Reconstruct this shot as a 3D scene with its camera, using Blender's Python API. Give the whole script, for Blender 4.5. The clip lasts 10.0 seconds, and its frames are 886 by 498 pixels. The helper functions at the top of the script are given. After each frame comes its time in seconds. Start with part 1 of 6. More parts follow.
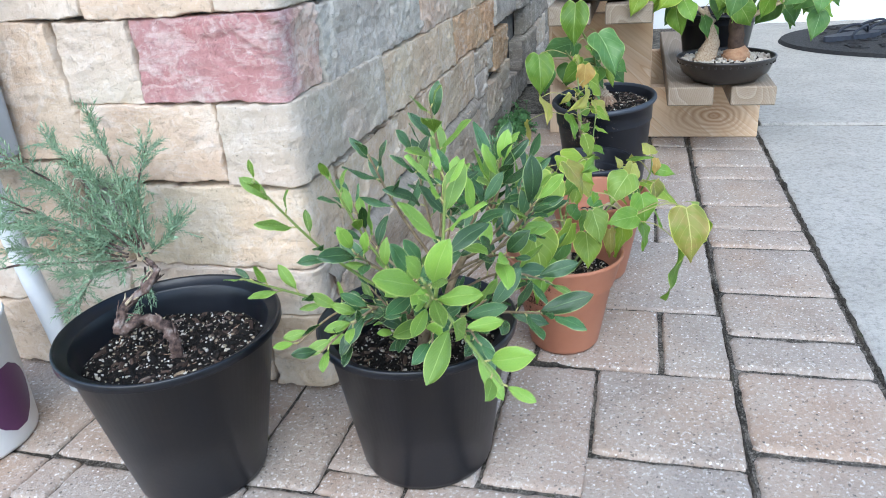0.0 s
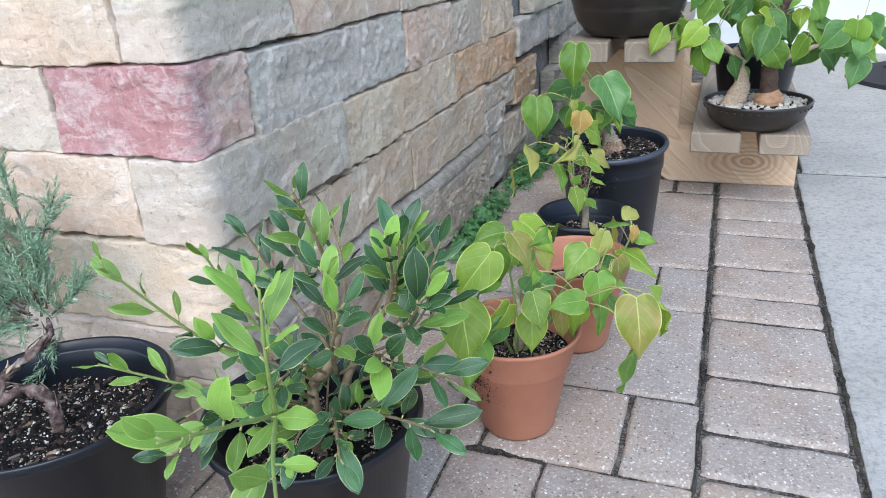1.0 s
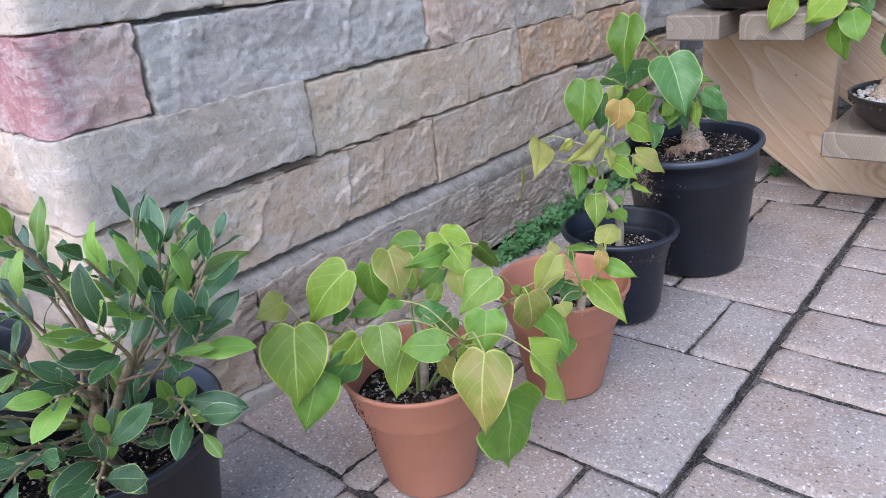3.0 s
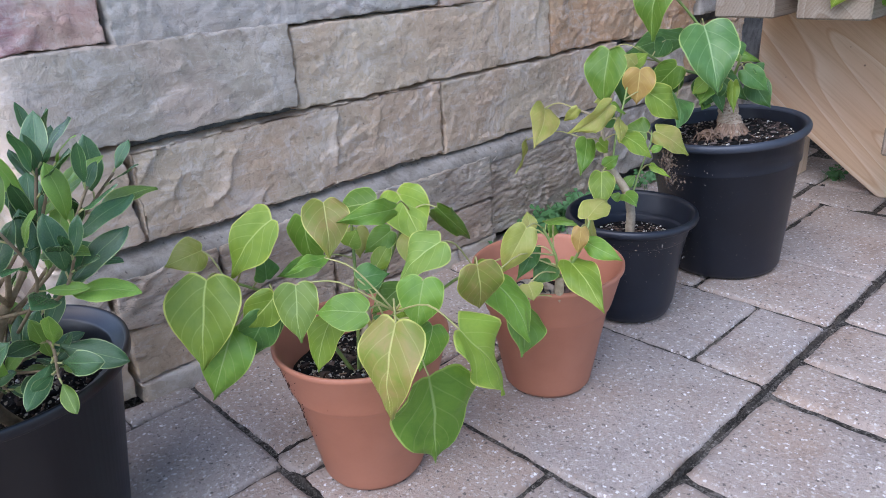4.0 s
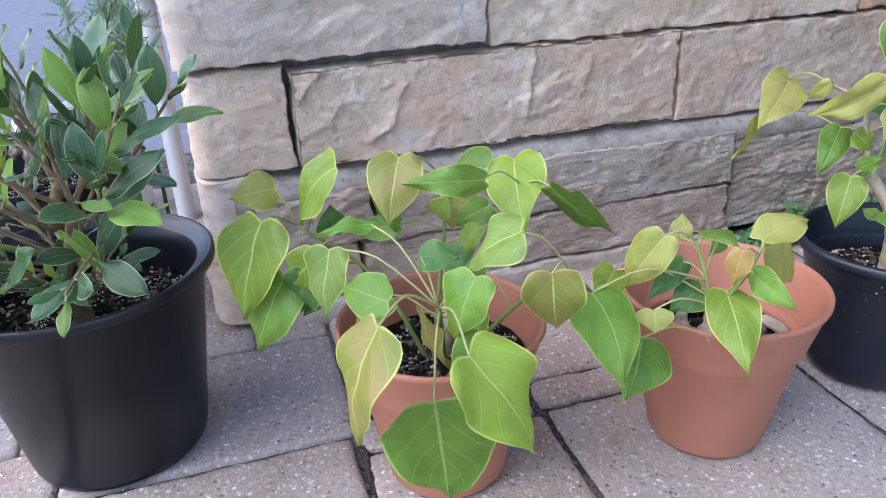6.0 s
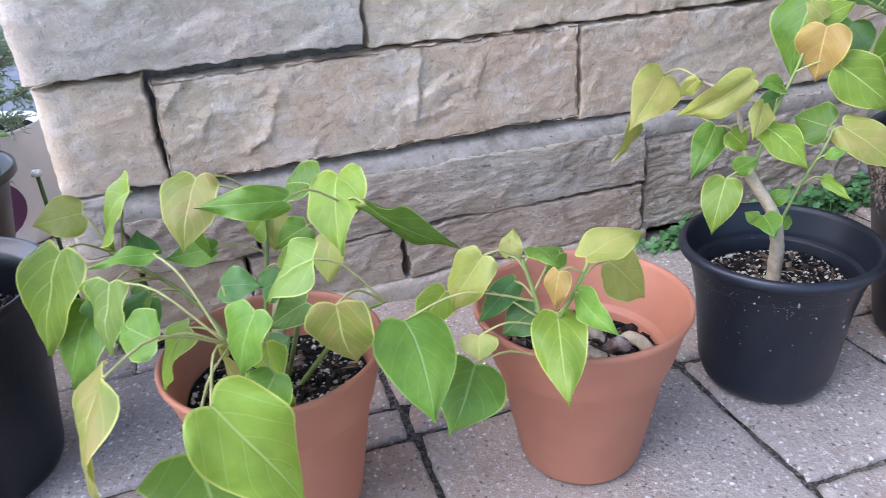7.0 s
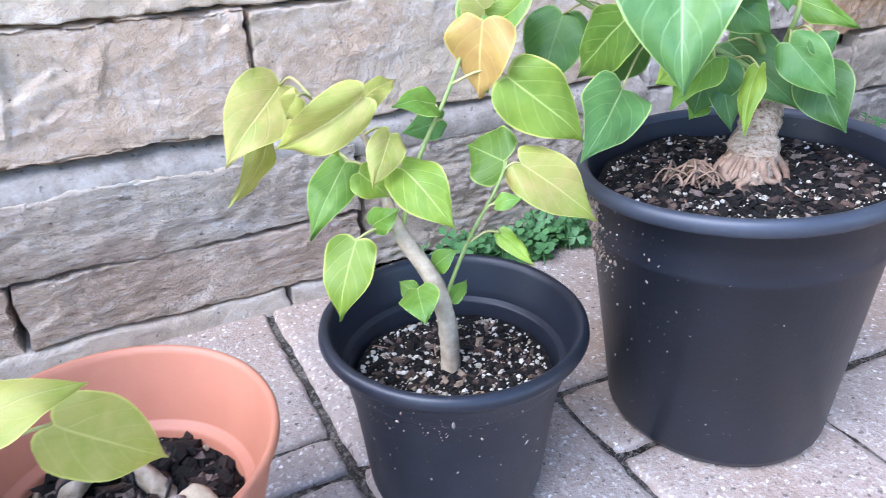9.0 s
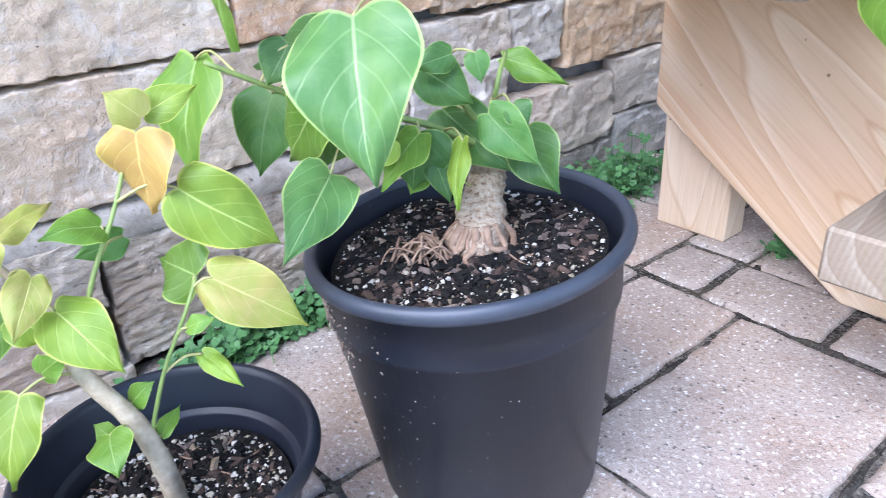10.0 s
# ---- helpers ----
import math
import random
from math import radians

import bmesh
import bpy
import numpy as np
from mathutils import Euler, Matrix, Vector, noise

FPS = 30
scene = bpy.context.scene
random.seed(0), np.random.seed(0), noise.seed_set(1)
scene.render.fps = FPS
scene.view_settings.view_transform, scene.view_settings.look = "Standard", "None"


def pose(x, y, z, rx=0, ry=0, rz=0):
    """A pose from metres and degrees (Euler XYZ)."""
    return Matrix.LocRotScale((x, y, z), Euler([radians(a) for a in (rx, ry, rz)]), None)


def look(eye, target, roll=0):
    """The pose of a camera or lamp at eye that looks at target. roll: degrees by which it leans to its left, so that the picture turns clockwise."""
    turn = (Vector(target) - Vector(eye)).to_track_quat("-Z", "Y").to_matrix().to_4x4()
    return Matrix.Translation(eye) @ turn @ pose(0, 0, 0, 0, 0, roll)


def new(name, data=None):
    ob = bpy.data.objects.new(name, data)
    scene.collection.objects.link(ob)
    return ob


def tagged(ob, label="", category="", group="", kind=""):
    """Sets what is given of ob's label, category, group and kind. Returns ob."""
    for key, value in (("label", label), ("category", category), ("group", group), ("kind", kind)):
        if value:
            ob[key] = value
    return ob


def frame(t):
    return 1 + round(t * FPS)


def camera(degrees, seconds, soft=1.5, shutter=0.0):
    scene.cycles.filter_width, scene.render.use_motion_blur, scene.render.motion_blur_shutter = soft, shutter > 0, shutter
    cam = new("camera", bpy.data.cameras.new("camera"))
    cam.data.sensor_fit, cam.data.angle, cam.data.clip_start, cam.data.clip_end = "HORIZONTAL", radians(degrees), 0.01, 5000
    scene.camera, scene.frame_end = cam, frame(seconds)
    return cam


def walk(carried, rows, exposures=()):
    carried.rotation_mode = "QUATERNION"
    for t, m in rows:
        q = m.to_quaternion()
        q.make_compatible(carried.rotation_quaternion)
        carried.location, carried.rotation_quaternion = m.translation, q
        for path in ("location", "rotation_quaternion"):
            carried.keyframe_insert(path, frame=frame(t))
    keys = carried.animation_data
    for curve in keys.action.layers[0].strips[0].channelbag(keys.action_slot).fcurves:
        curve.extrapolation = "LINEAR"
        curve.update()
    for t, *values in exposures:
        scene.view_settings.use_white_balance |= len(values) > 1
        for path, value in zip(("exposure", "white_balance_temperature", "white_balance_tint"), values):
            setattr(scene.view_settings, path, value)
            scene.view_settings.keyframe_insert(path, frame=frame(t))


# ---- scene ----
cam = camera(62.3, 10.0, soft=0.6, shutter=0.15)
PATH = [
    (0, (-0.137, -0.811, 0.52), (-0.63, 0.948, -0.294), -4.3),
    (0.5, (-0.07, -0.755, 0.564), (-0.627, 0.99, -0.239), -4.6),
    (1, (-0.019, -0.673, 0.543), (-0.696, 1.041, -0.235), -3.6),
    (1.5, (0.011, -0.599, 0.514), (-0.869, 1.021, -0.263), -3.4),
    (2, (0.077, -0.517, 0.506), (-0.859, 1.058, -0.295), -3.0),
    (2.5, (0.158, -0.442, 0.508), (-0.96, 1.011, -0.289), -5.4),
    (4, (0.23, -0.268, 0.426), (-1.133, 0.977, -0.343), -3.7),
    (4.5, (0.227, -0.209, 0.412), (-1.25, 0.868, -0.399), -3.1),
    (5, (0.192, -0.155, 0.417), (-1.386, 0.739, -0.426), -3.9),
    (5.2, (0.185, -0.14, 0.422), (-1.447, 0.658, -0.413), -3.9),
    (6.3, (0.215, -0.049, 0.39), (-1.53, 0.406, -0.475), -3.0),
    (6.5, (0.214, -0.026, 0.391), (-1.536, 0.417, -0.469), -3.3),
    (7, (0.206, 0.042, 0.389), (-1.524, 0.533, -0.486), -4.6),
    (7.5, (0.187, 0.103, 0.363), (-1.494, 0.715, -0.532), -3.4),
    (8, (0.148, 0.16, 0.355), (-1.501, 0.845, -0.546), -2.4),
    (8.5, (0.116, 0.21, 0.348), (-1.509, 0.952, -0.551), -1.7),
    (9, (0.098, 0.272, 0.351), (-1.486, 1.068, -0.576), -1.3),
    (9.5, (0.082, 0.332, 0.366), (-1.412, 1.281, -0.564), -2.7),
    (10, (0.103, 0.363, 0.376), (-1.284, 1.486, -0.526), -3.1),
]
walk(cam, [(t, look(eye, target, roll)) for t, eye, target, roll in PATH],
     exposures=[(0, 1.54, 5800, 6), (1.0, 1.48, 5800, 8), (2.5, 1.52, 5700, 16), (4.0, 1.37, 5700, 18), (4.5, 1.44, 5700, 18), (5.0, 1.64, 5750, 20), (6.5, 1.75, 5700, 19), (7.0, 1.85, 5700, 18), (7.5, 1.88, 5650, 18), (8.0, 2.01, 5600, 18), (8.5, 2.34, 5450, 19), (9.0, 2.45, 5450, 18), (9.5, 2.39, 5520, 17.5), (10, 2.48, 5520, 16.5)])

# ---- light ----
world = bpy.data.worlds.new("sky")
scene.world = world
world.use_nodes = True
wn = world.node_tree
sky = wn.nodes.new("ShaderNodeTexSky")
sky.sky_type, sky.sun_disc = "NISHITA", False
sky.sun_elevation, sky.sun_rotation = radians(38), radians(200)
wn.links.new(sky.outputs[0], wn.nodes["Background"].inputs[0])
wn.nodes["Background"].inputs[1].default_value = 0.15
sun = new("sun", bpy.data.lights.new("sun", "SUN"))
sun.data.energy, sun.data.angle, sun.data.color = 1.0, radians(40), (1.0, 0.97, 0.93)
sun.matrix_world = look((0, 0, 0), (-0.35, 0.75, -0.9))

# ---- materials ----


def material(name, rough=0.7, metal=0.0, spec=0.5):
    m = bpy.data.materials.new(name)
    m.use_nodes = True
    p = m.node_tree.nodes["Principled BSDF"]
    p.inputs["Roughness"].default_value = rough
    p.inputs["Metallic"].default_value = metal
    p.inputs["Specular IOR Level"].default_value = spec
    return m, m.node_tree, p


def node(tree, kind, **values):
    n = tree.nodes.new(kind)
    for key, value in values.items():
        n.inputs[key.replace("_", " ")].default_value = value
    return n


def coords(tree, scale=(1, 1, 1)):
    c = tree.nodes.new("ShaderNodeTexCoord")
    mp = tree.nodes.new("ShaderNodeMapping")
    mp.inputs["Scale"].default_value = scale
    tree.links.new(c.outputs["Object"], mp.inputs[0])
    return mp.outputs[0]


def noise_tex(tree, vec, scale, detail=4.0, rough=0.55, distort=0.0):
    n = node(tree, "ShaderNodeTexNoise", Scale=scale, Detail=detail, Roughness=rough, Distortion=distort)
    tree.links.new(vec, n.inputs["Vector"])
    return n.outputs[0]


def ramp(tree, fac, stops):
    r = tree.nodes.new("ShaderNodeValToRGB")
    e = r.color_ramp.elements
    while len(e) < len(stops):
        e.new(0.5)
    for k, (pos, col) in enumerate(stops):
        e[k].position = pos
        e[k].color = (*col, 1.0) if len(col) == 3 else col
    tree.links.new(fac, r.inputs[0])
    return r.outputs[0]


def grey(v):
    return (v, v, v)


def mixed(tree, fac, a, b, blend="MIX"):
    mx = tree.nodes.new("ShaderNodeMix")
    mx.data_type, mx.blend_type = "RGBA", blend
    for sock, val in ((mx.inputs[0], fac), (mx.inputs[6], a), (mx.inputs[7], b)):
        if isinstance(val, bpy.types.NodeSocket):
            tree.links.new(val, sock)
        elif isinstance(val, (int, float)):
            sock.default_value = val
        else:
            sock.default_value = (*val, 1.0)
    return mx.outputs[2]


def bump(tree, p, height, strength=0.3, distance=0.002, prior=None):
    b = node(tree, "ShaderNodeBump", Strength=strength, Distance=distance)
    tree.links.new(height, b.inputs["Height"])
    if prior is not None:
        tree.links.new(prior, b.inputs["Normal"])
    tree.links.new(b.outputs[0], p.inputs["Normal"])
    return b.outputs[0]


def object_random(tree):
    return tree.nodes.new("ShaderNodeObjectInfo").outputs["Random"]


def stone_colour(t, v, a, b, c):
    a, b, c = [(x[0] * 1.135, x[1] * 1.06, x[2] * 0.93) for x in (a, b, c)]
    big = noise_tex(t, v, 9.0, 5.0, 0.6, 0.6)
    mid = noise_tex(t, v, 38.0, 7.0, 0.68, 1.4)
    col = mixed(t, ramp(t, big, [(0.36, grey(0)), (0.64, grey(1))]), a, b)
    return mixed(t, ramp(t, mid, [(0.48, grey(0)), (0.74, grey(0.8))]), col, c)


def stone_material(name, a, b, c, side=None, layered=False):
    """Cast stone veneer: clouded tones, flaked ridges, dark pits and a sandy grain. side: other tones for the wall's long side."""
    m, t, p = material(name, 0.9, spec=0.2)
    v = coords(t)
    shift = t.nodes.new("ShaderNodeVectorMath")
    shift.operation = "MULTIPLY_ADD"
    shift.inputs[1].default_value = (7.0, 5.0, 3.0)
    t.links.new(object_random(t), shift.inputs[0])
    t.links.new(v, shift.inputs[2])
    w = shift.outputs[0]
    fine = noise_tex(t, v, 420.0, 4.0, 0.75)
    dimple = noise_tex(t, w, 105.0, 5.0, 0.72, 0.5)
    flake = noise_tex(t, w, 11.0, 5.0, 0.58, 0.5)
    col = stone_colour(t, w, a, b, c)
    if side:
        sep = t.nodes.new("ShaderNodeSeparateXYZ")
        t.links.new(v, sep.inputs[0])
        add = t.nodes.new("ShaderNodeMath")
        add.operation = "MULTIPLY_ADD"
        t.links.new(noise_tex(t, v, 45.0, 4.0), add.inputs[0])
        add.inputs[1].default_value = 0.06
        t.links.new(sep.outputs[1], add.inputs[2])
        turn = t.nodes.new("ShaderNodeMapRange")
        turn.inputs["From Min"].default_value, turn.inputs["From Max"].default_value = -0.062, -0.030
        t.links.new(add.outputs[0], turn.inputs[0])
        col = mixed(t, turn.outputs[0], col, stone_colour(t, w, *side))
    tone = t.nodes.new("ShaderNodeHueSaturation")
    level = t.nodes.new("ShaderNodeMapRange")
    level.inputs["To Min"].default_value, level.inputs["To Max"].default_value = 0.93, 1.12
    t.links.new(object_random(t), level.inputs[0])
    t.links.new(level.outputs[0], tone.inputs["Value"])
    t.links.new(col, tone.inputs["Color"])
    col = tone.outputs[0]
    blush = noise_tex(t, w, 5.5, 3.0, 0.5, 0.4)
    col = mixed(t, ramp(t, blush, [(0.44, grey(0)), (0.60, grey(0.45))]), col, (a[0] * 1.45, a[1] * 1.20, a[2] * 1.02))
    dark = (a[0] * 0.40, a[1] * 0.37, a[2] * 0.35)
    col = mixed(t, ramp(t, dimple, [(0.31, grey(0.42)), (0.43, grey(0))]), col, dark)
    col = mixed(t, ramp(t, dimple, [(0.55, grey(0)), (0.68, grey(0.35))]), col, (0.70, 0.65, 0.59))
    pits = noise_tex(t, w, 190.0, 2.0, 0.5)
    col = mixed(t, ramp(t, pits, [(0.22, grey(0.8)), (0.28, grey(0))]), col, (0.05, 0.046, 0.042))
    worn = ramp(t, flake, [(0.400, grey(0)), (0.430, grey(0.30)), (0.47, grey(0))])
    col = mixed(t, worn, col, (0.70, 0.64, 0.57))
    bed = noise_tex(t, coords(t, (1, 1, 4.0)), 15.0, 7.0, 0.74, 0.5)
    col = mixed(t, ramp(t, bed, [(0.535, grey(0)), (0.60, grey(0.26)), (0.68, grey(0.10))]), col, (0.68, 0.62, 0.55))
    col = mixed(t, ramp(t, bed, [(0.33, grey(0.38)), (0.42, grey(0))]), col, dark)
    stain = noise_tex(t, w, 26.0, 6.0, 0.75, 0.8)
    col = mixed(t, ramp(t, stain, [(0.28, grey(0.45)), (0.40, grey(0))]), col, dark)
    t.links.new(col, p.inputs["Base Color"])
    steps = ramp(t, flake, [(0.0, grey(0)), (0.395, grey(0.12)), (0.455, grey(0.45)), (0.525, grey(0.58)), (0.585, grey(0.86)), (1.0, grey(1))])
    prior = bump(t, p, steps, 0.7, 0.0028)
    if layered:
        rust = noise_tex(t, v, 8.0, 4.0, 0.6, 0.3)
        col = mixed(t, ramp(t, rust, [(0.50, grey(0)), (0.62, grey(0.55))]), col, (0.40, 0.285, 0.20))
        chink = noise_tex(t, coords(t, (1, 1, 4)), 75.0, 5.0, 0.7, 0.4)
        col = mixed(t, ramp(t, chink, [(0.30, grey(0.75)), (0.42, grey(0))]), col, (0.09, 0.082, 0.075))
        col = mixed(t, ramp(t, chink, [(0.56, grey(0)), (0.66, grey(0.5))]), col, (0.68, 0.65, 0.61))
        t.links.new(col, p.inputs["Base Color"])
        prior = bump(t, p, chink, 0.9, 0.0045, prior)
        seams = noise_tex(t, coords(t, (1, 1, 9)), 15.0, 8.0, 0.72, 1.4)
        prior = bump(t, p, seams, 0.8, 0.006, prior)
    prior = bump(t, p, dimple, 0.9, 0.0030, prior)
    bump(t, p, fine, 0.8, 0.0013, prior)
    return m


GREYS = ((0.33, 0.295, 0.258), (0.41, 0.37, 0.325), (0.50, 0.465, 0.42))
PALES = ((0.41, 0.375, 0.345), (0.465, 0.43, 0.385), (0.53, 0.495, 0.46))
STONE = {
    "grey": stone_material("stone_grey", *GREYS),
    "blue": stone_material("stone_blue_grey", (0.30, 0.292, 0.285), (0.375, 0.36, 0.345), (0.48, 0.465, 0.45)),
    "layer": stone_material("stone_layered", (0.44, 0.39, 0.335), (0.54, 0.485, 0.42), (0.62, 0.58, 0.53), layered=True),
    "tan": stone_material("stone_tan", (0.375, 0.305, 0.235), (0.47, 0.40, 0.32), (0.55, 0.49, 0.42)),
    "buff": stone_material("stone_buff", (0.42, 0.345, 0.285), (0.48, 0.415, 0.36), (0.54, 0.485, 0.44)),
    "white": stone_material("stone_pale", *PALES),
    "pink": stone_material("stone_rose", (0.40, 0.315, 0.265), (0.43, 0.36, 0.31), (0.51, 0.45, 0.40)),
    "orange": stone_material("stone_ochre", (0.44, 0.30, 0.19), (0.42, 0.325, 0.235), (0.52, 0.42, 0.32)),
    "red": stone_material("stone_red", (0.29, 0.150, 0.165), (0.35, 0.215, 0.235), (0.44, 0.35, 0.365), ((0.45, 0.36, 0.32), (0.51, 0.38, 0.34), (0.60, 0.54, 0.49))),
    "turn": stone_material("stone_pale_turning_grey", *PALES, GREYS),
    "sand": stone_material("stone_sand_turning_tan", (0.46, 0.395, 0.32), (0.52, 0.46, 0.385), (0.58, 0.53, 0.46), ((0.38, 0.33, 0.265), (0.43, 0.38, 0.315), (0.50, 0.46, 0.40))),
    "dark": stone_material("stone_dark", (0.17, 0.165, 0.16), (0.24, 0.23, 0.215), (0.32, 0.31, 0.295)),
}


def make_mortar():
    m, t, p = material("mortar", 0.95, spec=0.1)
    v = coords(t)
    n = noise_tex(t, v, 60.0, 6.0, 0.7)
    t.links.new(ramp(t, n, [(0.3, (0.10, 0.095, 0.09)), (0.7, (0.26, 0.25, 0.235))]), p.inputs["Base Color"])
    bump(t, p, n, 0.6, 0.004)
    return m


def make_pale_mortar():
    m, t, p = material("ledge_mortar", 0.92, spec=0.15)
    v = coords(t)
    n = noise_tex(t, v, 45.0, 7.0, 0.78, 0.2)
    f = noise_tex(t, v, 420.0, 3.0, 0.7)
    d = noise_tex(t, v, 130.0, 3.0, 0.6)
    col = ramp(t, n, [(0.36, (0.20, 0.17, 0.135)), (0.5, (0.29, 0.255, 0.21)), (0.64, (0.37, 0.335, 0.285))])
    col = mixed(t, ramp(t, d, [(0.30, grey(0.8)), (0.37, grey(0))]), col, (0.09, 0.08, 0.065))
    t.links.new(col, p.inputs["Base Color"])
    first = bump(t, p, n, 0.5, 0.004)
    bump(t, p, f, 0.5, 0.001, first)
    return m


def make_paver():
    m, t, p = material("paver_concrete", 0.88, spec=0.25)
    v = coords(t)
    r = object_random(t)
    tone = ramp(t, r, [(0.0, (0.383, 0.300, 0.239)), (0.25, (0.335, 0.288, 0.248)), (0.5, (0.404, 0.296, 0.227)), (0.75, (0.323, 0.275, 0.239)), (1.0, (0.376, 0.320, 0.277))])
    cloud = noise_tex(t, v, 11.0, 6.0, 0.7, 0.6)
    warm = noise_tex(t, v, 4.5, 3.0, 0.55)
    tone = mixed(t, ramp(t, warm, [(0.44, grey(0)), (0.60, grey(0.6))]), tone, (0.404, 0.283, 0.197))
    tone = mixed(t, ramp(t, cloud, [(0.42, grey(0)), (0.66, grey(0.6))]), tone, (0.452, 0.385, 0.323))
    tone = mixed(t, ramp(t, cloud, [(0.30, grey(0.5)), (0.44, grey(0))]), tone, (0.234, 0.178, 0.139))
    grit = noise_tex(t, v, 250.0, 4.0, 0.78)
    tone = mixed(t, ramp(t, grit, [(0.32, grey(0.8)), (0.45, grey(0))]), tone, (0.16, 0.13, 0.105))
    pale = noise_tex(t, v, 210.0, 3.0, 0.75)
    tone = mixed(t, ramp(t, pale, [(0.55, grey(0)), (0.63, grey(0.65))]), tone, (0.58, 0.53, 0.47))
    rust = noise_tex(t, v, 120.0, 3.0, 0.6)
    tone = mixed(t, ramp(t, rust, [(0.60, grey(0)), (0.70, grey(0.4))]), tone, (0.36, 0.25, 0.17))
    ragged = node(t, "ShaderNodeVectorMath")
    ragged.operation = "MULTIPLY_ADD"
    fuzz = node(t, "ShaderNodeTexNoise", Scale=420.0, Detail=2.0)
    t.links.new(v, fuzz.inputs["Vector"])
    t.links.new(fuzz.outputs["Color"], ragged.inputs[0])
    ragged.inputs[1].default_value = (0.0045, 0.0045, 0.0045)
    t.links.new(v, ragged.inputs[2])
    chips = node(t, "ShaderNodeTexVoronoi", Scale=240.0)
    t.links.new(ragged.outputs[0], chips.inputs["Vector"])
    pick = node(t, "ShaderNodeTexWhiteNoise")
    t.links.new(chips.outputs["Position"], pick.inputs["Vector"])
    size = ramp(t, chips.outputs["Distance"], [(0.26, grey(1)), (0.42, grey(0))])
    keep = ramp(t, pick.outputs["Value"], [(0.80, grey(0)), (0.84, grey(0.55)), (0.95, grey(0.6)), (0.97, grey(1))])
    tone = mixed(t, mixed(t, 1.0, size, keep, "MULTIPLY"), tone, (0.78, 0.75, 0.71))
    drop = ramp(t, pick.outputs["Value"], [(0.05, grey(0.9)), (0.12, grey(0.5)), (0.20, grey(0))])
    tone = mixed(t, mixed(t, 1.0, size, drop, "MULTIPLY"), tone, (0.13, 0.11, 0.095))
    t.links.new(tone, p.inputs["Base Color"])
    first = bump(t, p, grit, 0.8, 0.0022)
    second = bump(t, p, pale, 0.5, 0.0016, first)
    bump(t, p, cloud, 0.4, 0.005, second)
    return m


def make_moss():
    m, t, p = material("joint_moss", 0.97, spec=0.1)
    v = coords(t)
    n = noise_tex(t, v, 14.0, 5.0, 0.7)
    g = noise_tex(t, v, 400.0, 3.0, 0.7)
    col = ramp(t, n, [(0.42, (0.026, 0.023, 0.019)), (0.58, (0.075, 0.064, 0.052)), (0.70, (0.032, 0.042, 0.014))])
    col = mixed(t, ramp(t, g, [(0.48, grey(0)), (0.66, grey(0.6))]), col, (0.16, 0.14, 0.115))
    t.links.new(col, p.inputs["Base Color"])
    bump(t, p, g, 1.0, 0.003)
    return m


def make_joint():
    m, t, p = material("joint_sand", 0.97, spec=0.1)
    v = coords(t)
    n = noise_tex(t, v, 26.0, 6.0, 0.72)
    g = noise_tex(t, v, 330.0, 4.0, 0.75)
    col = ramp(t, n, [(0.36, (0.022, 0.020, 0.016)), (0.52, (0.085, 0.075, 0.062)), (0.60, (0.17, 0.15, 0.125)), (0.72, (0.045, 0.050, 0.022))])
    col = mixed(t, ramp(t, g, [(0.50, grey(0)), (0.64, grey(0.75))]), col, (0.33, 0.30, 0.26))
    col = mixed(t, ramp(t, g, [(0.34, grey(0.8)), (0.46, grey(0))]), col, (0.02, 0.018, 0.015))
    t.links.new(col, p.inputs["Base Color"])
    bump(t, p, g, 1.0, 0.003)
    return m


def make_slab():
    m, t, p = material("slab_concrete", 0.88, spec=0.25)
    v = coords(t)
    cloud = noise_tex(t, v, 6.0, 7.0, 0.65)
    grit = noise_tex(t, v, 230.0, 5.0, 0.8)
    grain = noise_tex(t, v, 90.0, 4.0, 0.7)
    broom = noise_tex(t, coords(t, (120, 6, 6)), 2.0, 3.0, 0.6)
    col = ramp(t, cloud, [(0.3, (0.37, 0.35, 0.31)), (0.7, (0.485, 0.46, 0.415))])
    col = mixed(t, ramp(t, grain, [(0.34, grey(0.55)), (0.5, grey(0))]), col, (0.20, 0.19, 0.17))
    col = mixed(t, ramp(t, grit, [(0.34, grey(0.6)), (0.48, grey(0))]), col, (0.17, 0.165, 0.16))
    col = mixed(t, ramp(t, grit, [(0.58, grey(0)), (0.66, grey(0.6))]), col, (0.60, 0.57, 0.52))
    t.links.new(col, p.inputs["Base Color"])
    first = bump(t, p, grit, 0.7, 0.002)
    second = bump(t, p, grain, 0.4, 0.003, first)
    bump(t, p, broom, 0.35, 0.002, second)
    return m


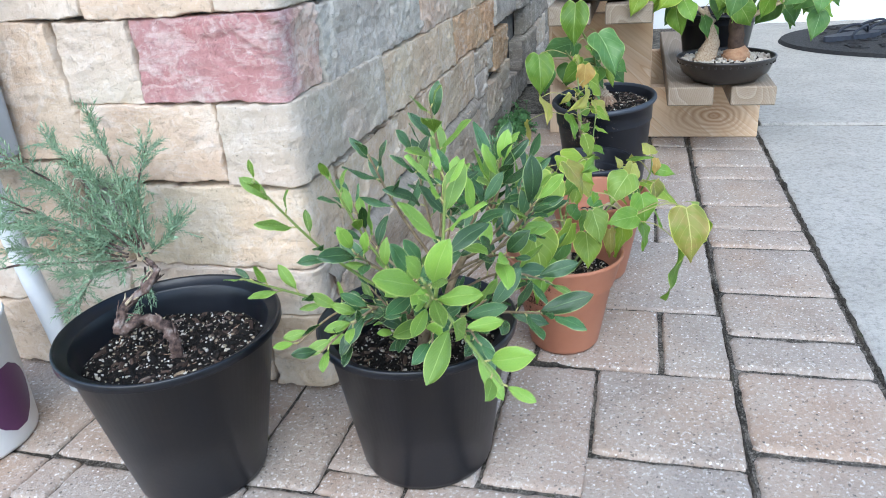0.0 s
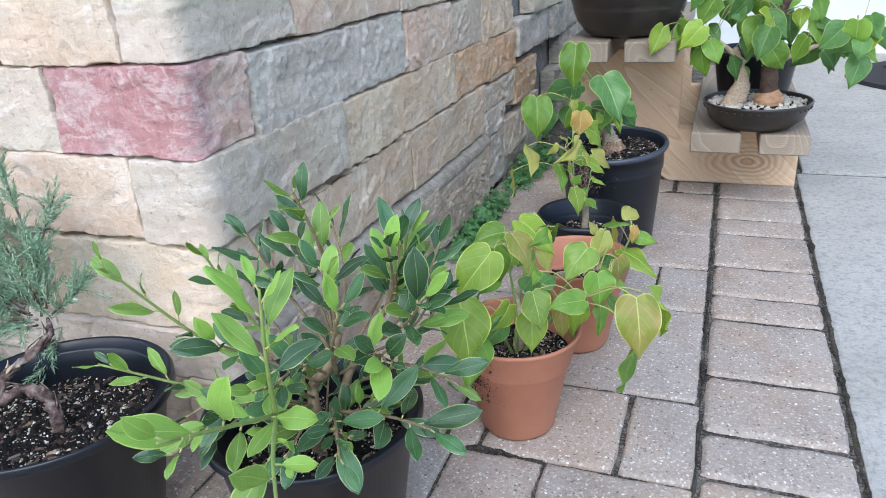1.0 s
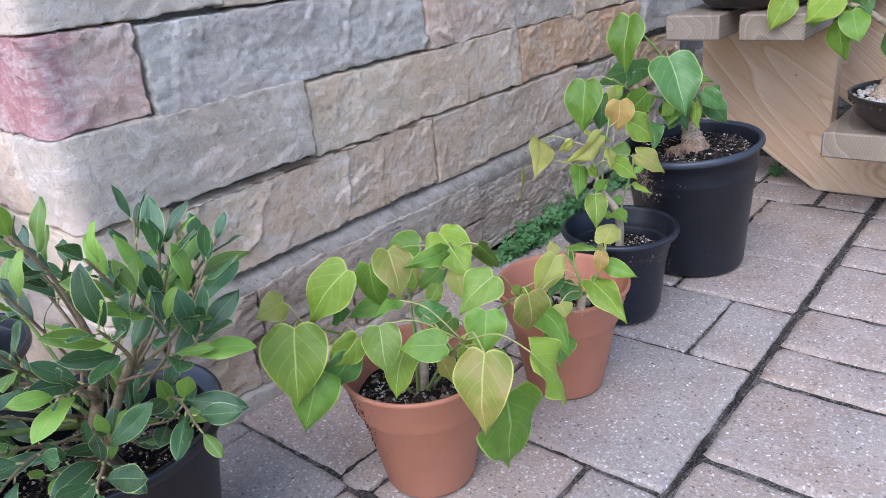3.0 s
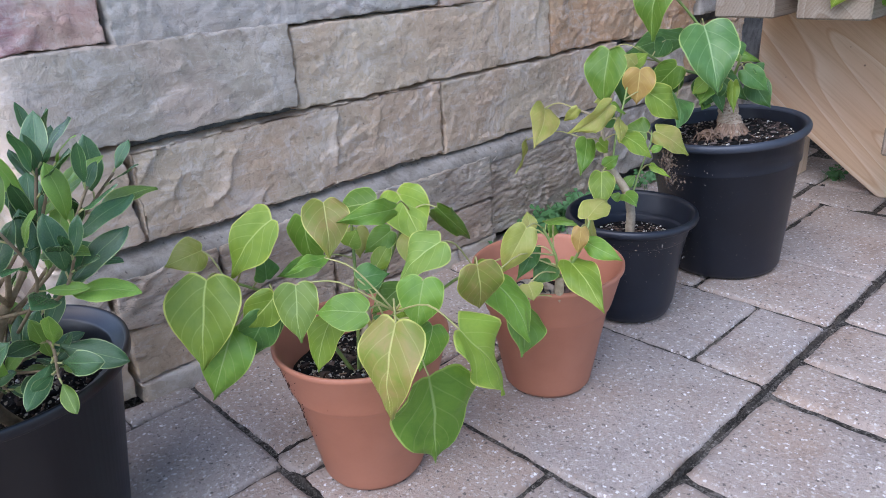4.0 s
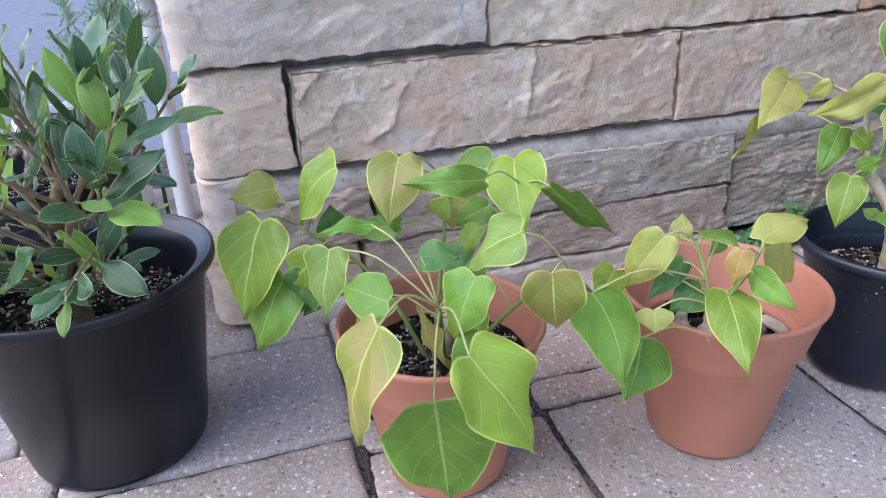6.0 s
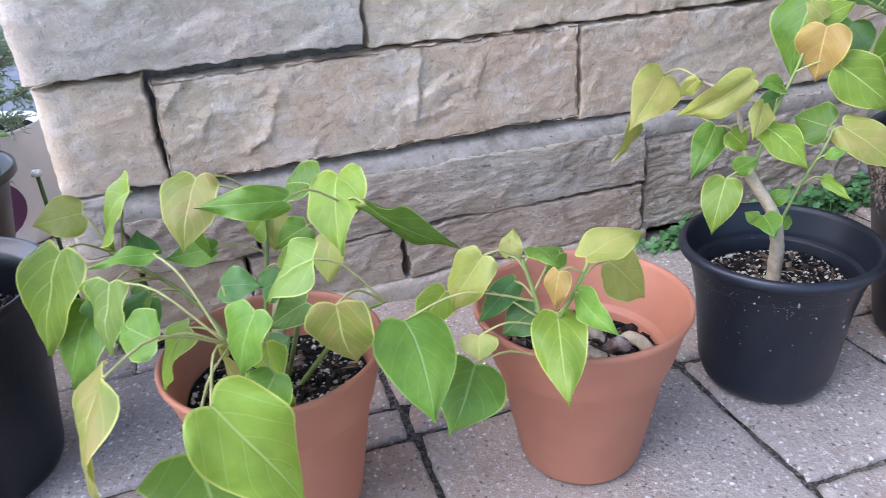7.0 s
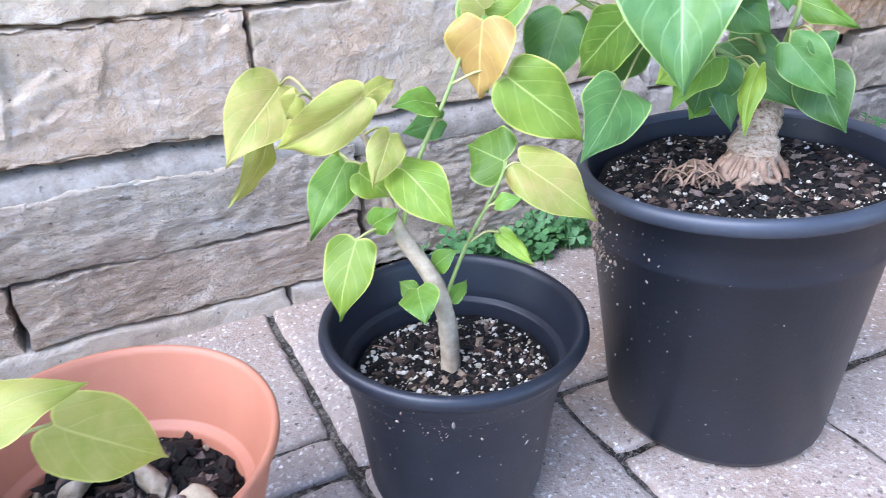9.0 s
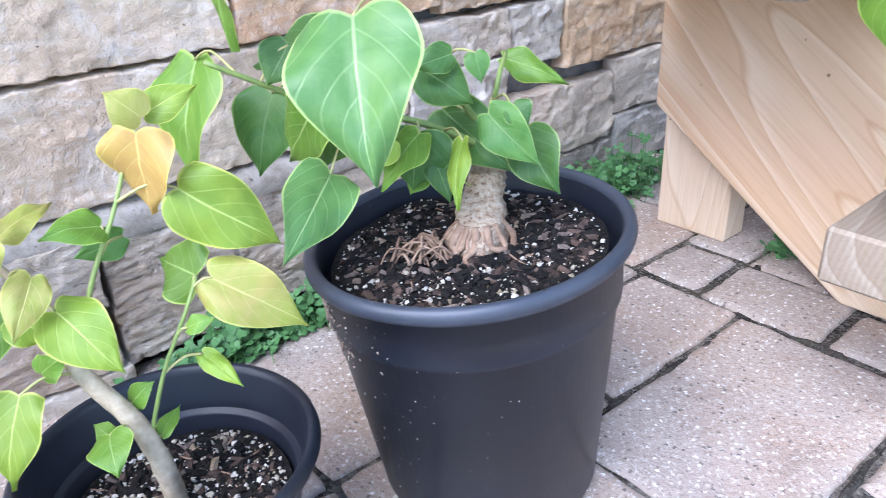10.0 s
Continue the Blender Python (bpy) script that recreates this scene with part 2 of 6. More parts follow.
def plastic(name, col, col2, rough, spec=0.5, dust=0.0):
    m, t, p = material(name, rough, spec=spec)
    v = coords(t)
    n = noise_tex(t, v, 18.0, 5.0, 0.6)
    f = noise_tex(t, v, 260.0, 3.0, 0.7)
    c = mixed(t, ramp(t, n, [(0.35, grey(0)), (0.7, grey(1))]), col, col2)
    if dust:
        d = noise_tex(t, v, 120.0, 5.0, 0.8)
        c = mixed(t, ramp(t, d, [(0.66, grey(0)), (0.74, grey(dust))]), c, (0.33, 0.29, 0.24))
    t.links.new(c, p.inputs["Base Color"])
    rr = t.nodes.new("ShaderNodeMapRange")
    rr.inputs["To Min"].default_value, rr.inputs["To Max"].default_value = rough - 0.06, rough + 0.12
    t.links.new(n, rr.inputs[0])
    t.links.new(rr.outputs[0], p.inputs["Roughness"])
    bump(t, p, f, 0.12, 0.0006)
    return m


def make_wood(name, a, b, c, turn=(0, 0, 0), knot=None, rings=None):
    """Softwood with sweeping grain that runs along the object's first axis."""
    m, t, p = material(name, 0.62, spec=0.3)

    def grain(scale):
        first = coords(t)
        first.node.inputs["Rotation"].default_value = [radians(x) for x in turn]
        second = t.nodes.new("ShaderNodeMapping")
        second.inputs["Scale"].default_value = scale
        t.links.new(first, second.inputs[0])
        return second.outputs[0]

    streak = noise_tex(t, grain((2.2, 55, 55)), 1.0, 3.0, 0.6)
    fibre = noise_tex(t, grain((6, 260, 260)), 1.2, 4.0, 0.65)
    sweep = noise_tex(t, grain((0.75, 6.5, 6.5)), 1.0, 1.2, 0.35, 0.15)
    count = node(t, "ShaderNodeMath")
    count.operation = "MULTIPLY"
    t.links.new(sweep, count.inputs[0])
    count.inputs[1].default_value = 26.0
    ring_at = node(t, "ShaderNodeMath")
    ring_at.operation = "FRACT"
    t.links.new(count.outputs[0], ring_at.inputs[0])
    band = noise_tex(t, grain((0.8, 3.2, 3.2)), 1.0, 1.0, 0.4)
    col = mixed(t, ramp(t, band, [(0.40, grey(0)), (0.47, grey(0.85)), (0.58, grey(0.9)), (0.64, grey(0.2))]), a, b)
    col = mixed(t, ramp(t, ring_at.outputs[0], [(0.10, grey(0)), (0.62, grey(0.25)), (0.86, grey(0.75)), (0.93, grey(0.05))]), col, c)
    col = mixed(t, ramp(t, ring_at.outputs[0], [(0.90, grey(0)), (0.955, grey(0.55)), (1.0, grey(0))]), col, (a[0] * 0.86, a[1] * 0.80, a[2] * 0.74))
    col = mixed(t, ramp(t, streak, [(0.255, grey(0.6)), (0.275, grey(0))]), col, (a[0] * 0.4, a[1] * 0.34, a[2] * 0.3))
    pits = node(t, "ShaderNodeTexVoronoi", Scale=26.0)
    t.links.new(coords(t), pits.inputs["Vector"])
    col = mixed(t, ramp(t, pits.outputs["Distance"], [(0.030, grey(0.8)), (0.055, grey(0))]), col, (0.10, 0.065, 0.045))
    col = mixed(t, ramp(t, fibre, [(0.3, grey(0.28)), (0.55, grey(0))]), col, (a[0] * 0.6, a[1] * 0.55, a[2] * 0.5))
    if rings:
        around = node(t, "ShaderNodeTexWave", Scale=rings, Distortion=1.2, Detail=2.0)
        around.wave_type, around.rings_direction = "RINGS", "Y"
        place = coords(t)
        place.node.inputs["Location"].default_value = (-0.10, 0.0, -0.115)
        t.links.new(place, around.inputs["Vector"])
        col = mixed(t, ramp(t, around.outputs[0], [(0.55, grey(0)), (0.85, grey(0.6)), (0.95, grey(0.1))]), col, (a[0] * 0.72, a[1] * 0.62, a[2] * 0.5))
    if knot:
        dist = t.nodes.new("ShaderNodeVectorMath")
        dist.operation = "DISTANCE"
        t.links.new(coords(t, (0.55, 0.0, 1.0)), dist.inputs[0])
        dist.inputs[1].default_value = (knot[0] * 0.55, 0.0, knot[1])
        wob = t.nodes.new("ShaderNodeMath")
        wob.operation = "MULTIPLY_ADD"
        t.links.new(noise_tex(t, coords(t), 14.0, 2.0), wob.inputs[0])
        wob.inputs[1].default_value = 0.022
        t.links.new(dist.outputs["Value"], wob.inputs[2])
        ring = t.nodes.new("ShaderNodeMath")
        ring.operation = "PINGPONG"
        t.links.new(wob.outputs[0], ring.inputs[0])
        ring.inputs[1].default_value = 0.0045
        rings = ramp(t, ring.outputs[0], [(0.0005, grey(0.95)), (0.0032, grey(0))])
        near = ramp(t, wob.outputs[0], [(0.022, grey(1)), (0.075, grey(0))])
        col = mixed(t, mixed(t, 1.0, rings, near, "MULTIPLY"), col, (0.33, 0.17, 0.08))
        core = ramp(t, wob.outputs[0], [(0.012, grey(0.8)), (0.019, grey(0))])
        col = mixed(t, core, col, (0.36, 0.19, 0.10))
    t.links.new(col, p.inputs["Base Color"])
    bump(t, p, fibre, 0.25, 0.0012)
    return m


def simple(name, stops, scale, rough, spec=0.4, strength=0.4, dist=0.002, translucent=0.0):
    m, t, p = material(name, rough, spec=spec)
    v = coords(t)
    n = noise_tex(t, v, scale, 5.0, 0.65)
    t.links.new(ramp(t, n, stops), p.inputs["Base Color"])
    bump(t, p, n, strength, dist)
    return m


def grains(name, stops, scale, rough, grime=0.55):
    """Loose bits, each with a tone of its own."""
    m, t, p = material(name, rough, spec=0.2)
    v = coords(t)
    n = noise_tex(t, v, scale, 4.0, 0.7)
    pick = t.nodes.new("ShaderNodeNewGeometry").outputs["Random Per Island"]
    col = ramp(t, pick, stops)
    t.links.new(mixed(t, ramp(t, n, [(0.35, grey(grime)), (0.6, grey(0))]), col, grey(0.01), "MIX"), p.inputs["Base Color"])
    bump(t, p, n, 0.9, 0.002)
    return m


def leaf_material(name, face, alt, vein, edge, rough=0.46, clear=0.5, veins=5.0, spec=0.34):
    """A leaf with a pale midrib, side veins and margin, drawn in the leaf's own UV (u across, v along)."""
    m, t, p = material(name, rough, spec=spec)
    uv = t.nodes.new("ShaderNodeUVMap").outputs[0]
    sep = t.nodes.new("ShaderNodeSeparateXYZ")
    t.links.new(uv, sep.inputs[0])

    def math_node(op, a, b=0.0):
        n = t.nodes.new("ShaderNodeMath")
        n.operation = op
        for sock, val in ((n.inputs[0], a), (n.inputs[1], b)):
            if isinstance(val, bpy.types.NodeSocket):
                t.links.new(val, sock)
            else:
                sock.default_value = val
        return n.outputs[0]

    off = math_node("ABSOLUTE", math_node("SUBTRACT", sep.outputs[0], 0.5))
    v = coords(t)
    wob = math_node("MULTIPLY", noise_tex(t, v, 30.0, 1.0), 0.05)
    phase = math_node("FRACT", math_node("MULTIPLY", math_node("SUBTRACT", math_node("ADD", sep.outputs[1], wob), math_node("MULTIPLY", off, 0.85)), veins))
    side = ramp(t, math_node("ABSOLUTE", math_node("SUBTRACT", phase, 0.5)), [(0.0, grey(0.30)), (0.03, grey(0.20)), (0.07, grey(0))])
    rib = ramp(t, off, [(0.0, grey(0.95)), (0.008, grey(0.8)), (0.021, grey(0))])
    rim = ramp(t, off, [(0.472 if veins < 8 else 0.458, grey(0)), (0.482 if veins < 8 else 0.472, grey(0.95))])
    cloud = noise_tex(t, v, 48.0, 6.0, 0.68, 0.8)
    rnd = object_random(t)
    col = mixed(t, ramp(t, cloud, [(0.35, grey(0)), (0.7, grey(1))]), face, alt)
    hue = t.nodes.new("ShaderNodeHueSaturation")
    t.links.new(col, hue.inputs["Color"])
    val = t.nodes.new("ShaderNodeMapRange")
    val.inputs["To Min"].default_value, val.inputs["To Max"].default_value = (0.78, 1.25) if veins < 8 else (0.62, 1.5)
    t.links.new(rnd, val.inputs[0])
    t.links.new(val.outputs[0], hue.inputs["Value"])
    col = mixed(t, side, hue.outputs[0], vein)
    col = mixed(t, rim, col, edge)
    if veins < 8:
        col = mixed(t, ramp(t, sep.outputs[1], [(0.010, grey(0.75)), (0.022, grey(0))]), col, edge)
    col = mixed(t, rib, col, vein)
    t.links.new(col, p.inputs["Base Color"])
    h = math_node("SUBTRACT", cloud, math_node("MULTIPLY", mixed(t, 1.0, side, rib, "ADD"), 0.8))
    bump(t, p, h, 0.35, 0.0015)
    tr = t.nodes.new("ShaderNodeBsdfTranslucent")
    t.links.new(mixed(t, 0.5, col, (min(1, face[0] * 2.2 + 0.03), min(1, face[1] * 1.9), face[2])), tr.inputs["Color"])
    mx = t.nodes.new("ShaderNodeMixShader")
    mx.inputs[0].default_value = clear * 0.5
    t.links.new(p.outputs[0], mx.inputs[1])
    t.links.new(tr.outputs[0], mx.inputs[2])
    t.links.new(mx.outputs[0], t.nodes["Material Output"].inputs["Surface"])
    return m


MORTAR, LEDGE, PAVER, JOINT, MOSS, SLAB = make_mortar(), make_pale_mortar(), make_paver(), make_joint(), make_moss(), make_slab()
TERRA = plastic("terracotta_plastic", (0.355, 0.140, 0.080), (0.415, 0.176, 0.105), 0.5, 0.35)
BLACK = plastic("black_plastic", (0.0080, 0.0098, 0.0145), (0.0135, 0.016, 0.0235), 0.36, 0.42, 0.5)
BLACKCLEAN = plastic("black_plastic_clean", (0.0040, 0.0048, 0.0072), (0.0072, 0.0088, 0.0130), 0.31, 0.45)
# black lip plastic lightened to blue-grey: the sky's sheen painted into its colour
LIPSHEEN = plastic("black_lip_sky_sheen", (0.026, 0.031, 0.042), (0.040, 0.047, 0.062), 0.42, 0.5, 0.4)
DUST = simple("dried_dirt", [(0.3, (0.09, 0.08, 0.07)), (0.7, (0.24, 0.215, 0.19))], 200.0, 0.95, 0.1, 0.5, 0.001)
DRYMUD = simple("dry_pale_mud", [(0.3, (0.13, 0.09, 0.065)), (0.7, (0.38, 0.30, 0.24))], 160.0, 0.95, 0.1, 0.5, 0.001)
BROWNPOT = plastic("dark_glazed_plastic", (0.018, 0.014, 0.012), (0.03, 0.024, 0.02), 0.3, 0.5, 0.3)
WOOD = make_wood("pine_board", (0.53, 0.345, 0.205), (0.60, 0.425, 0.275), (0.68, 0.54, 0.385), (0, -38, 0), (0.045, 0.052))
WOODUP = make_wood("pine_post", (0.52, 0.36, 0.23), (0.61, 0.46, 0.32), (0.64, 0.52, 0.38), (0, 90, 0))
WOODEND = make_wood("pine_plank_grey", (0.25, 0.195, 0.14), (0.32, 0.26, 0.195), (0.36, 0.305, 0.24), (0, 0, 90), rings=75.0)
SOIL = simple("potting_soil", [(0.38, (0.0035, 0.0032, 0.003)), (0.55, (0.012, 0.010, 0.009)), (0.68, (0.05, 0.038, 0.030)), (0.8, (0.12, 0.09, 0.07))], 420.0, 0.95, 0.2, 1.0, 0.005)
BARKCHIP = grains("bark_chips", [(0.0, (0.007, 0.006, 0.005)), (0.62, (0.011, 0.009, 0.007)), (0.74, (0.045, 0.029, 0.022)), (0.88, (0.115, 0.076, 0.056)), (0.96, (0.19, 0.15, 0.125)), (1.0, (0.30, 0.22, 0.14))], 240.0, 0.9)
PERLITE = grains("perlite", [(0.0, (0.34, 0.28, 0.18)), (0.3, (0.54, 0.48, 0.37)), (0.7, (0.66, 0.61, 0.53)), (1.0, (0.76, 0.73, 0.67))], 900.0, 0.9, 0.15)
SPLASH = simple("brown_soil_splash", [(0.3, (0.045, 0.022, 0.014)), (0.7, (0.12, 0.060, 0.040))], 160.0, 0.95, 0.1, 0.5, 0.001)
GRAVEL = simple("pale_gravel", [(0.3, (0.33, 0.28, 0.22)), (0.7, (0.62, 0.57, 0.50))], 60.0, 0.85, 0.3, 0.6, 0.002)
STEMGREY = simple("grey_bark", [(0.3, (0.27, 0.21, 0.135)), (0.7, (0.50, 0.415, 0.29))], 130.0, 0.75, 0.3, 0.6, 0.0015)
WIREDBARK = simple("knotted_grey_bark", [(0.32, (0.12, 0.095, 0.065)), (0.48, (0.27, 0.225, 0.16)), (0.66, (0.40, 0.345, 0.26))], 95.0, 0.8, 0.25, 0.9, 0.003)
STEMGREEN = simple("green_stem", [(0.3, (0.14, 0.20, 0.05)), (0.7, (0.24, 0.30, 0.08))], 90.0, 0.5, 0.4, 0.3, 0.001)
STEMPALE = simple("pale_petiole", [(0.3, (0.26, 0.30, 0.09)), (0.7, (0.44, 0.36, 0.15))], 90.0, 0.5, 0.4, 0.2, 0.001)
CAUDEX = simple("peeling_trunk_bark", [(0.34, (0.20, 0.12, 0.075)), (0.45, (0.37, 0.27, 0.18)), (0.58, (0.46, 0.365, 0.265)), (0.8, (0.54, 0.45, 0.35))], 330.0, 0.85, 0.2, 1.0, 0.003)
ROOTS = simple("bare_roots", [(0.3, (0.14, 0.080, 0.050)), (0.7, (0.36, 0.245, 0.165))], 120.0, 0.85, 0.2, 0.6, 0.001)
FICUSWOOD = simple("ficus_bark", [(0.3, (0.13, 0.09, 0.05)), (0.7, (0.30, 0.23, 0.14))], 120.0, 0.8, 0.2, 0.7, 0.0015)
DARKBARK = simple("dark_brown_bark", [(0.3, (0.035, 0.022, 0.016)), (0.7, (0.11, 0.07, 0.05))], 60.0, 0.85, 0.3, 0.9, 0.003)
ORANGEBARK = simple("orange_flaking_bark", [(0.3, (0.26, 0.13, 0.07)), (0.7, (0.48, 0.30, 0.18))], 50.0, 0.85, 0.3, 0.9, 0.003)
JUNIPERWOOD = simple("shaggy_juniper_bark", [(0.36, (0.032, 0.024, 0.022)), (0.5, (0.125, 0.082, 0.066)), (0.68, (0.34, 0.285, 0.25))], 70.0, 0.9, 0.2, 1.0, 0.004)
NEEDLE = simple("juniper_needles", [(0.3, (0.14, 0.225, 0.125)), (0.7, (0.25, 0.35, 0.215))], 30.0, 0.55, 0.4, 0.2, 0.001)
CLOVER = simple("clover_leaves", [(0.3, (0.042, 0.115, 0.032)), (0.7, (0.10, 0.235, 0.072))], 40.0, 0.55, 0.4, 0.2, 0.001)
PVC = plastic("white_pvc", (0.55, 0.57, 0.58), (0.62, 0.63, 0.63), 0.42)
SPOUT = plastic("grey_painted_metal", (0.30, 0.32, 0.34), (0.36, 0.37, 0.385), 0.45)
DRIVE = simple("driveway_concrete", [(0.3, (0.125, 0.132, 0.145)), (0.7, (0.185, 0.192, 0.205))], 24.0, 0.85, 0.25, 0.5, 0.003)
WHITE = simple("white_paint", [(0.3, (0.74, 0.75, 0.76)), (0.7, (0.80, 0.80, 0.80))], 8.0, 0.6, 0.4, 0.1, 0.001)
MATRUB = simple("black_rubber", [(0.3, (0.010, 0.010, 0.011)), (0.7, (0.03, 0.03, 0.032))], 120.0, 0.75, 0.3, 1.0, 0.004)
NAVY = simple("navy_foam", [(0.3, (0.02, 0.024, 0.035)), (0.7, (0.035, 0.04, 0.055))], 60.0, 0.6, 0.3, 0.3, 0.001)
CANWHITE = plastic("white_tin", (0.62, 0.61, 0.60), (0.70, 0.69, 0.68), 0.35)
CANPLUM = plastic("plum_print", (0.075, 0.02, 0.07), (0.10, 0.03, 0.09), 0.4)
CANPINK = plastic("pink_print", (0.55, 0.16, 0.22), (0.60, 0.20, 0.26), 0.4)

LEAF = {
    "green": leaf_material("leaf_green", (0.098, 0.200, 0.022), (0.158, 0.270, 0.033), (0.30, 0.40, 0.12), (0.36, 0.46, 0.10)),
    "deep": leaf_material("leaf_deep_green", (0.056, 0.142, 0.030), (0.095, 0.196, 0.042), (0.19, 0.30, 0.11), (0.28, 0.38, 0.11)),
    "sage": leaf_material("leaf_sage_green", (0.070, 0.160, 0.042), (0.112, 0.215, 0.058), (0.30, 0.42, 0.17), (0.36, 0.46, 0.15), 0.36, 0.4),
    "lime": leaf_material("leaf_lime", (0.168, 0.268, 0.026), (0.245, 0.335, 0.038), (0.43, 0.50, 0.13), (0.50, 0.52, 0.11)),
    "olive": leaf_material("leaf_olive_young", (0.225, 0.265, 0.042), (0.35, 0.315, 0.095), (0.47, 0.45, 0.14), (0.50, 0.50, 0.12)),
    "flush": leaf_material("leaf_lime_flushed_bronze", (0.205, 0.262, 0.034), (0.36, 0.255, 0.085), (0.48, 0.46, 0.15), (0.50, 0.50, 0.12)),
    "sage_lime": leaf_material("leaf_soft_lime", (0.150, 0.245, 0.040), (0.215, 0.300, 0.058), (0.42, 0.50, 0.17), (0.50, 0.53, 0.14)),
    "yellow": leaf_material("leaf_yellow_young", (0.255, 0.300, 0.046), (0.43, 0.335, 0.110), (0.52, 0.47, 0.16), (0.50, 0.50, 0.12)),
    "bronze": leaf_material("leaf_bronze_young", (0.40, 0.245, 0.075), (0.47, 0.33, 0.085), (0.62, 0.47, 0.16), (0.58, 0.48, 0.11)),
    "ficus": leaf_material("leaf_ficus_dark", (0.028, 0.080, 0.028), (0.060, 0.136, 0.042), (0.17, 0.28, 0.10), (0.34, 0.44, 0.17), 0.26, 0.35, 11.0, 0.7),
    "ficus_new": leaf_material("leaf_ficus_new", (0.13, 0.25, 0.032), (0.20, 0.32, 0.045), (0.34, 0.46, 0.12), (0.42, 0.52, 0.12), 0.38, 0.4, 11.0, 0.55),
}

# ---- building blocks ----


def mesh_object(name, bm, mat, smooth=False):
    me = bpy.data.meshes.new(name)
    bm.to_mesh(me)
    bm.free()
    for one in mat if isinstance(mat, (list, tuple)) else [mat]:
        me.materials.append(one)
    if smooth:
        me.polygons.foreach_set("use_smooth", [True] * len(me.polygons))
    return new(name, me)


def part(name, bm, mat, parent, label="", smooth=True):
    if name in ("pot", "lip", "tin", "bowl", "saucer"):
        for e in bm.edges:
            if len(e.link_faces) == 2 and e.calc_face_angle(0.0) > 0.6:
                e.smooth = False
    ob = mesh_object(name, bm, mat, smooth)
    ob.parent = parent
    if label:
        tagged(ob, label)
    return ob


def thing(name, label, category, group="", at=(0, 0, 0), kind=""):
    ob = new(name)
    ob.location = at
    ob.empty_display_size = 0.05
    return tagged(ob, label, category, group, kind)


def box(bm, x0, x1, y0, y1, z0, z1, bevel=0.0, segments=1):
    r = bmesh.ops.create_cube(bm, size=1.0)
    for v in r["verts"]:
        v.co = Vector((x0 + (v.co.x + 0.5) * (x1 - x0), y0 + (v.co.y + 0.5) * (y1 - y0), z0 + (v.co.z + 0.5) * (z1 - z0)))
    if bevel:
        edges = {e for v in r["verts"] for e in v.link_edges}
        bmesh.ops.bevel(bm, geom=list(edges), offset=bevel, segments=segments, affect="EDGES", profile=0.6)
    return bm


def lathe(bm, profile, steps=64, wobble=0.0, seed=0, cap=True):
    """Turns a profile of (radius, height) round the upright axis."""
    rings = []
    for r, z in profile:
        ring = []
        for k in range(steps):
            a = 2 * math.pi * k / steps
            w = 1 + wobble * noise.noise((math.cos(a) * 1.3, math.sin(a) * 1.3, z * 6 + seed))
            ring.append(bm.verts.new((r * w * math.cos(a), r * w * math.sin(a), z)))
        rings.append(ring)
    for lo, hi in zip(rings, rings[1:]):
        for k in range(steps):
            bm.faces.new((lo[k], lo[(k + 1) % steps], hi[(k + 1) % steps], hi[k]))
    if cap:
        bm.faces.new(list(reversed(rings[0])))
    return bm


def tube(bm, points, radii, sides=8, cap=True, knob=0.0):
    """A tapered, bent round rod through the points."""
    pts = [Vector(p) for p in points]
    rings = []
    for k, p in enumerate(pts):
        d = (pts[min(k + 1, len(pts) - 1)] - pts[max(k - 1, 0)]).normalized()
        a = d.orthogonal().normalized() if not rings else (rings_axis - d * rings_axis.dot(d)).normalized()
        rings_axis = a
        b = d.cross(a)
        r = radii[k] if isinstance(radii, (list, tuple)) else radii
        ring = []
        for j in range(sides):
            way = math.cos(2 * math.pi * j / sides) * a + math.sin(2 * math.pi * j / sides) * b
            swell = 1 + (knob * (noise.noise((p + r * way) * 160) + 0.6 * noise.noise((p + r * way) * 420)) if knob else 0)
            ring.append(bm.verts.new(p + r * swell * way))
        rings.append(ring)
    for lo, hi in zip(rings, rings[1:]):
        for j in range(sides):
            bm.faces.new((lo[j], lo[(j + 1) % sides], hi[(j + 1) % sides], hi[j]))
    if cap:
        bm.faces.new(list(reversed(rings[0])))
        bm.faces.new(rings[-1])
    return bm


def arc_points(points, n=6):
    """Points on a smooth curve through a few given ones."""
    p = [Vector(q) for q in points]
    out = []
    for k in range(len(p) - 1):
        a, b, c, d = p[max(k - 1, 0)], p[k], p[k + 1], p[min(k + 2, len(p) - 1)]
        for j in range(n):
            t = j / n
            out.append(0.5 * ((2 * b) + (c - a) * t + (2 * a - 5 * b + 4 * c - d) * t * t + (3 * b - a - 3 * c + d) * t ** 3))
    out.append(p[-1])
    return out


# ---- ground ----
GROUND_Z = -0.0048
bm = bmesh.new()
box(bm, -60, 60, -60, 60, -0.4, GROUND_Z)
tagged(mesh_object("ground", bm, JOINT), "dark sandy bedding between and under the pavers", "ground", kind="structure")

bm = bmesh.new()
box(bm, 0.1575, 3.2, -2.2, 1.128, -0.3, -0.002, 0.006, 2)
tagged(mesh_object("concrete_walk", bm, SLAB, False), "pale broomed concrete walk slab", "path", kind="structure")
bm = bmesh.new()
box(bm, 0.17, 3.2, 1.136, 3.0, -0.3, 0.003, 0.006, 2)
tagged(mesh_object("concrete_porch", bm, SLAB, False), "pale smooth concrete slab before the door", "path", kind="structure")

bm = bmesh.new()
box(bm, -14.0, -1.16, -14.0, 8.0, -0.3, -0.004, 0.006, 1)
tagged(mesh_object("driveway", bm, DRIVE, False), "grey concrete driveway beyond the wall", "driveway", kind="structure")

# ---- stone veneer wall round its corner ----
XC, YC, ROUND = -0.497, -0.104, 0.009


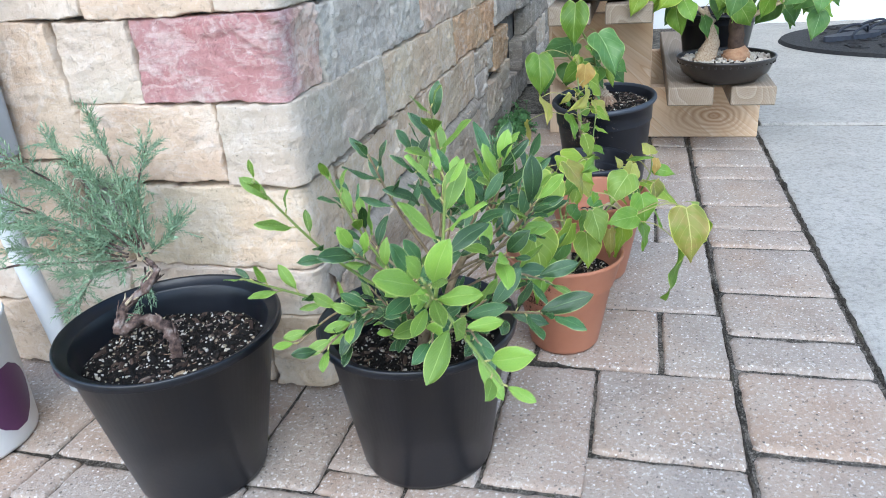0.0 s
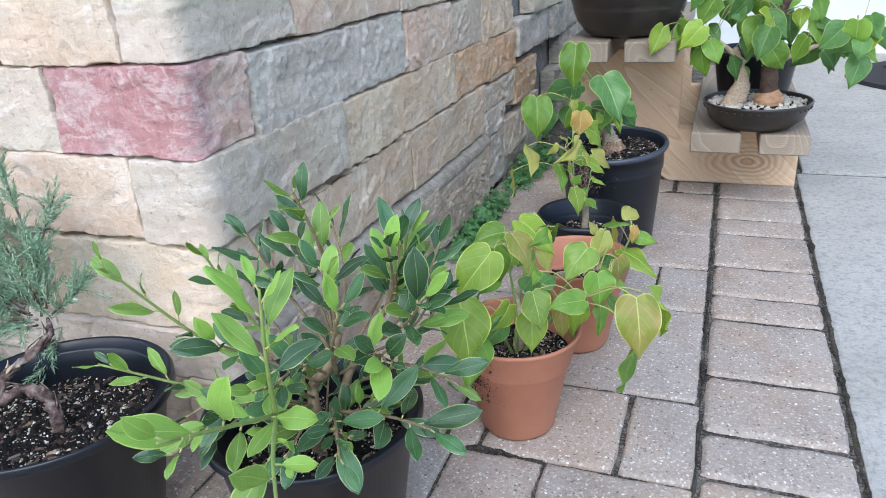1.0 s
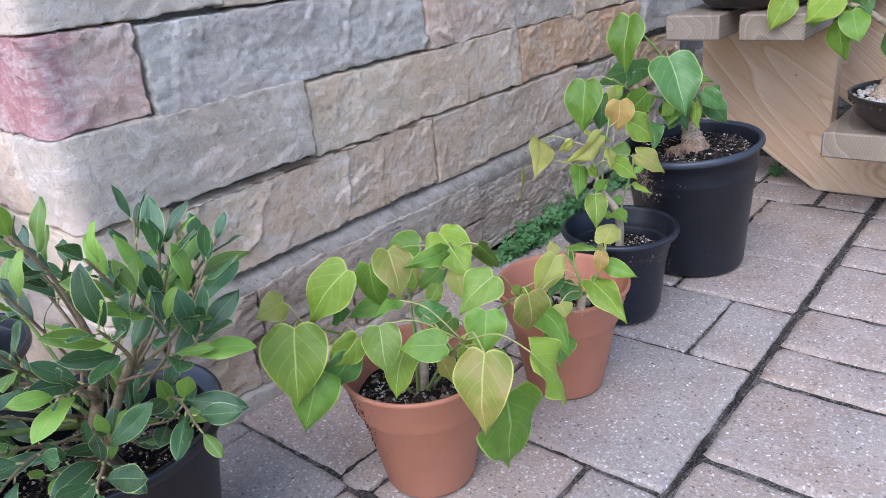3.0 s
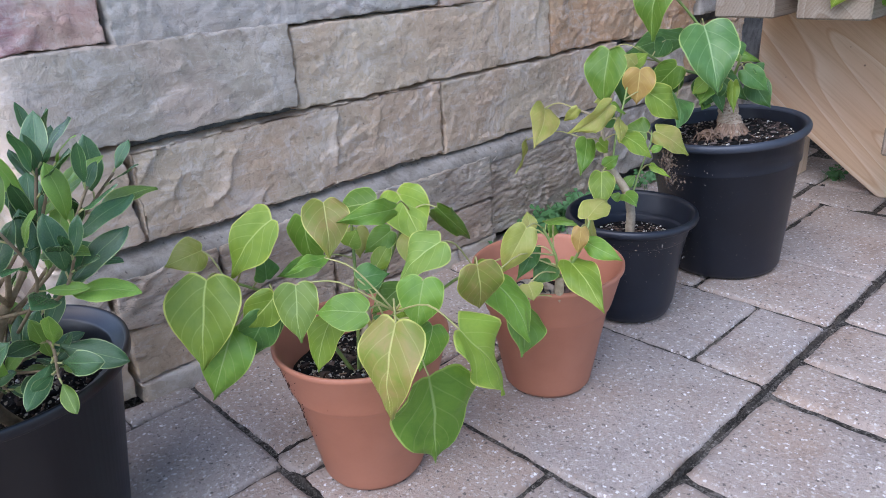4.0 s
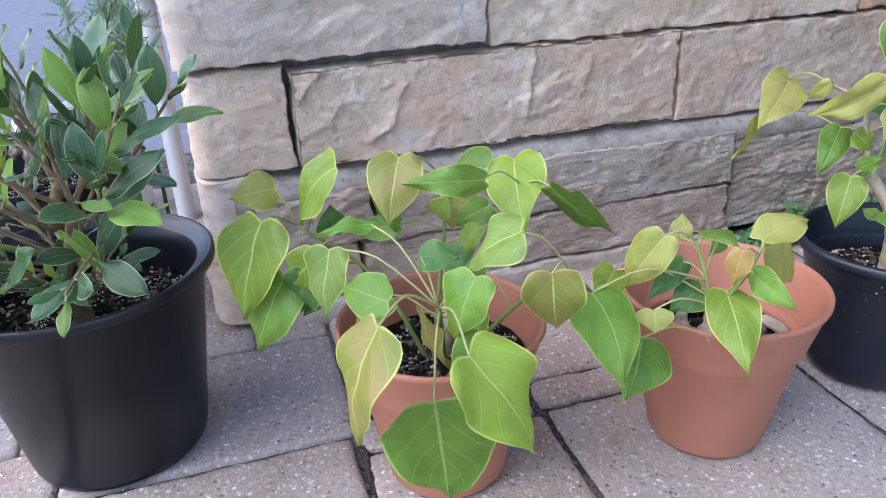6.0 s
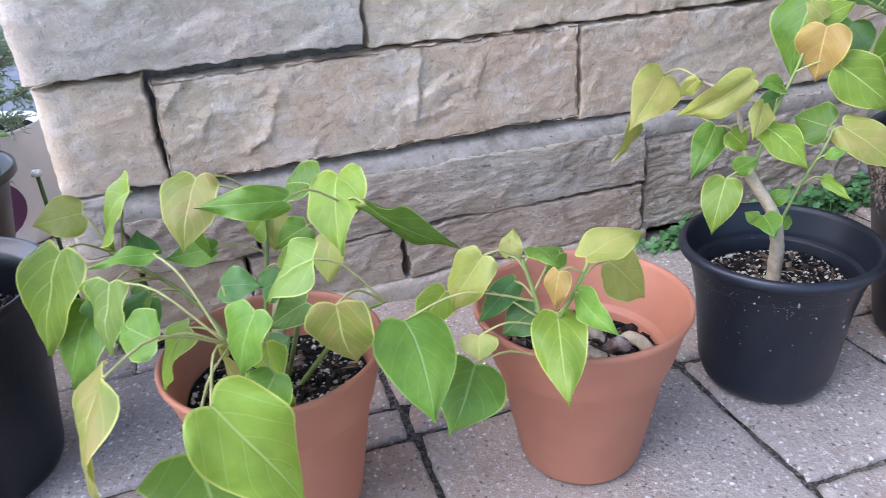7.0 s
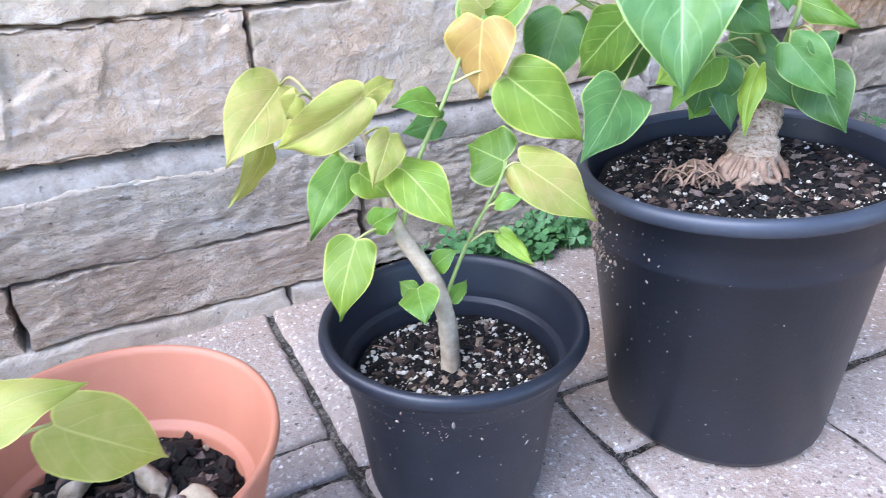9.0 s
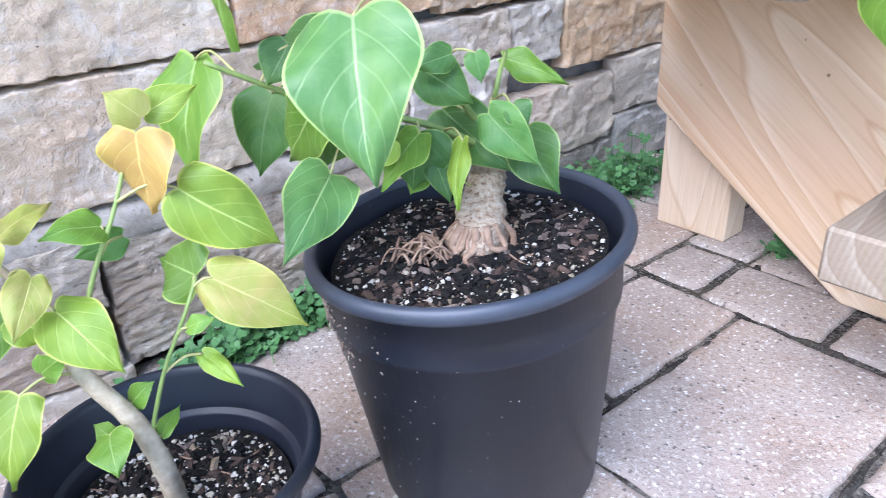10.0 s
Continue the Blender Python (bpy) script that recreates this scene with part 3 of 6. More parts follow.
def on_wall(s, z, out):
    """A point of the wall's skin: s runs along it from the corner (minus: the end face; plus: the long side)."""
    if s < -ROUND:
        return Vector((XC + s + 0.0, YC - out, z))
    if s > ROUND:
        return Vector((XC + out, YC + s, z))
    a = (s / ROUND + 1) * math.pi / 4
    cx, cy = XC - ROUND, YC + ROUND
    return Vector((cx + (ROUND + out) * math.sin(a), cy - (ROUND + out) * math.cos(a), z))


wall = thing("wall_stone", "dry-stacked stone veneer wall with a rounded corner", "wall", kind="structure")
bm = bmesh.new()
box(bm, -1.15, XC - 0.016, YC + 0.016, 3.0, -0.05, 2.7)
part("wall_core", bm, MORTAR, wall, "grey mortar backing recessed between the stones", smooth=False)


def stone(s0, s1, z0, z1, kind, out=0.010, lean=0.0, rough=1.0, strata=0.0007, left=0.0, right=0.0, step=0.0029, label="", scarps=()):
    """One veneer stone with a broken face. left, right: how far its lower end runs out beyond its upper end."""
    seed = s0 * 37.1 + z0 * 91.7
    s0, s1, z0, z1 = s0 - 0.0022, s1 + 0.0022, z0 - 0.0028, z1 + 0.0028
    lip = 0.0011

    def ticks(span):
        n = max(4, int(span / step))
        return [0.0, lip / span, 2.4 * lip / span] + [k / n for k in range(1, n)] + [1 - 2.4 * lip / span, 1 - lip / span, 1.0]

    us, vs = ticks(s1 - s0), ticks(z1 - z0)
    pick = random.Random(int(seed * 1000))
    broken = [(a[0] - YC, a[1], b[0] - YC, b[1], h) for a, b, h in scarps]
    for _ in range(int((s1 - s0) / 0.030) if step < 0.006 else 0):
        ps, pz = pick.uniform(s0, s1), pick.uniform(z0, z1)
        way, long = pick.gauss(0.7, 0.9), pick.uniform(0.014, 0.055)
        broken.append((ps, pz, ps + long * math.cos(way), pz + long * math.sin(way), pick.uniform(0.0010, 0.0030) * min(rough, 1.3)))
    nu, nv = len(us) - 1, len(vs) - 1
    bm = bmesh.new()
    grid = []
    for j in range(nv + 1):
        row = []
        v = vs[j]
        for i in range(nu + 1):
            u = us[i]
            a, b = s0 - left * (1 - v), s1 + right * (1 - v)
            s = a + (b - a) * u
            z = z0 + (z1 - z0) * v
            edge = min((u * (b - a)), (1 - u) * (b - a), v * (z1 - z0), (1 - v) * (z1 - z0))
            q = Vector((s, z, seed))
            s += 0.0034 * noise.noise((z * 50, seed, s * 5)) + 0.0017 * noise.noise((z * 190, seed, s * 9))
            z += 0.0025 * noise.noise((s * 34, seed + 5, z * 5)) + 0.0014 * noise.noise((s * 150, seed + 5, z * 9))
            if strata > 0.001:
                z += 0.0055 * noise.noise((s * 10, seed + 2, v * 0.8)) * (2 * v - 1)
            wear = 0.0010 + 0.0050 * max(0.0, noise.noise((s * 55, z * 55, seed + 9)))
            rise = min(1.0, 0.25 + 0.75 * (edge / wear)) if edge > 0 else 0.0
            rise = 1 - (1 - rise) ** 1.8
            w = Vector((s * 17 + 0.9 * noise.noise(q * 22), z * 30 + 0.7 * noise.noise(q * 25 + Vector((3, 1, 0))), seed))
            c = noise.voronoi(w)[1][0]
            k1, k2, k3 = noise.cell_vector(c * 7.31)
            facet = 0.0050 * ((k1 - 0.5) * (w.x - c.x) + 1.4 * (k2 - 0.4) * (w.y - c.y)) + 0.0030 * (k3 - 0.5)
            ridge = 0.0016 * noise.ridged_multi_fractal(Vector((q.x * 20, q.y * 34, seed)), 0.9, 2.2, 4, 1.0, 2.0) - 0.0016
            coarse = 0.0034 * noise.noise(q * 10) + 0.0006 * noise.noise(q * 60) + 0.0007 * noise.noise(q * 150)
            flake = 0.0
            for ps, pz, qs, qz, h in broken:
                es, ez = qs - ps, qz - pz
                ln = math.hypot(es, ez)
                f = ((s - ps) * es + (z - pz) * ez) / (ln * ln)
                if -0.15 < f < 1.15:
                    side_way = ((s - ps) * ez - (z - pz) * es) / ln + 0.003 * noise.noise((f * 5, seed, ps * 40))
                    if 0 < side_way < 0.012:
                        flake += h * (1 - side_way / 0.012) * min(1.0, 4 * (f + 0.15), 4 * (1.15 - f))
            if strata:
                bedded = Vector((q.x * 40, (q.y + 0.002 * noise.noise(q * 24)) * 150, seed))
                coarse += strata * (noise.ridged_multi_fractal(bedded, 1.0, 2.1, 4, 1.0, 2.0) - 1.1)
            facet, ridge = 0.55 * facet, 0.50 * ridge
            coarse += flake
            d = out * rise - 0.012 * (1 - rise) + rough * rise * (facet + ridge + coarse) + lean * (0.5 - v)
            row.append(bm.verts.new(on_wall(s, z, d)))
        grid.append(row)
    for j in range(nv):
        for i in range(nu):
            bm.faces.new((grid[j][i], grid[j][i + 1], grid[j + 1][i + 1], grid[j + 1][i]))
    ob = part("stone", bm, STONE[kind], wall, label)
    return ob


def side(y0, y1, z0, z1, kind, **more):
    return stone(y0 - YC, y1 - YC, z0, z1, kind, **more)


def end(x0, x1, z0, z1, kind, **more):
    return stone(x0 - XC, x1 - XC, z0, z1, kind, **more)


def corner(x0, y1, z0, z1, kind, **more):
    return stone(x0 - XC, y1 - YC, z0, z1, kind, **more)


# top courses
corner(-0.553, 0.090, 0.453, 0.548, "white", rough=1.1)
end(-0.708, -0.560, 0.452, 0.545, "buff")
end(-0.86, -0.714, 0.455, 0.548, "white")
side(0.097, 0.395, 0.450, 0.535, "pink")
side(0.402, 0.69, 0.446, 0.53, "grey")
side(0.697, 1.02, 0.44, 0.525, "pink")
corner(-0.66, 0.20, 0.554, 0.66, "tan")
end(-0.90, -0.666, 0.553, 0.66, "buff")
side(0.207, 0.56, 0.541, 0.65, "grey")
side(0.567, 1.05, 0.537, 0.64, "blue")
# the red stone's course
corner(-0.657, -0.014, 0.362, 0.447, "red", rough=1.25, label="rose-red corner stone with a pale broken side")
end(-0.752, -0.664, 0.362, 0.446, "white", right=0.002)
end(-0.835, -0.766, 0.296, 0.448, "buff", left=0.028, right=0.016)
side(-0.007, 0.404, 0.356, 0.442, "blue", rough=1.5)
side(0.411, 0.620, 0.353, 0.438, "pink", rough=1.2)
side(0.627, 0.80, 0.350, 0.432, "grey")
side(0.807, 1.05, 0.345, 0.432, "tan", rough=1.4)
# the pale corner's course
corner(-0.570, 0.176, 0.2695, 0.356, "turn", out=0.015, rough=0.8)
end(-0.742, -0.577, 0.272, 0.356, "buff", left=0.04, rough=0.9)
end(-0.93, -0.792, 0.20, 0.288, "buff")
side(0.184, 0.628, 0.262, 0.348, "tan", rough=1.0)
side(0.635, 0.852, 0.262, 0.344, "orange", rough=1.2)
side(0.86, 1.06, 0.255, 0.338, "orange", rough=1.5)
# the long course above the ledge
corner(-0.722, -0.0235, 0.166, 0.261, "sand", rough=0.7)
end(-0.96, -0.73, 0.166, 0.194, "tan")
side(-0.015, 0.400, 0.164, 0.255, "tan", rough=0.75, step=0.0022, scarps=(((0.021, 0.260), (-0.009, 0.228), 0.004), ((0.030, 0.224), (0.019, 0.202), 0.004), ((0.097, 0.240), (0.082, 0.203), 0.003), ((0.084, 0.200), (0.054, 0.178), 0.005), ((0.234, 0.258), (0.222, 0.180), 0.0045), ((0.222, 0.188), (0.264, 0.196), 0.004), ((0.300, 0.240), (0.285, 0.200), 0.003)))
side(0.406, 0.806, 0.160, 0.254, "tan", rough=0.9)
# the projecting ledge and its footings
side(-0.065, 0.045, 0.084, 0.138, "layer", out=0.024, strata=0.0017)
side(0.052, 0.475, 0.080, 0.140, "layer", out=0.026, strata=0.0017, rough=0.8)
side(0.482, 0.790, 0.016, 0.142, "layer", out=0.020, strata=0.0017, rough=1.6)
corner(-0.730, -0.072, 0.106, 0.160, "white", out=0.014)
end(-0.98, -0.738, 0.106, 0.160, "white", out=0.014)
side(-0.06, 0.030, 0.022, 0.078, "tan", out=0.022)
side(0.036, 0.190, 0.020, 0.074, "layer", out=0.024, strata=0.0017, rough=0.8)
side(0.197, 0.472, 0.022, 0.075, "layer", out=0.026, strata=0.0017, rough=0.9)
corner(-0.556, -0.068, 0.008, 0.102, "sand", out=0.016)
end(-0.99, -0.563, 0.008, 0.100, "buff", out=0.014)
side(-0.06, 0.40, -0.01, 0.017, "grey", out=0.028, step=0.01)
side(0.405, 0.48, -0.01, 0.017, "grey", out=0.028, step=0.01)
# smaller stones beyond the long courses
side(0.812, 0.952, 0.200, 0.245, "grey", rough=1.4)
side(0.812, 0.945, 0.140, 0.193, "blue", rough=1.4)
side(0.957, 1.040, 0.180, 0.246, "blue", rough=1.4)
side(1.048, 1.27, 0.165, 0.25, "orange", rough=1.5)
side(0.950, 1.141, 0.058, 0.140, "grey", rough=1.4)
side(1.149, 1.275, 0.085, 0.155, "grey", rough=1.4)
side(1.149, 1.290, 0.004, 0.078, "blue", rough=1.4)
side(0.800, 0.942, 0.02, 0.132, "blue", rough=1.4)
side(0.95, 1.14, -0.005, 0.050, "dark", rough=1.4)
for k in range(26):
    row, col = k % 7, k // 7
    zz = 0.01 + row * 0.088
    yy = 1.30 + col * 0.33 + 0.11 * ((row * 37) % 3)
    if row >= 3:
        yy -= 0.22
    side(yy, yy + 0.325, zz, zz + 0.081, ("dark", "dark", "grey", "dark", "blue")[(k * 7 + row) % 5], rough=2.4, step=0.010, out=0.012 + 0.008 * ((k * 5) % 3))


def ledge(y0, y1):
    """Sloping pale mortar on top of the projecting stones."""
    bm = bmesh.new()
    n = int((y1 - y0) / 0.008)
    rows = []
    for i in range(n + 1):
        y = y0 + (y1 - y0) * i / n
        w = 0.0025 * noise.noise((y * 30, 3.3, 0))
        rows.append([bm.verts.new(p) for p in ((XC - 0.02, y, 0.163 + w), (XC - 0.001, y, 0.157 + w), (XC + 0.012 + w, y, 0.150 + w), (XC + 0.0235 + w, y, 0.1415 + 0.4 * w), (XC + 0.020, y, 0.128))])
    for a, b in zip(rows, rows[1:]):
        for j in range(4):
            bm.faces.new((a[j], a[j + 1], b[j + 1], b[j]))
    return bm


part("ledge_mortar", ledge(-0.085, 0.80), LEDGE, wall, "smeared pale mortar along the stone ledge")

# ---- pavers ----
paving = thing("pavement", "tumbled concrete pavers in a mixed-size pattern with mossy joints", "paving", kind="structure")


def paver(x0, x1, y0, y1, gap=0.0011, worn=1.0):
    seed = x0 * 53 + y0 * 31
    if x1 < -0.17 and y1 < 0.0:
        gap = -0.0009
    j = [0.0022 * noise.noise((seed, k * 1.7, 4.2)) for k in range(8)]
    x0, x1, y0, y1 = x0 + gap, x1 - gap, y0 + gap, y1 - gap
    base = [(x0 + j[0], y0 + j[1]), (x1 + j[2], y0 + j[3]), (x1 + j[4], y1 + j[5]), (x0 + j[6], y1 + j[7])]
    ring = []
    for k in range(4):
        (ax, ay), (bx, by) = base[k], base[(k + 1) % 4]
        n = max(3, int(math.hypot(bx - ax, by - ay) / 0.0075))
        nx, ny = (by - ay), (ax - bx)
        ln = math.hypot(nx, ny)
        for i in range(n):
            f = i / n
            w = 0.0017 * noise.noise((seed + k * 9, f * n * 0.28, 1.1)) + 0.0013 * noise.noise((seed + k * 9, f * n * 0.9, 5.1)) - 0.0003
            if i in (0, 1, n - 1):
                w -= (0.0026 if i == 0 else 0.0006) * worn
            ring.append((ax + (bx - ax) * f + nx / ln * w, ay + (by - ay) * f + ny / ln * w))
    cx, cy = (x0 + x1) / 2, (y0 + y1) / 2
    top = 0.0016 * noise.noise((seed, 8.8, 0))
    tilt = (0.006 * noise.noise((seed, 1, 7)), 0.006 * noise.noise((seed, 2, 9)))
    bm = bmesh.new()
    loops = []
    for inset, z in ((0.0, -0.03), (0.0, -0.0048 * worn), (0.0012 * worn, -0.0020 * worn), (0.0036 * worn, -0.0004 * worn), (0.0075 * worn, 0.0)):
        lp = []
        for x, y in ring:
            d = math.hypot(x - cx, y - cy)
            k = 1 - inset * 1.3 / d
            px, py = cx + (x - cx) * k, cy + (y - cy) * k
            chip = 0.0016 * noise.noise((px * 90, py * 90, seed)) if -0.01 < z < -0.0001 else 0.0
            lp.append(bm.verts.new((px, py, z + chip + (top + tilt[0] * (px - cx) + tilt[1] * (py - cy) if z > -0.02 else 0))))
        loops.append(lp)
    for lo, hi in zip(loops, loops[1:]):
        for i in range(len(ring)):
            bm.faces.new((lo[i], lo[(i + 1) % len(ring)], hi[(i + 1) % len(ring)], hi[i]))
    bm.faces.new(loops[-1])
    return part("paver", bm, PAVER, paving)


# soldier course along the slab
edges = [-1.05, -0.97, -0.81, -0.73, -0.57, -0.49, -0.33, -0.154, 0.0, 0.082, 0.204, 0.367, 0.447, 0.561, 0.714, 0.797, 0.922, 1.04, 1.12, 1.28]
for a, b in zip(edges, edges[1:]):
    paver(-0.0100, 0.1525 - 0.01 * max(0.0, -a), a, b, 0.0024, 1.5)
# the field that the camera passes
paver(-0.170, -0.012, -0.183, -0.023)
paver(-0.176, -0.012, -0.345, -0.185)
paver(-0.093, -0.012, -0.021, 0.134)
paver(-0.249, -0.094, -0.021, 0.135)
paver(-0.251, -0.014, 0.137, 0.378)
paver(-0.093, -0.015, 0.380, 0.536)
paver(-0.252, -0.095, 0.381, 0.539)
paver(-0.178, -0.015, 0.541, 0.692)
paver(-0.172, -0.015, 0.694, 0.938)
paver(-0.286, -0.174, 0.757, 0.944, 0.0026)
paver(-0.252, -0.180, 0.541, 0.692)
paver(-0.262, -0.174, 0.694, 0.755, 0.0026)
paver(-0.098, -0.016, 0.944, 1.022, 0.0026)
paver(-0.222, -0.101, 0.942, 1.032, 0.0026)
paver(-0.296, -0.226, 0.950, 1.036, 0.0026)
paver(-0.292, -0.251, -0.019, 0.134)
paver(-0.292, -0.253, 0.137, 0.266)
paver(-0.292, -0.253, 0.270, 0.379)
paver(-0.474, -0.294, -0.014, 0.130)
paver(-0.470, -0.294, 0.132, 0.272)
paver(-0.500, -0.294, 0.276, 0.380)
paver(-0.500, -0.254, 0.383, 0.539)
paver(-0.500, -0.254, 0.542, 0.750)
paver(-0.500, -0.289, 0.754, 0.947)
paver(-0.500, -0.299, 0.951, 1.10)
paver(-0.296, -0.222, 1.04, 1.20)
paver(-0.219, -0.101, 1.036, 1.20)
paver(-0.098, -0.016, 1.026, 1.20)
paver(-0.275, -0.1725, -0.245, -0.024)
paver(-0.440, -0.350, -0.287, -0.253)
paver(-0.478, -0.443, -0.088, -0.017)
paver(-0.440, -0.279, -0.250, -0.017)
paver(-0.525, -0.443, -0.285, -0.09)
paver(-0.760, -0.529, -0.278, -0.09)
paver(-0.98, -0.765, -0.278, -0.09)
paver(-0.762, -0.722, -0.348, -0.284)
paver(-0.90, -0.766, -0.42, -0.284)
paver(-0.718, -0.515, -0.44, -0.289)
paver(-0.511, -0.350, -0.44, -0.290)
paver(-0.346, -0.180, -0.42, -0.252)
paver(-0.178, -0.012, -0.60, -0.348)
for i in range(6):
    for k in range(5):
        x0, y0 = -1.14 + i * 0.158 + 0.05 * (k % 2), -0.60 - k * 0.16
        paver(x0, x0 + 0.155, y0, y0 + 0.157)
for i in range(3):
    paver(-1.15 + i * 0.1, -1.053 + i * 0.1, -0.44, -0.285)
paver(-0.50, -0.30, 1.104, 1.26)


def moss_strip(a, b, width, seed):
    """Dark moss and grit that fills an open joint from a to b unevenly and creeps over its edges."""
    a, b = Vector((*a, 0.0)), Vector((*b, 0.0))
    along = b - a
    n = max(4, int(along.length / 0.004))
    along.normalize()
    across = Vector((-along.y, along.x, 0.0))
    bm = bmesh.new()
    rows = []
    for i in range(n + 1):
        c = a.lerp(b, i / n)
        f = c.x + c.y
        w = width * max(0.1, 0.55 + 1.1 * noise.noise((f * 22, seed, 0)) + 0.6 * noise.noise((f * 80, seed, 4)))
        c += across * 0.0022 * noise.noise((f * 35, seed, 9))
        rows.append([bm.verts.new(c + across * k * w + Vector((0, 0, -0.0050 + 0.8 * h * min(1.0, w / width) + 0.0012 * noise.noise((f * 200, k * 3, seed))))) for k, h in ((1, 0.0), (0.5, 0.0062), (0, 0.0066), (-0.5, 0.0062), (-1, 0.0))])
    for lo, hi in zip(rows, rows[1:]):
        for j in range(4):
            bm.faces.new((lo[j], lo[j + 1], hi[j + 1], hi[j]))
    return tagged(part("joint_moss", bm, MOSS, paving, "dark moss and grit in an open joint"), kind="stuff")


moss_strip((0.1555, -0.6), (0.1555, 1.03), 0.0060, 1)
moss_strip((-0.0115, -0.45), (-0.0115, 1.01), 0.0034, 2)
moss_strip((-0.223, 0.940), (-0.203, 1.090), 0.0075, 3)
moss_strip((-0.226, 0.941), (-0.160, 0.940), 0.0060, 4)
moss_strip((-0.160, 0.940), (-0.095, 0.941), 0.0030, 5)
moss_strip((-0.102, 0.940), (-0.020, 0.938), 0.0070, 6)
moss_strip((-0.099, 0.940), (-0.084, 1.024), 0.0062, 7)
moss_strip((-0.165, 0.938), (-0.173, 0.740), 0.0042, 8)
moss_strip((-0.200, 0.757), (-0.172, 0.757), 0.0040, 9)
moss_strip((-0.172, -0.020), (-0.290, -0.016), 0.0030, 10)
moss_strip((-0.293, -0.016), (-0.293, 0.130), 0.0026, 11)

# ---- pots ----


def pot_profile(rim, base, height, kind):
    if kind == "terracotta":
        band = height * 0.68
        rb = base + (rim - base) * 0.60
        outer = [(base - 0.004, 0.001), (base, 0.0), (base + 0.0035, 0.005), (rb - 0.001, band - 0.003), (rb + 0.0015, band), (rb + 0.003, band + 0.004),
                 (rim - 0.0025, height - 0.007), (rim, height - 0.004), (rim, height - 0.001), (rim - 0.0012, height)]
        inner = [(rim - 0.003, height - 0.0005), (rim - 0.0042, height - 0.004), (rb - 0.0005, band + 0.004), (rb - 0.0012, band + 0.0028), (rb - 0.0055, band + 0.0015), (rb - 0.0065, band - 0.0006), (base, 0.006)]
    elif kind == "wide_lip":
        outer = [(base - 0.006, 0.006), (base - 0.004, 0.0), (base + 0.001, 0.002), (base + 0.003, 0.008), (rim - 0.0085, height - 0.0088),
                 (rim - 0.0008, height - 0.0085), (rim, height - 0.0078), (rim, height - 0.0012), (rim - 0.0008, height), (rim - 0.0022, height)]
        inner = [(rim - 0.0036, height - 0.0010), (rim - 0.0046, height - 0.0052), (rim - 0.0128, height - 0.0066), (rim - 0.0140, height - 0.0085), (rim - 0.0165, height - 0.020), (base, 0.01)]
    elif kind == "small":
        outer = [(base - 0.016, 0.004), (base - 0.014, 0.0), (base - 0.008, 0.0008), (base - 0.003, 0.004), (base, 0.010), (base + 0.003, 0.020), (rim - 0.0165, height * 0.60), (rim - 0.0115, height * 0.80),
                 (rim - 0.0072, height - 0.0125), (rim - 0.0054, height - 0.0095), (rim - 0.0012, height - 0.0088), (rim, height - 0.0060), (rim - 0.0010, height - 0.0022), (rim - 0.0034, height)]
        inner = [(rim - 0.0058, height - 0.0012), (rim - 0.0074, height - 0.0050), (rim - 0.0110, height * 0.80), (rim - 0.0116, height * 0.792), (rim - 0.0150, height * 0.784), (rim - 0.0158, height * 0.772), (rim - 0.0185, height * 0.62), (base - 0.004, 0.01)]
    else:
        outer = [(base - 0.008, 0.006), (base - 0.006, 0.0), (base - 0.001, 0.002), (base + 0.002, 0.008), (rim - 0.0095, height * 0.765), (rim - 0.0075, height * 0.772), (rim - 0.0072, height * 0.79),
                 (rim - 0.0064, height - 0.0100), (rim - 0.0040, height - 0.0104), (rim - 0.0012, height - 0.0088), (rim, height - 0.0055), (rim - 0.0010, height - 0.0022), (rim - 0.0036, height)]
        inner = [(rim - 0.0064, height - 0.0014), (rim - 0.0078, height - 0.0048), (rim - 0.0092, height * 0.875), (rim - 0.0098, height * 0.868), (rim - 0.0150, height * 0.862), (rim - 0.0158, height * 0.850), (rim - 0.018, height * 0.70), (base, 0.01)]
    return outer + inner


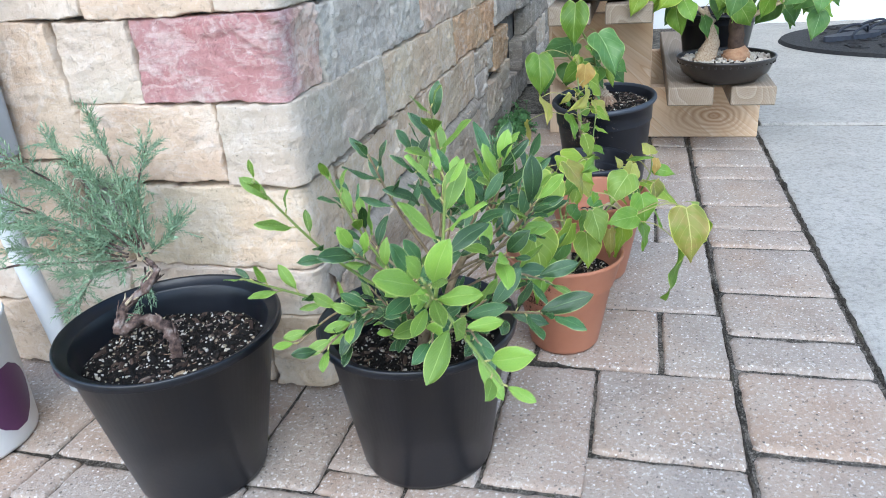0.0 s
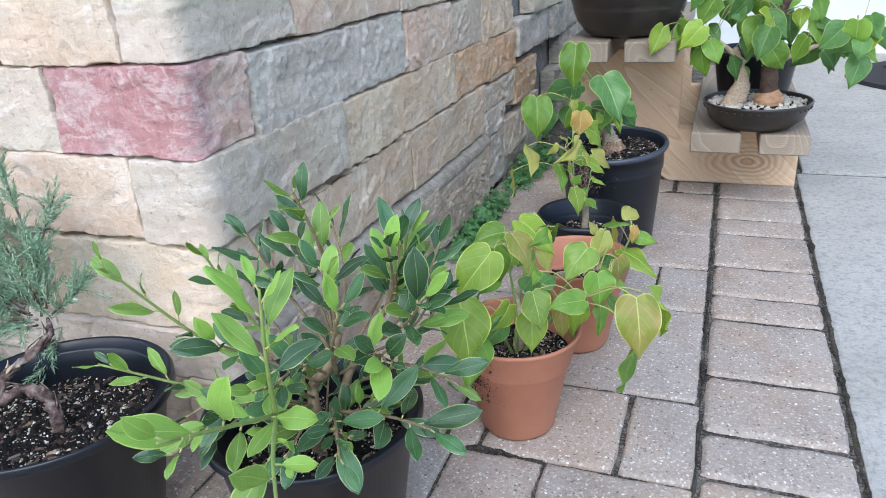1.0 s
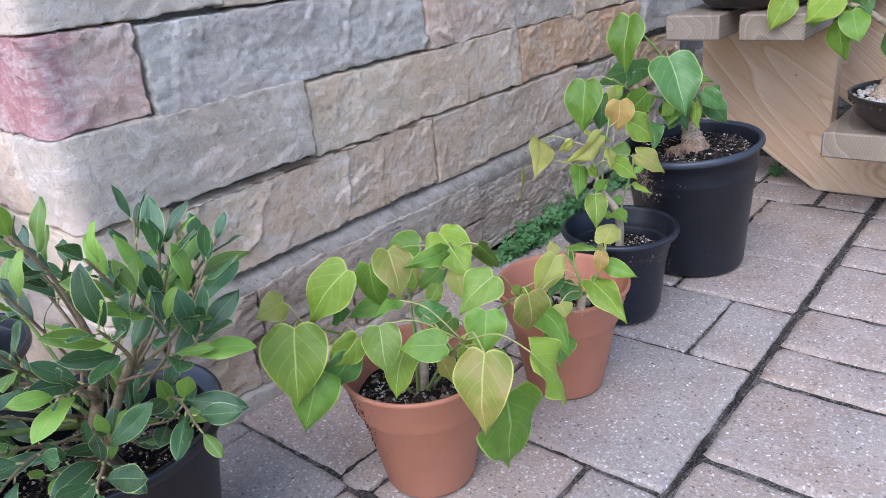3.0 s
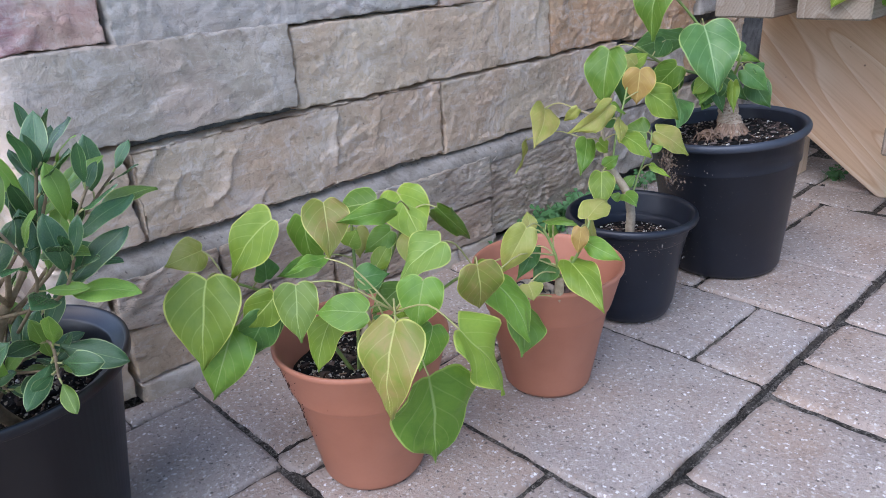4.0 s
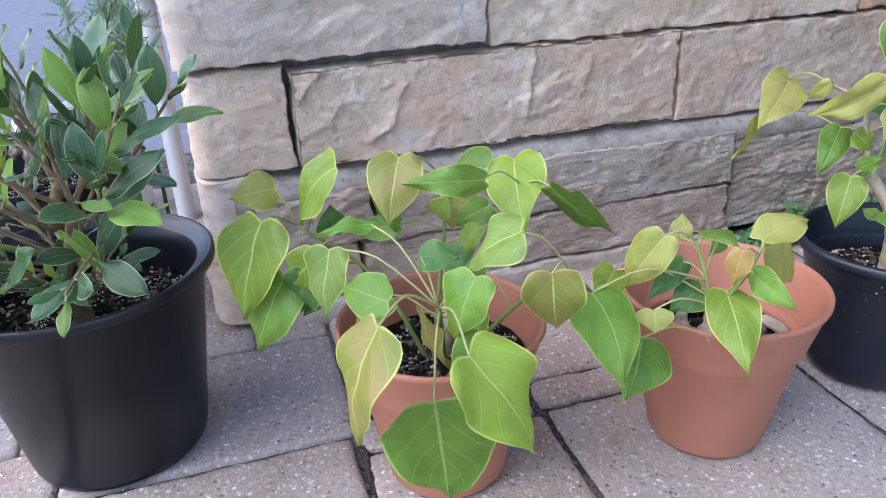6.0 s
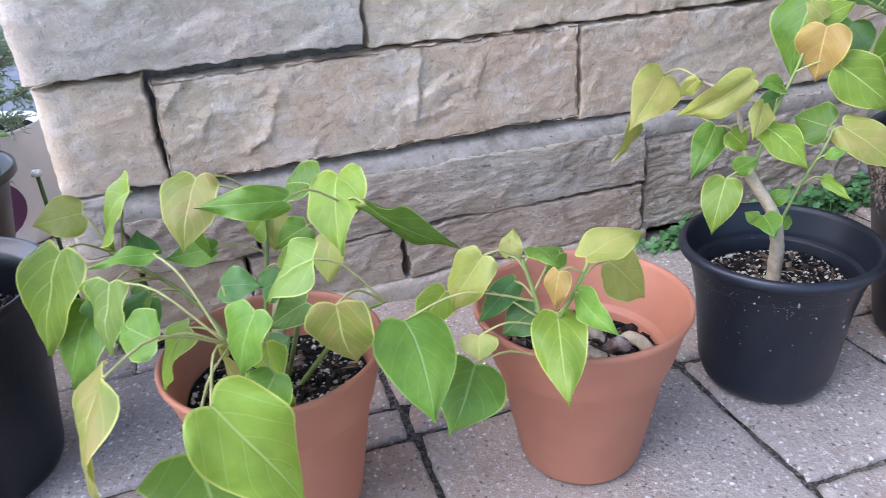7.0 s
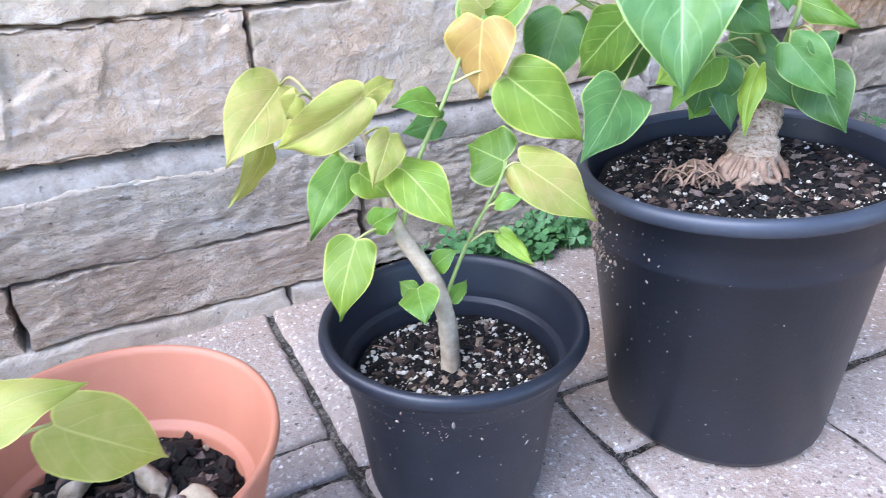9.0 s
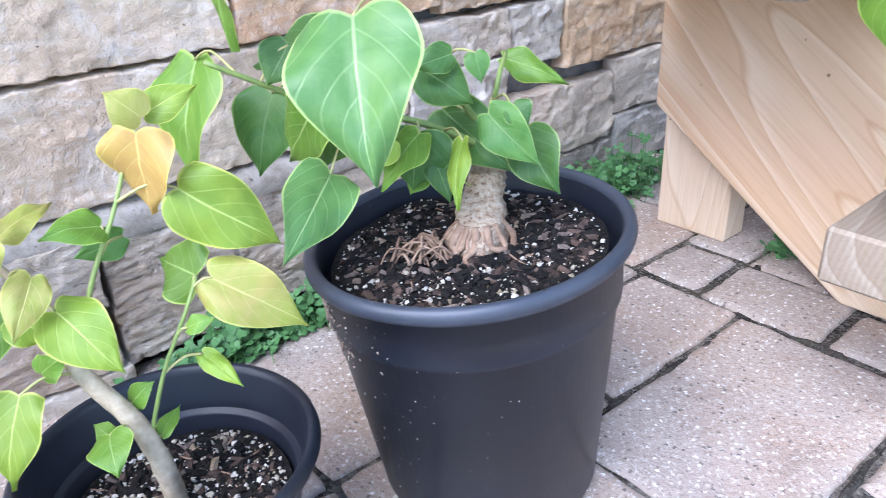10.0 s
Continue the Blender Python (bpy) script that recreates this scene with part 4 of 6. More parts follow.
def fill(owner, radius, z, chips, white, seed, bark=1.0, tall=0.004, middle=(0.0, 0.0), slope=(0.0, 0.0)):
    """Potting mix: an uneven disc with bark chips and perlite grains lying on it."""
    rnd = random.Random(seed)

    def level(x, y):
        return z + slope[0] * x + slope[1] * y + tall * noise.noise((x * 30, y * 30, seed)) + 0.5 * tall * noise.noise((x * 90, y * 90, seed))

    bm = bmesh.new()
    rings = [[bm.verts.new((0, 0, level(0, 0)))]]
    n = 18
    for k in range(1, n + 1):
        r = radius * k / n
        rings.append([bm.verts.new((r * math.cos(a), r * math.sin(a), level(r * math.cos(a), r * math.sin(a)))) for a in (2 * math.pi * j / 56 for j in range(56))])
    for j in range(56):
        bm.faces.new((rings[0][0], rings[1][j], rings[1][(j + 1) % 56]))
    for lo, hi in zip(rings[1:], rings[2:]):
        for j in range(56):
            bm.faces.new((lo[j], hi[j], hi[(j + 1) % 56], lo[(j + 1) % 56]))
    soil = part("soil", bm, SOIL, owner, "dark potting mix")
    soil.location = (*middle, 0.0)

    def scatter(count, sizes, flat):
        verts, faces = [], []
        shape = [(-1, -1, -1), (1, -1, -1), (1, 1, -1), (-1, 1, -1), (-0.7, -0.7, 1), (0.7, -0.7, 1), (0.7, 0.7, 1), (-0.7, 0.7, 1)]
        quads = [(0, 3, 2, 1), (4, 5, 6, 7), (0, 1, 5, 4), (1, 2, 6, 5), (2, 3, 7, 6), (3, 0, 4, 7)]
        if not flat:
            shape = [(-1, 0, 0), (0, -1, 0), (1, 0, 0), (0, 1, 0), (-0.6, -0.6, 0.7), (0.6, -0.6, 0.7), (0.6, 0.6, 0.7), (-0.6, 0.6, 0.7), (0, 0, -1)]
            quads = [(4, 5, 6, 7), (0, 1, 4), (1, 2, 5), (2, 3, 6), (3, 0, 7), (1, 5, 4), (2, 6, 5), (3, 7, 6), (0, 4, 7), (1, 0, 8), (2, 1, 8), (3, 2, 8), (0, 3, 8)]
        for _ in range(count):
            r, a = (radius - (0.008 if flat else 0.003)) * math.sqrt(rnd.random()), rnd.uniform(0, 6.283)
            s = sizes[0] + (sizes[1] - sizes[0]) * rnd.random() ** 3.8
            r = min(r, radius - 2.2 * s)
            x, y = r * math.cos(a), r * math.sin(a)
            turn = Euler((rnd.uniform(-0.9, 0.9), rnd.uniform(-0.5, 0.5), rnd.uniform(0, 6.28))).to_matrix()
            k = len(verts)
            for p in shape:
                q = Vector((p[0] * s * rnd.uniform(0.6, 1.2) * (2.1 if flat else 1.1), p[1] * s * rnd.uniform(0.5, 1.2) * (0.8 if flat else 1.1), p[2] * s * (0.45 if flat else 1.0) * rnd.uniform(0.6, 1.3)))
                verts.append(turn @ q + Vector((x, y, level(x, y) + s * 0.25)))
            faces += [tuple(i + k for i in f) for f in quads]
        me = bpy.data.meshes.new("grains")
        me.from_pydata(verts, [], faces)
        return me

    for name, count, sizes, flat, mat, label in (("bark_mulch", int(3.2 * chips * (bark if bark <= 1 else 1.1)), (0.0006 * bark, 0.0036 * bark), True, BARKCHIP, "brown bark chips"), ("perlite", int(4.6 * white), (0.0006, 0.0021), False, PERLITE, "white perlite grains")):
        if count:
            me = scatter(count, sizes, flat)
            me.materials.append(mat)
            ob = new(name, me)
            ob.parent = soil
            tagged(ob, label, kind="stuff")
    if white > 100:
        bm = bmesh.new()
        for _ in range(16):
            r, a, w = (radius - 0.012) * math.sqrt(rnd.random()), rnd.uniform(0, 6.283), rnd.uniform(0, 6.283)
            p = Vector((r * math.cos(a), r * math.sin(a), 0))
            q = p + Vector((math.cos(w), math.sin(w), 0)) * rnd.uniform(0.005, 0.012)
            tube(bm, [Vector((v.x, v.y, level(v.x, v.y) + 0.0016)) for v in (p, p.lerp(q, 0.5), q)], [0.0005, 0.0006, 0.0003], 5)
        tagged(part("straw", bm, ROOTS, soil, "thin dry twigs"), kind="stuff")
    return soil


UPRIGHT = ((0.0, 0.0), (0.0, 0.0), (0.0, 0.0))


def leaning(bm, height, lean):
    """Sets a pot's base and rim off its middle, and tilts its rim. lean: base, rim, slope."""
    foot, top, slope = lean
    for v in bm.verts:
        f = v.co.z / height
        z = v.co.z + f * (slope[0] * v.co.x + slope[1] * v.co.y)
        v.co = Vector((v.co.x + foot[0] * (1 - f) + top[0] * f, v.co.y + foot[1] * (1 - f) + top[1] * f, z))
    return bm


def pot(owner, rim, base, height, kind, mat, label, wobble=0.0, seed=0, lean=UPRIGHT):
    bm = lathe(bmesh.new(), pot_profile(rim, base, height, kind), 96, wobble, seed)
    return part("pot", leaning(bm, height, lean), mat, owner, label)


def potted(name, label, x, y, rim, base, height, kind, mat, soil_z, pot_label, chips, white, seed, wobble=0.01, bark=1.0, group="", lean=UPRIGHT, tall=0.004):
    owner = thing(name, label, "potted plant", group, (x, y, 0.0018))
    pot(owner, rim, base, height, kind, mat, pot_label, wobble, seed, lean)
    # tall pot's rolled lip, its sky sheen given by a paler, bluer colour
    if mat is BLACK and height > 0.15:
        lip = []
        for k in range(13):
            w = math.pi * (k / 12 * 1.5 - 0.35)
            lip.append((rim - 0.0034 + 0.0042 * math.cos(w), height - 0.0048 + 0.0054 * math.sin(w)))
        part("lip", leaning(lathe(bmesh.new(), lip, 96, wobble, seed, False), height, lean), LIPSHEEN, owner, "rolled black lip, coloured bluish grey for the sky's sheen")
    prof = rim - (0.0185 if kind == "small" else 0.0145) if kind != "terracotta" else base + (rim - base) * min(1.0, soil_z / height) - 0.0055
    fill(owner, prof, soil_z, chips, white, seed, bark, tall, lean[1], lean[2])
    return owner


LEAN_D = ((-0.002, 0.009), (-0.006, -0.0015), (0.050, 0.071))
ficus_bush = potted("ficus_bush", "bushy ficus with glossy oval leaves in a black nursery pot", -0.340, -0.204, 0.0995, 0.066, 0.162, "wide_lip", BLACKCLEAN, 0.118, "black plastic nursery pot", 500, 300, 1)
juniper = potted("juniper_bonsai", "young juniper with a twisted bare trunk in a black nursery pot", -0.572, -0.272, 0.108, 0.064, 0.178, "wide_lip", BLACKCLEAN, 0.142, "black plastic nursery pot with a wide lip", 520, 230, 2)
fig_a = potted("fig_seedling", "bushy heart-leaved fig seedling in a terracotta plastic pot", -0.217, 0.041, 0.0735, 0.041, 0.130, "terracotta", TERRA, 0.098, "terracotta-coloured plastic pot with splashed soil", 420, 260, 3, group="fig seedlings along the wall")
fig_b = potted("fig_seedling", "sparse fig cutting in a half-filled terracotta plastic pot", -0.186, 0.2485, 0.0745, 0.0405, 0.1315, "terracotta", TERRA, 0.086, "terracotta-coloured plastic pot", 520, 30, 4, bark=1.45, tall=0.007, group="fig seedlings along the wall")
fig_c = potted("fig_seedling", "fig seedling with a pale crooked stem in a small black pot", -0.209, 0.432, 0.0755, 0.050, 0.127, "small", BLACK, 0.090, "small black plastic pot", 640, 270, 5, bark=0.85, group="fig seedlings along the wall")
fig_d = potted("fig_seedling", "large-leaved fig with a thick swollen trunk in a tall black pot", -0.190, 0.626, 0.098, 0.072, 0.190, "nursery", BLACK, 0.174, "tall black plastic nursery pot splashed with soil", 1000, 240, 6, bark=0.95, group="fig seedlings along the wall", lean=LEAN_D)

# ---- plant stand of stair stringers and planks ----
stand = thing("plant_stand", "stepped pine plant stand made of stair stringers and planks", "plant stand")


def stringer(y0, y1, label=""):
    outline = [(-0.119, 0.0), (0.147, 0.0), (0.147, 0.123), (-0.103, 0.123), (-0.103, 0.298), (-0.337, 0.298), (-0.337, 0.153)]
    bm = bmesh.new()
    front = [bm.verts.new((x, y0, z)) for x, z in outline]
    back = [bm.verts.new((x, y1, z)) for x, z in outline]
    bm.faces.new(front)
    bm.faces.new(list(reversed(back)))
    for k in range(len(outline)):
        bm.faces.new((front[k], back[k], back[(k + 1) % len(outline)], front[(k + 1) % len(outline)]))
    bmesh.ops.recalc_face_normals(bm, faces=bm.faces)
    bmesh.ops.bevel(bm, geom=list(bm.edges), offset=0.002, segments=1, affect="EDGES")
    return part("stringer", bm, WOOD, stand, label, smooth=False)


stringer(1.018, 1.056, "pine stair stringer with a knot")
stringer(1.52, 1.558)
for y0 in (1.058, 1.48):
    bm = box(bmesh.new(), -0.349, -0.262, y0, y0 + 0.040, 0.0, 0.29, 0.002)
    ob = part("leg", bm, WOODUP, stand, smooth=False)
for x0, x1, z in ((-0.070, 0.023, 0.1235), (0.057, 0.146, 0.1235), (-0.325, -0.236, 0.2985), (-0.205, -0.108, 0.2985)):
    bm = box(bmesh.new(), x0, x1, 0.822, 1.62, z, z + 0.040, 0.0025)
    part("plank", bm, WOODEND, stand, "weathered pine plank", smooth=False)

# ---- downspout ----
spout = thing("downspout", "grey downspout running into a white drain pipe", "downspout", at=(-0.86, -0.155, 0.0))
bm = tube(bmesh.new(), arc_points([(0.036, 0.0, -0.012), (0.026, 0.0, 0.08), (0.006, 0, 0.20), (-0.006, 0, 0.31)]), 0.0125, 20)
part("drain_pipe", bm, PVC, spout, "white plastic drain pipe")
bm = box(bmesh.new(), -0.06, 0.028, -0.03, 0.03, 0.305, 2.5, 0.006, 2)
part("downspout_tube", bm, SPOUT, spout, "grey rectangular downspout", smooth=False)

# ---- printed tin planter ----
tin = thing("tin_planter", "white tin planter printed with plum and pink shapes", "planter", at=(-0.885, -0.275, 0.0018))
bm = lathe(bmesh.new(), [(0.070, 0.001), (0.0745, 0.0), (0.0755, 0.004), (0.0775, 0.148), (0.0785, 0.150), (0.0775, 0.153), (0.0755, 0.152), (0.074, 0.13), (0.07, 0.01)], 64)
part("tin", bm, CANWHITE, tin)
fill(tin, 0.073, 0.140, 120, 60, 11)

# ---- house wall behind the porch ----
bm = bmesh.new()
box(bm, -0.45, 3.2, 2.86, 3.0, -0.05, 2.7)
tagged(mesh_object("wall_house", bm, WHITE), "white painted house wall", "wall", kind="structure")

# overhead panel out of view, added to hold skylight off the porch and stand
bm = bmesh.new()
box(bm, -0.45, 3.2, 1.35, 3.0, 2.7, 2.8)
tagged(mesh_object("ceiling", bm, WHITE), "plain white ceiling, unseen, added to shade the porch", "ceiling", kind="structure")

# ---- leaves and stems ----


HEART_V = (0.0, 0.06, 0.14, 0.24, 0.34, 0.45, 0.57, 0.68, 0.78, 0.87, 0.94, 1.0)
HEART_W = (0.74, 0.87, 0.955, 1.0, 0.985, 0.91, 0.765, 0.575, 0.38, 0.195, 0.075, 0.0)
LOBE_U = (0.0, 0.2, 0.4, 0.6, 0.8, 1.0)
LOBE_Y = (0.0, -0.085, -0.135, -0.135, -0.080, 0.020)


def leaf_mesh(bm, length, width, heart=True, fold=0.18, arch=0.10, wave=0.05, twist=0.0, seed=0.0, rows=16, half=5, lobe=1.0):
    """One blade in its own frame: stalk end at 0, tip at (0, length, 0), upper face towards +z."""
    layer = bm.loops.layers.uv.verify()
    grid, coords_uv = [], {}
    for i in range(rows + 1):
        v = i / rows
        if heart:
            h = float(np.interp(v, HEART_V, HEART_W))
        else:
            h = math.sin(math.pi * min(1, v ** 1.12)) ** 0.68
        row = []
        for j in range(-half, half + 1):
            u = j / half
            x = u * h * width / 2
            y = v * length + (length * lobe * float(np.interp(abs(u), LOBE_U, LOBE_Y)) * (1 - v) ** 3 if heart else 0)
            ripple = 1.8 * wave * length * (abs(u) ** 2) * math.sin(v * 9.0 + seed * 5 + (1.5 if u > 0 else 0)) * (1 - v)
            z = fold * abs(x) + arch * length * 4 * v * (1 - v) + ripple - 0.10 * length * (abs(u) ** 2) * 0.5
            z += 0.045 * length * noise.noise((u * 1.3, v * 2.6, seed * 3.1)) + 0.016 * length * noise.noise((u * 3.5, v * 7.0, seed * 5.3))
            a = twist * (v - 0.5)
            p = bm.verts.new((x * math.cos(a) - z * math.sin(a), y, x * math.sin(a) + z * math.cos(a)))
            coords_uv[p] = (0.5 + u / 2, v)
            row.append(p)
        grid.append(row)
    for lo, hi in zip(grid, grid[1:]):
        for j in range(2 * half):
            face = bm.faces.new((lo[j], lo[j + 1], hi[j + 1], hi[j]))
            for loop in face.loops:
                loop[layer].uv = coords_uv[loop.vert]
    bmesh.ops.remove_doubles(bm, verts=bm.verts, dist=1e-6)
    return bm


def leaf_frame(base, tip, facing):
    """The pose of a blade from its stalk end to its tip, with its face towards facing."""
    b, along = Vector(base), (Vector(tip) - Vector(base)).normalized()
    n = Vector(facing) - along * along.dot(Vector(facing))
    n.normalize()
    x = along.cross(n)
    m = Matrix((x, along, n)).transposed().to_4x4()
    m.translation = b
    return m


def facing_dir(az, el):
    a, e = radians(az), radians(el)
    return Vector((math.cos(a) * math.cos(e), math.sin(a) * math.cos(e), math.sin(e)))


STEMS = {}


def stem(owner, points, radii, mat, name="stem", label="", sides=9, n=5, knob=0.0):
    pts = arc_points(points, n)
    r = [radii[0] + (radii[1] - radii[0]) * k / (len(pts) - 1) for k in range(len(pts))] if len(radii) == 2 else radii
    if len(radii) > 2:
        r = [float(np.interp(k / (len(pts) - 1), np.linspace(0, 1, len(radii)), radii)) for k in range(len(pts))]
    bm = tube(bmesh.new(), pts, r, sides, True, knob)
    ob = part(name, bm, mat, owner, label)
    if name not in ("fine_root", "surface_root", "wired_trunk"):
        STEMS.setdefault(owner, []).append(pts)
    return ob


def leaf(owner, base, tip, width, kind, az, el, fold=0.16, arch=0.08, wave=0.05, stalk=STEMPALE, sure=False):
    """A heart-shaped leaf on its stalk, which joins the nearest stem below. sure: its face and width are as given."""
    length = (Vector(tip) - Vector(base)).length
    seed = base[0] * 91 + base[1] * 57 + base[2] * 33
    rnd = random.Random(int(seed * 1000))
    turn, lift, wide = rnd.uniform(-18, 18), rnd.uniform(-4, 22), max(width, 0.36 * length) * 1.10
    if sure:
        turn, lift, wide = 0.0, 0.0, width * 1.06
    face = facing_dir(az + turn, el + lift)
    vary = (0.7, 1.3) if sure else (0.3, 1.5)
    bm = leaf_mesh(bmesh.new(), length, wide, True, fold * rnd.uniform(*vary), arch * rnd.uniform(*vary), wave * rnd.uniform(*vary), rnd.uniform(-0.4, 0.4), seed, lobe=rnd.uniform(0.35, 0.75))
    bm.transform(leaf_frame(base, tip, face))
    blade = part("leaf", bm, LEAF[kind], owner)
    nodes = [p for pts in STEMS.get(owner, []) for p in pts]
    if nodes:
        b = Vector(base)
        root = min(nodes, key=lambda p: (p - b).length + 0.8 * max(0.0, p.z - b.z + 0.005))
        if 0.004 < (root - b).length < 0.16:
            mid = root.lerp(b, 0.55) + Vector((0, 0, 0.16 * (root - b).length))
            part("leaf_stalk", tube(bmesh.new(), arc_points([root, mid, b], 4), [0.0009, 0.0008] + [0.0007] * 7, 6), stalk, blade)
    return blade


def splashes(owner, rim, base, height, az, spread, z0, z1, count, seed, mat, lean=UPRIGHT, big=1.0, stepped=False):
    """Dried bits of soil on a pot's outside."""
    rnd = random.Random(seed)
    bm = bmesh.new()
    for _ in range(count):
        z = rnd.uniform(z0, z1) * height
        if stepped:
            collar = base + 0.6 * (rim - base)
            r = float(np.interp(z / height, (0.04, 0.66, 0.71, 0.95), (base + 0.0035, collar - 0.001, collar + 0.003, rim - 0.0025)))
        else:
            r = float(np.interp(z / height, (0.05, 0.765, 0.78, 0.95), (base + 0.003, rim - 0.0095, rim - 0.0073, rim - 0.0064)))
        a = radians(az + rnd.gauss(0, spread))
        r += 0.0006
        s = rnd.uniform(0.0002, 0.0006) * (2.6 if rnd.random() < 0.10 else 1) * big
        f, (foot, top, slope) = z / height, lean
        c = Vector((r * math.cos(a) + foot[0] * (1 - f) + top[0] * f, r * math.sin(a) + foot[1] * (1 - f) + top[1] * f, z + f * r * (slope[0] * math.cos(a) + slope[1] * math.sin(a))))
        bmesh.ops.create_icosphere(bm, subdivisions=1, radius=s, matrix=Matrix.Translation(c) @ Matrix.Rotation(a, 4, 'Z') @ Matrix.Rotation(rnd.uniform(-0.9, 0.9), 4, 'X') @ Matrix.Diagonal((0.45, rnd.uniform(0.5, 1.3), rnd.uniform(0.5, 1.9), 1)))
    ob = part("soil_splash", bm, mat, owner, "dried soil splashes")
    return tagged(ob, kind="stuff")


# ---- the four figs along the wall ----
stem(fig_a, [(0.002, -0.007, 0.094), (0.0, 0.0, 0.15), (-0.010, 0.010, 0.20), (-0.012, 0.012, 0.226)], (0.0019, 0.0010), STEMGREEN)
stem(fig_a, [(0.006, 0.0, 0.094), (0.045, -0.012, 0.15), (0.078, -0.022, 0.184)], (0.0019, 0.0010), STEMGREEN)
stem(fig_a, [(0.0, -0.010, 0.094), (-0.02, -0.04, 0.16), (-0.046, -0.086, 0.196)], (0.0019, 0.0010), STEMGREEN)
stem(fig_a, [(0.005, 0.010, 0.094), (0.045, 0.046, 0.16), (0.074, 0.064, 0.186)], (0.0019, 0.0010), STEMGREEN)
stem(fig_a, [(-0.005, 0.005, 0.094), (0.0, 0.03, 0.17), (0.008, 0.058, 0.222)], (0.0019, 0.0010), STEMGREEN)
stem(fig_a, [(0.0, 0.0, 0.090), (0.004, 0.003, 0.120), (0.0, 0.008, 0.150), (-0.004, 0.010, 0.166)], (0.0058, 0.0050, 0.0042, 0.0026), STEMGREY, "trunk", "pale woody stem", 12, 6, 0.12)
splashes(fig_a, 0.0735, 0.041, 0.130, -122, 17, 0.42, 0.97, 260, 3, SPLASH, big=1.1, stepped=True)
splashes(fig_a, 0.0735, 0.041, 0.130, -124, 8, 0.58, 0.86, 220, 13, SPLASH, big=1.7, stepped=True)
leaf(fig_a, (0.091, -0.004, 0.207), (0.096, -0.018, 0.174), 0.034, "green", -58, 30, sure=True)
leaf(fig_a, (0.039, -0.050, 0.225), (0.040, -0.083, 0.224), 0.011, "green", -1, 62, sure=True)
leaf(fig_a, (0.032, 0.022, 0.239), (0.024, -0.026, 0.241), 0.019, "green", -8, 23, sure=True, wave=0.12, arch=0.12)
leaf(fig_a, (-0.027, -0.109, 0.210), (-0.012, -0.131, 0.150), 0.053, "lime", -46, 22, sure=True)
leaf(fig_a, (-0.015, -0.101, 0.172), (-0.018, -0.126, 0.119), 0.040, "green", -42, 18, sure=True)
leaf(fig_a, (-0.008, -0.059, 0.246), (-0.040, -0.085, 0.199), 0.043, "lime", -80, 30, sure=True, arch=0.14)
leaf(fig_a, (-0.054, -0.097, 0.222), (-0.054, -0.127, 0.219), 0.026, "olive", -10, 25, sure=True)
leaf(fig_a, (0.004, -0.022, 0.251), (0.026, -0.037, 0.216), 0.034, "flush", -22, 36, sure=True)
leaf(fig_a, (-0.025, 0.045, 0.224), (-0.060, 0.030, 0.213), 0.034, "green", -45, 50, sure=True, arch=0.16)
leaf(fig_a, (-0.010, 0.060, 0.234), (0.034, 0.049, 0.200), 0.040, "lime", -50, 47, sure=True)
leaf(fig_a, (0.030, 0.068, 0.227), (-0.001, 0.134, 0.170), 0.017, "green", 7, -21, sure=True)
leaf(fig_a, (0.075, 0.029, 0.221), (0.055, 0.002, 0.191), 0.037, "sage_lime", -92, 42, sure=True, arch=0.14)
leaf(fig_a, (0.038, -0.075, 0.213), (0.049, -0.084, 0.175), 0.031, "sage_lime", -52, 24, sure=True)
leaf(fig_a, (0.086, -0.053, 0.199), (0.053, -0.073, 0.196), 0.026, "green", -58, 42, sure=True)
leaf(fig_a, (0.138, -0.069, 0.216), (0.146, -0.086, 0.158), 0.042, "flush", -74, 15, sure=True, wave=0.07)
leaf(fig_a, (0.134, -0.043, 0.164), (0.123, -0.034, 0.083), 0.060, "green", -17, 0, sure=True, wave=0.06)
leaf(fig_a, (0.151, -0.029, 0.199), (0.160, 0.002, 0.138), 0.042, "lime", 22, 20, sure=True, wave=0.09)
leaf(fig_a, (0.056, -0.027, 0.170), (0.056, -0.010, 0.125), 0.016, "yellow", -62, -10, sure=True, wave=0.09)
leaf(fig_a, (0.107, 0.034, 0.209), (0.100, 0.041, 0.168), 0.034, "flush", -27, -10, sure=True)
leaf(fig_a, (0.030, -0.044, 0.172), (0.034, -0.065, 0.136), 0.032, "lime", -75, 30, sure=True)
leaf(fig_a, (0.072, -0.003, 0.175), (0.063, 0.004, 0.119), 0.025, "lime", -50, -4, sure=True)
leaf(fig_a, (-0.022, -0.065, 0.196), (-0.024, -0.064, 0.216), 0.022, "deep", 7, 4, sure=True)
leaf(fig_a, (-0.014, -0.022, 0.198), (-0.026, -0.054, 0.193), 0.017, "green", -25, 23)
leaf(fig_a, (0.008, 0.002, 0.175), (0.015, 0.021, 0.184), 0.021, "deep", -31, 25)
leaf(fig_a, (0.027, 0.025, 0.17), (0.02, -0.001, 0.154), 0.021, "green", -32, 27)
leaf(fig_a, (-0.016, -0.066, 0.173), (-0.01, -0.093, 0.144), 0.023, "deep", -20, 27)
leaf(fig_a, (-0.006, 0.003, 0.205), (-0.005, 0.012, 0.217), 0.017, "lime", -30, 21)
leaf(fig_a, (0.011, 0.016, 0.188), (0.013, 0.032, 0.205), 0.015, "lime", -32, 23)
leaf(fig_a, (-0.019, -0.074, 0.17), (-0.02, -0.063, 0.178), 0.017, "green", -21, 25)
leaf(fig_a, (0.029, 0, 0.143), (0.031, 0.012, 0.152), 0.019, "deep", -32, 28)
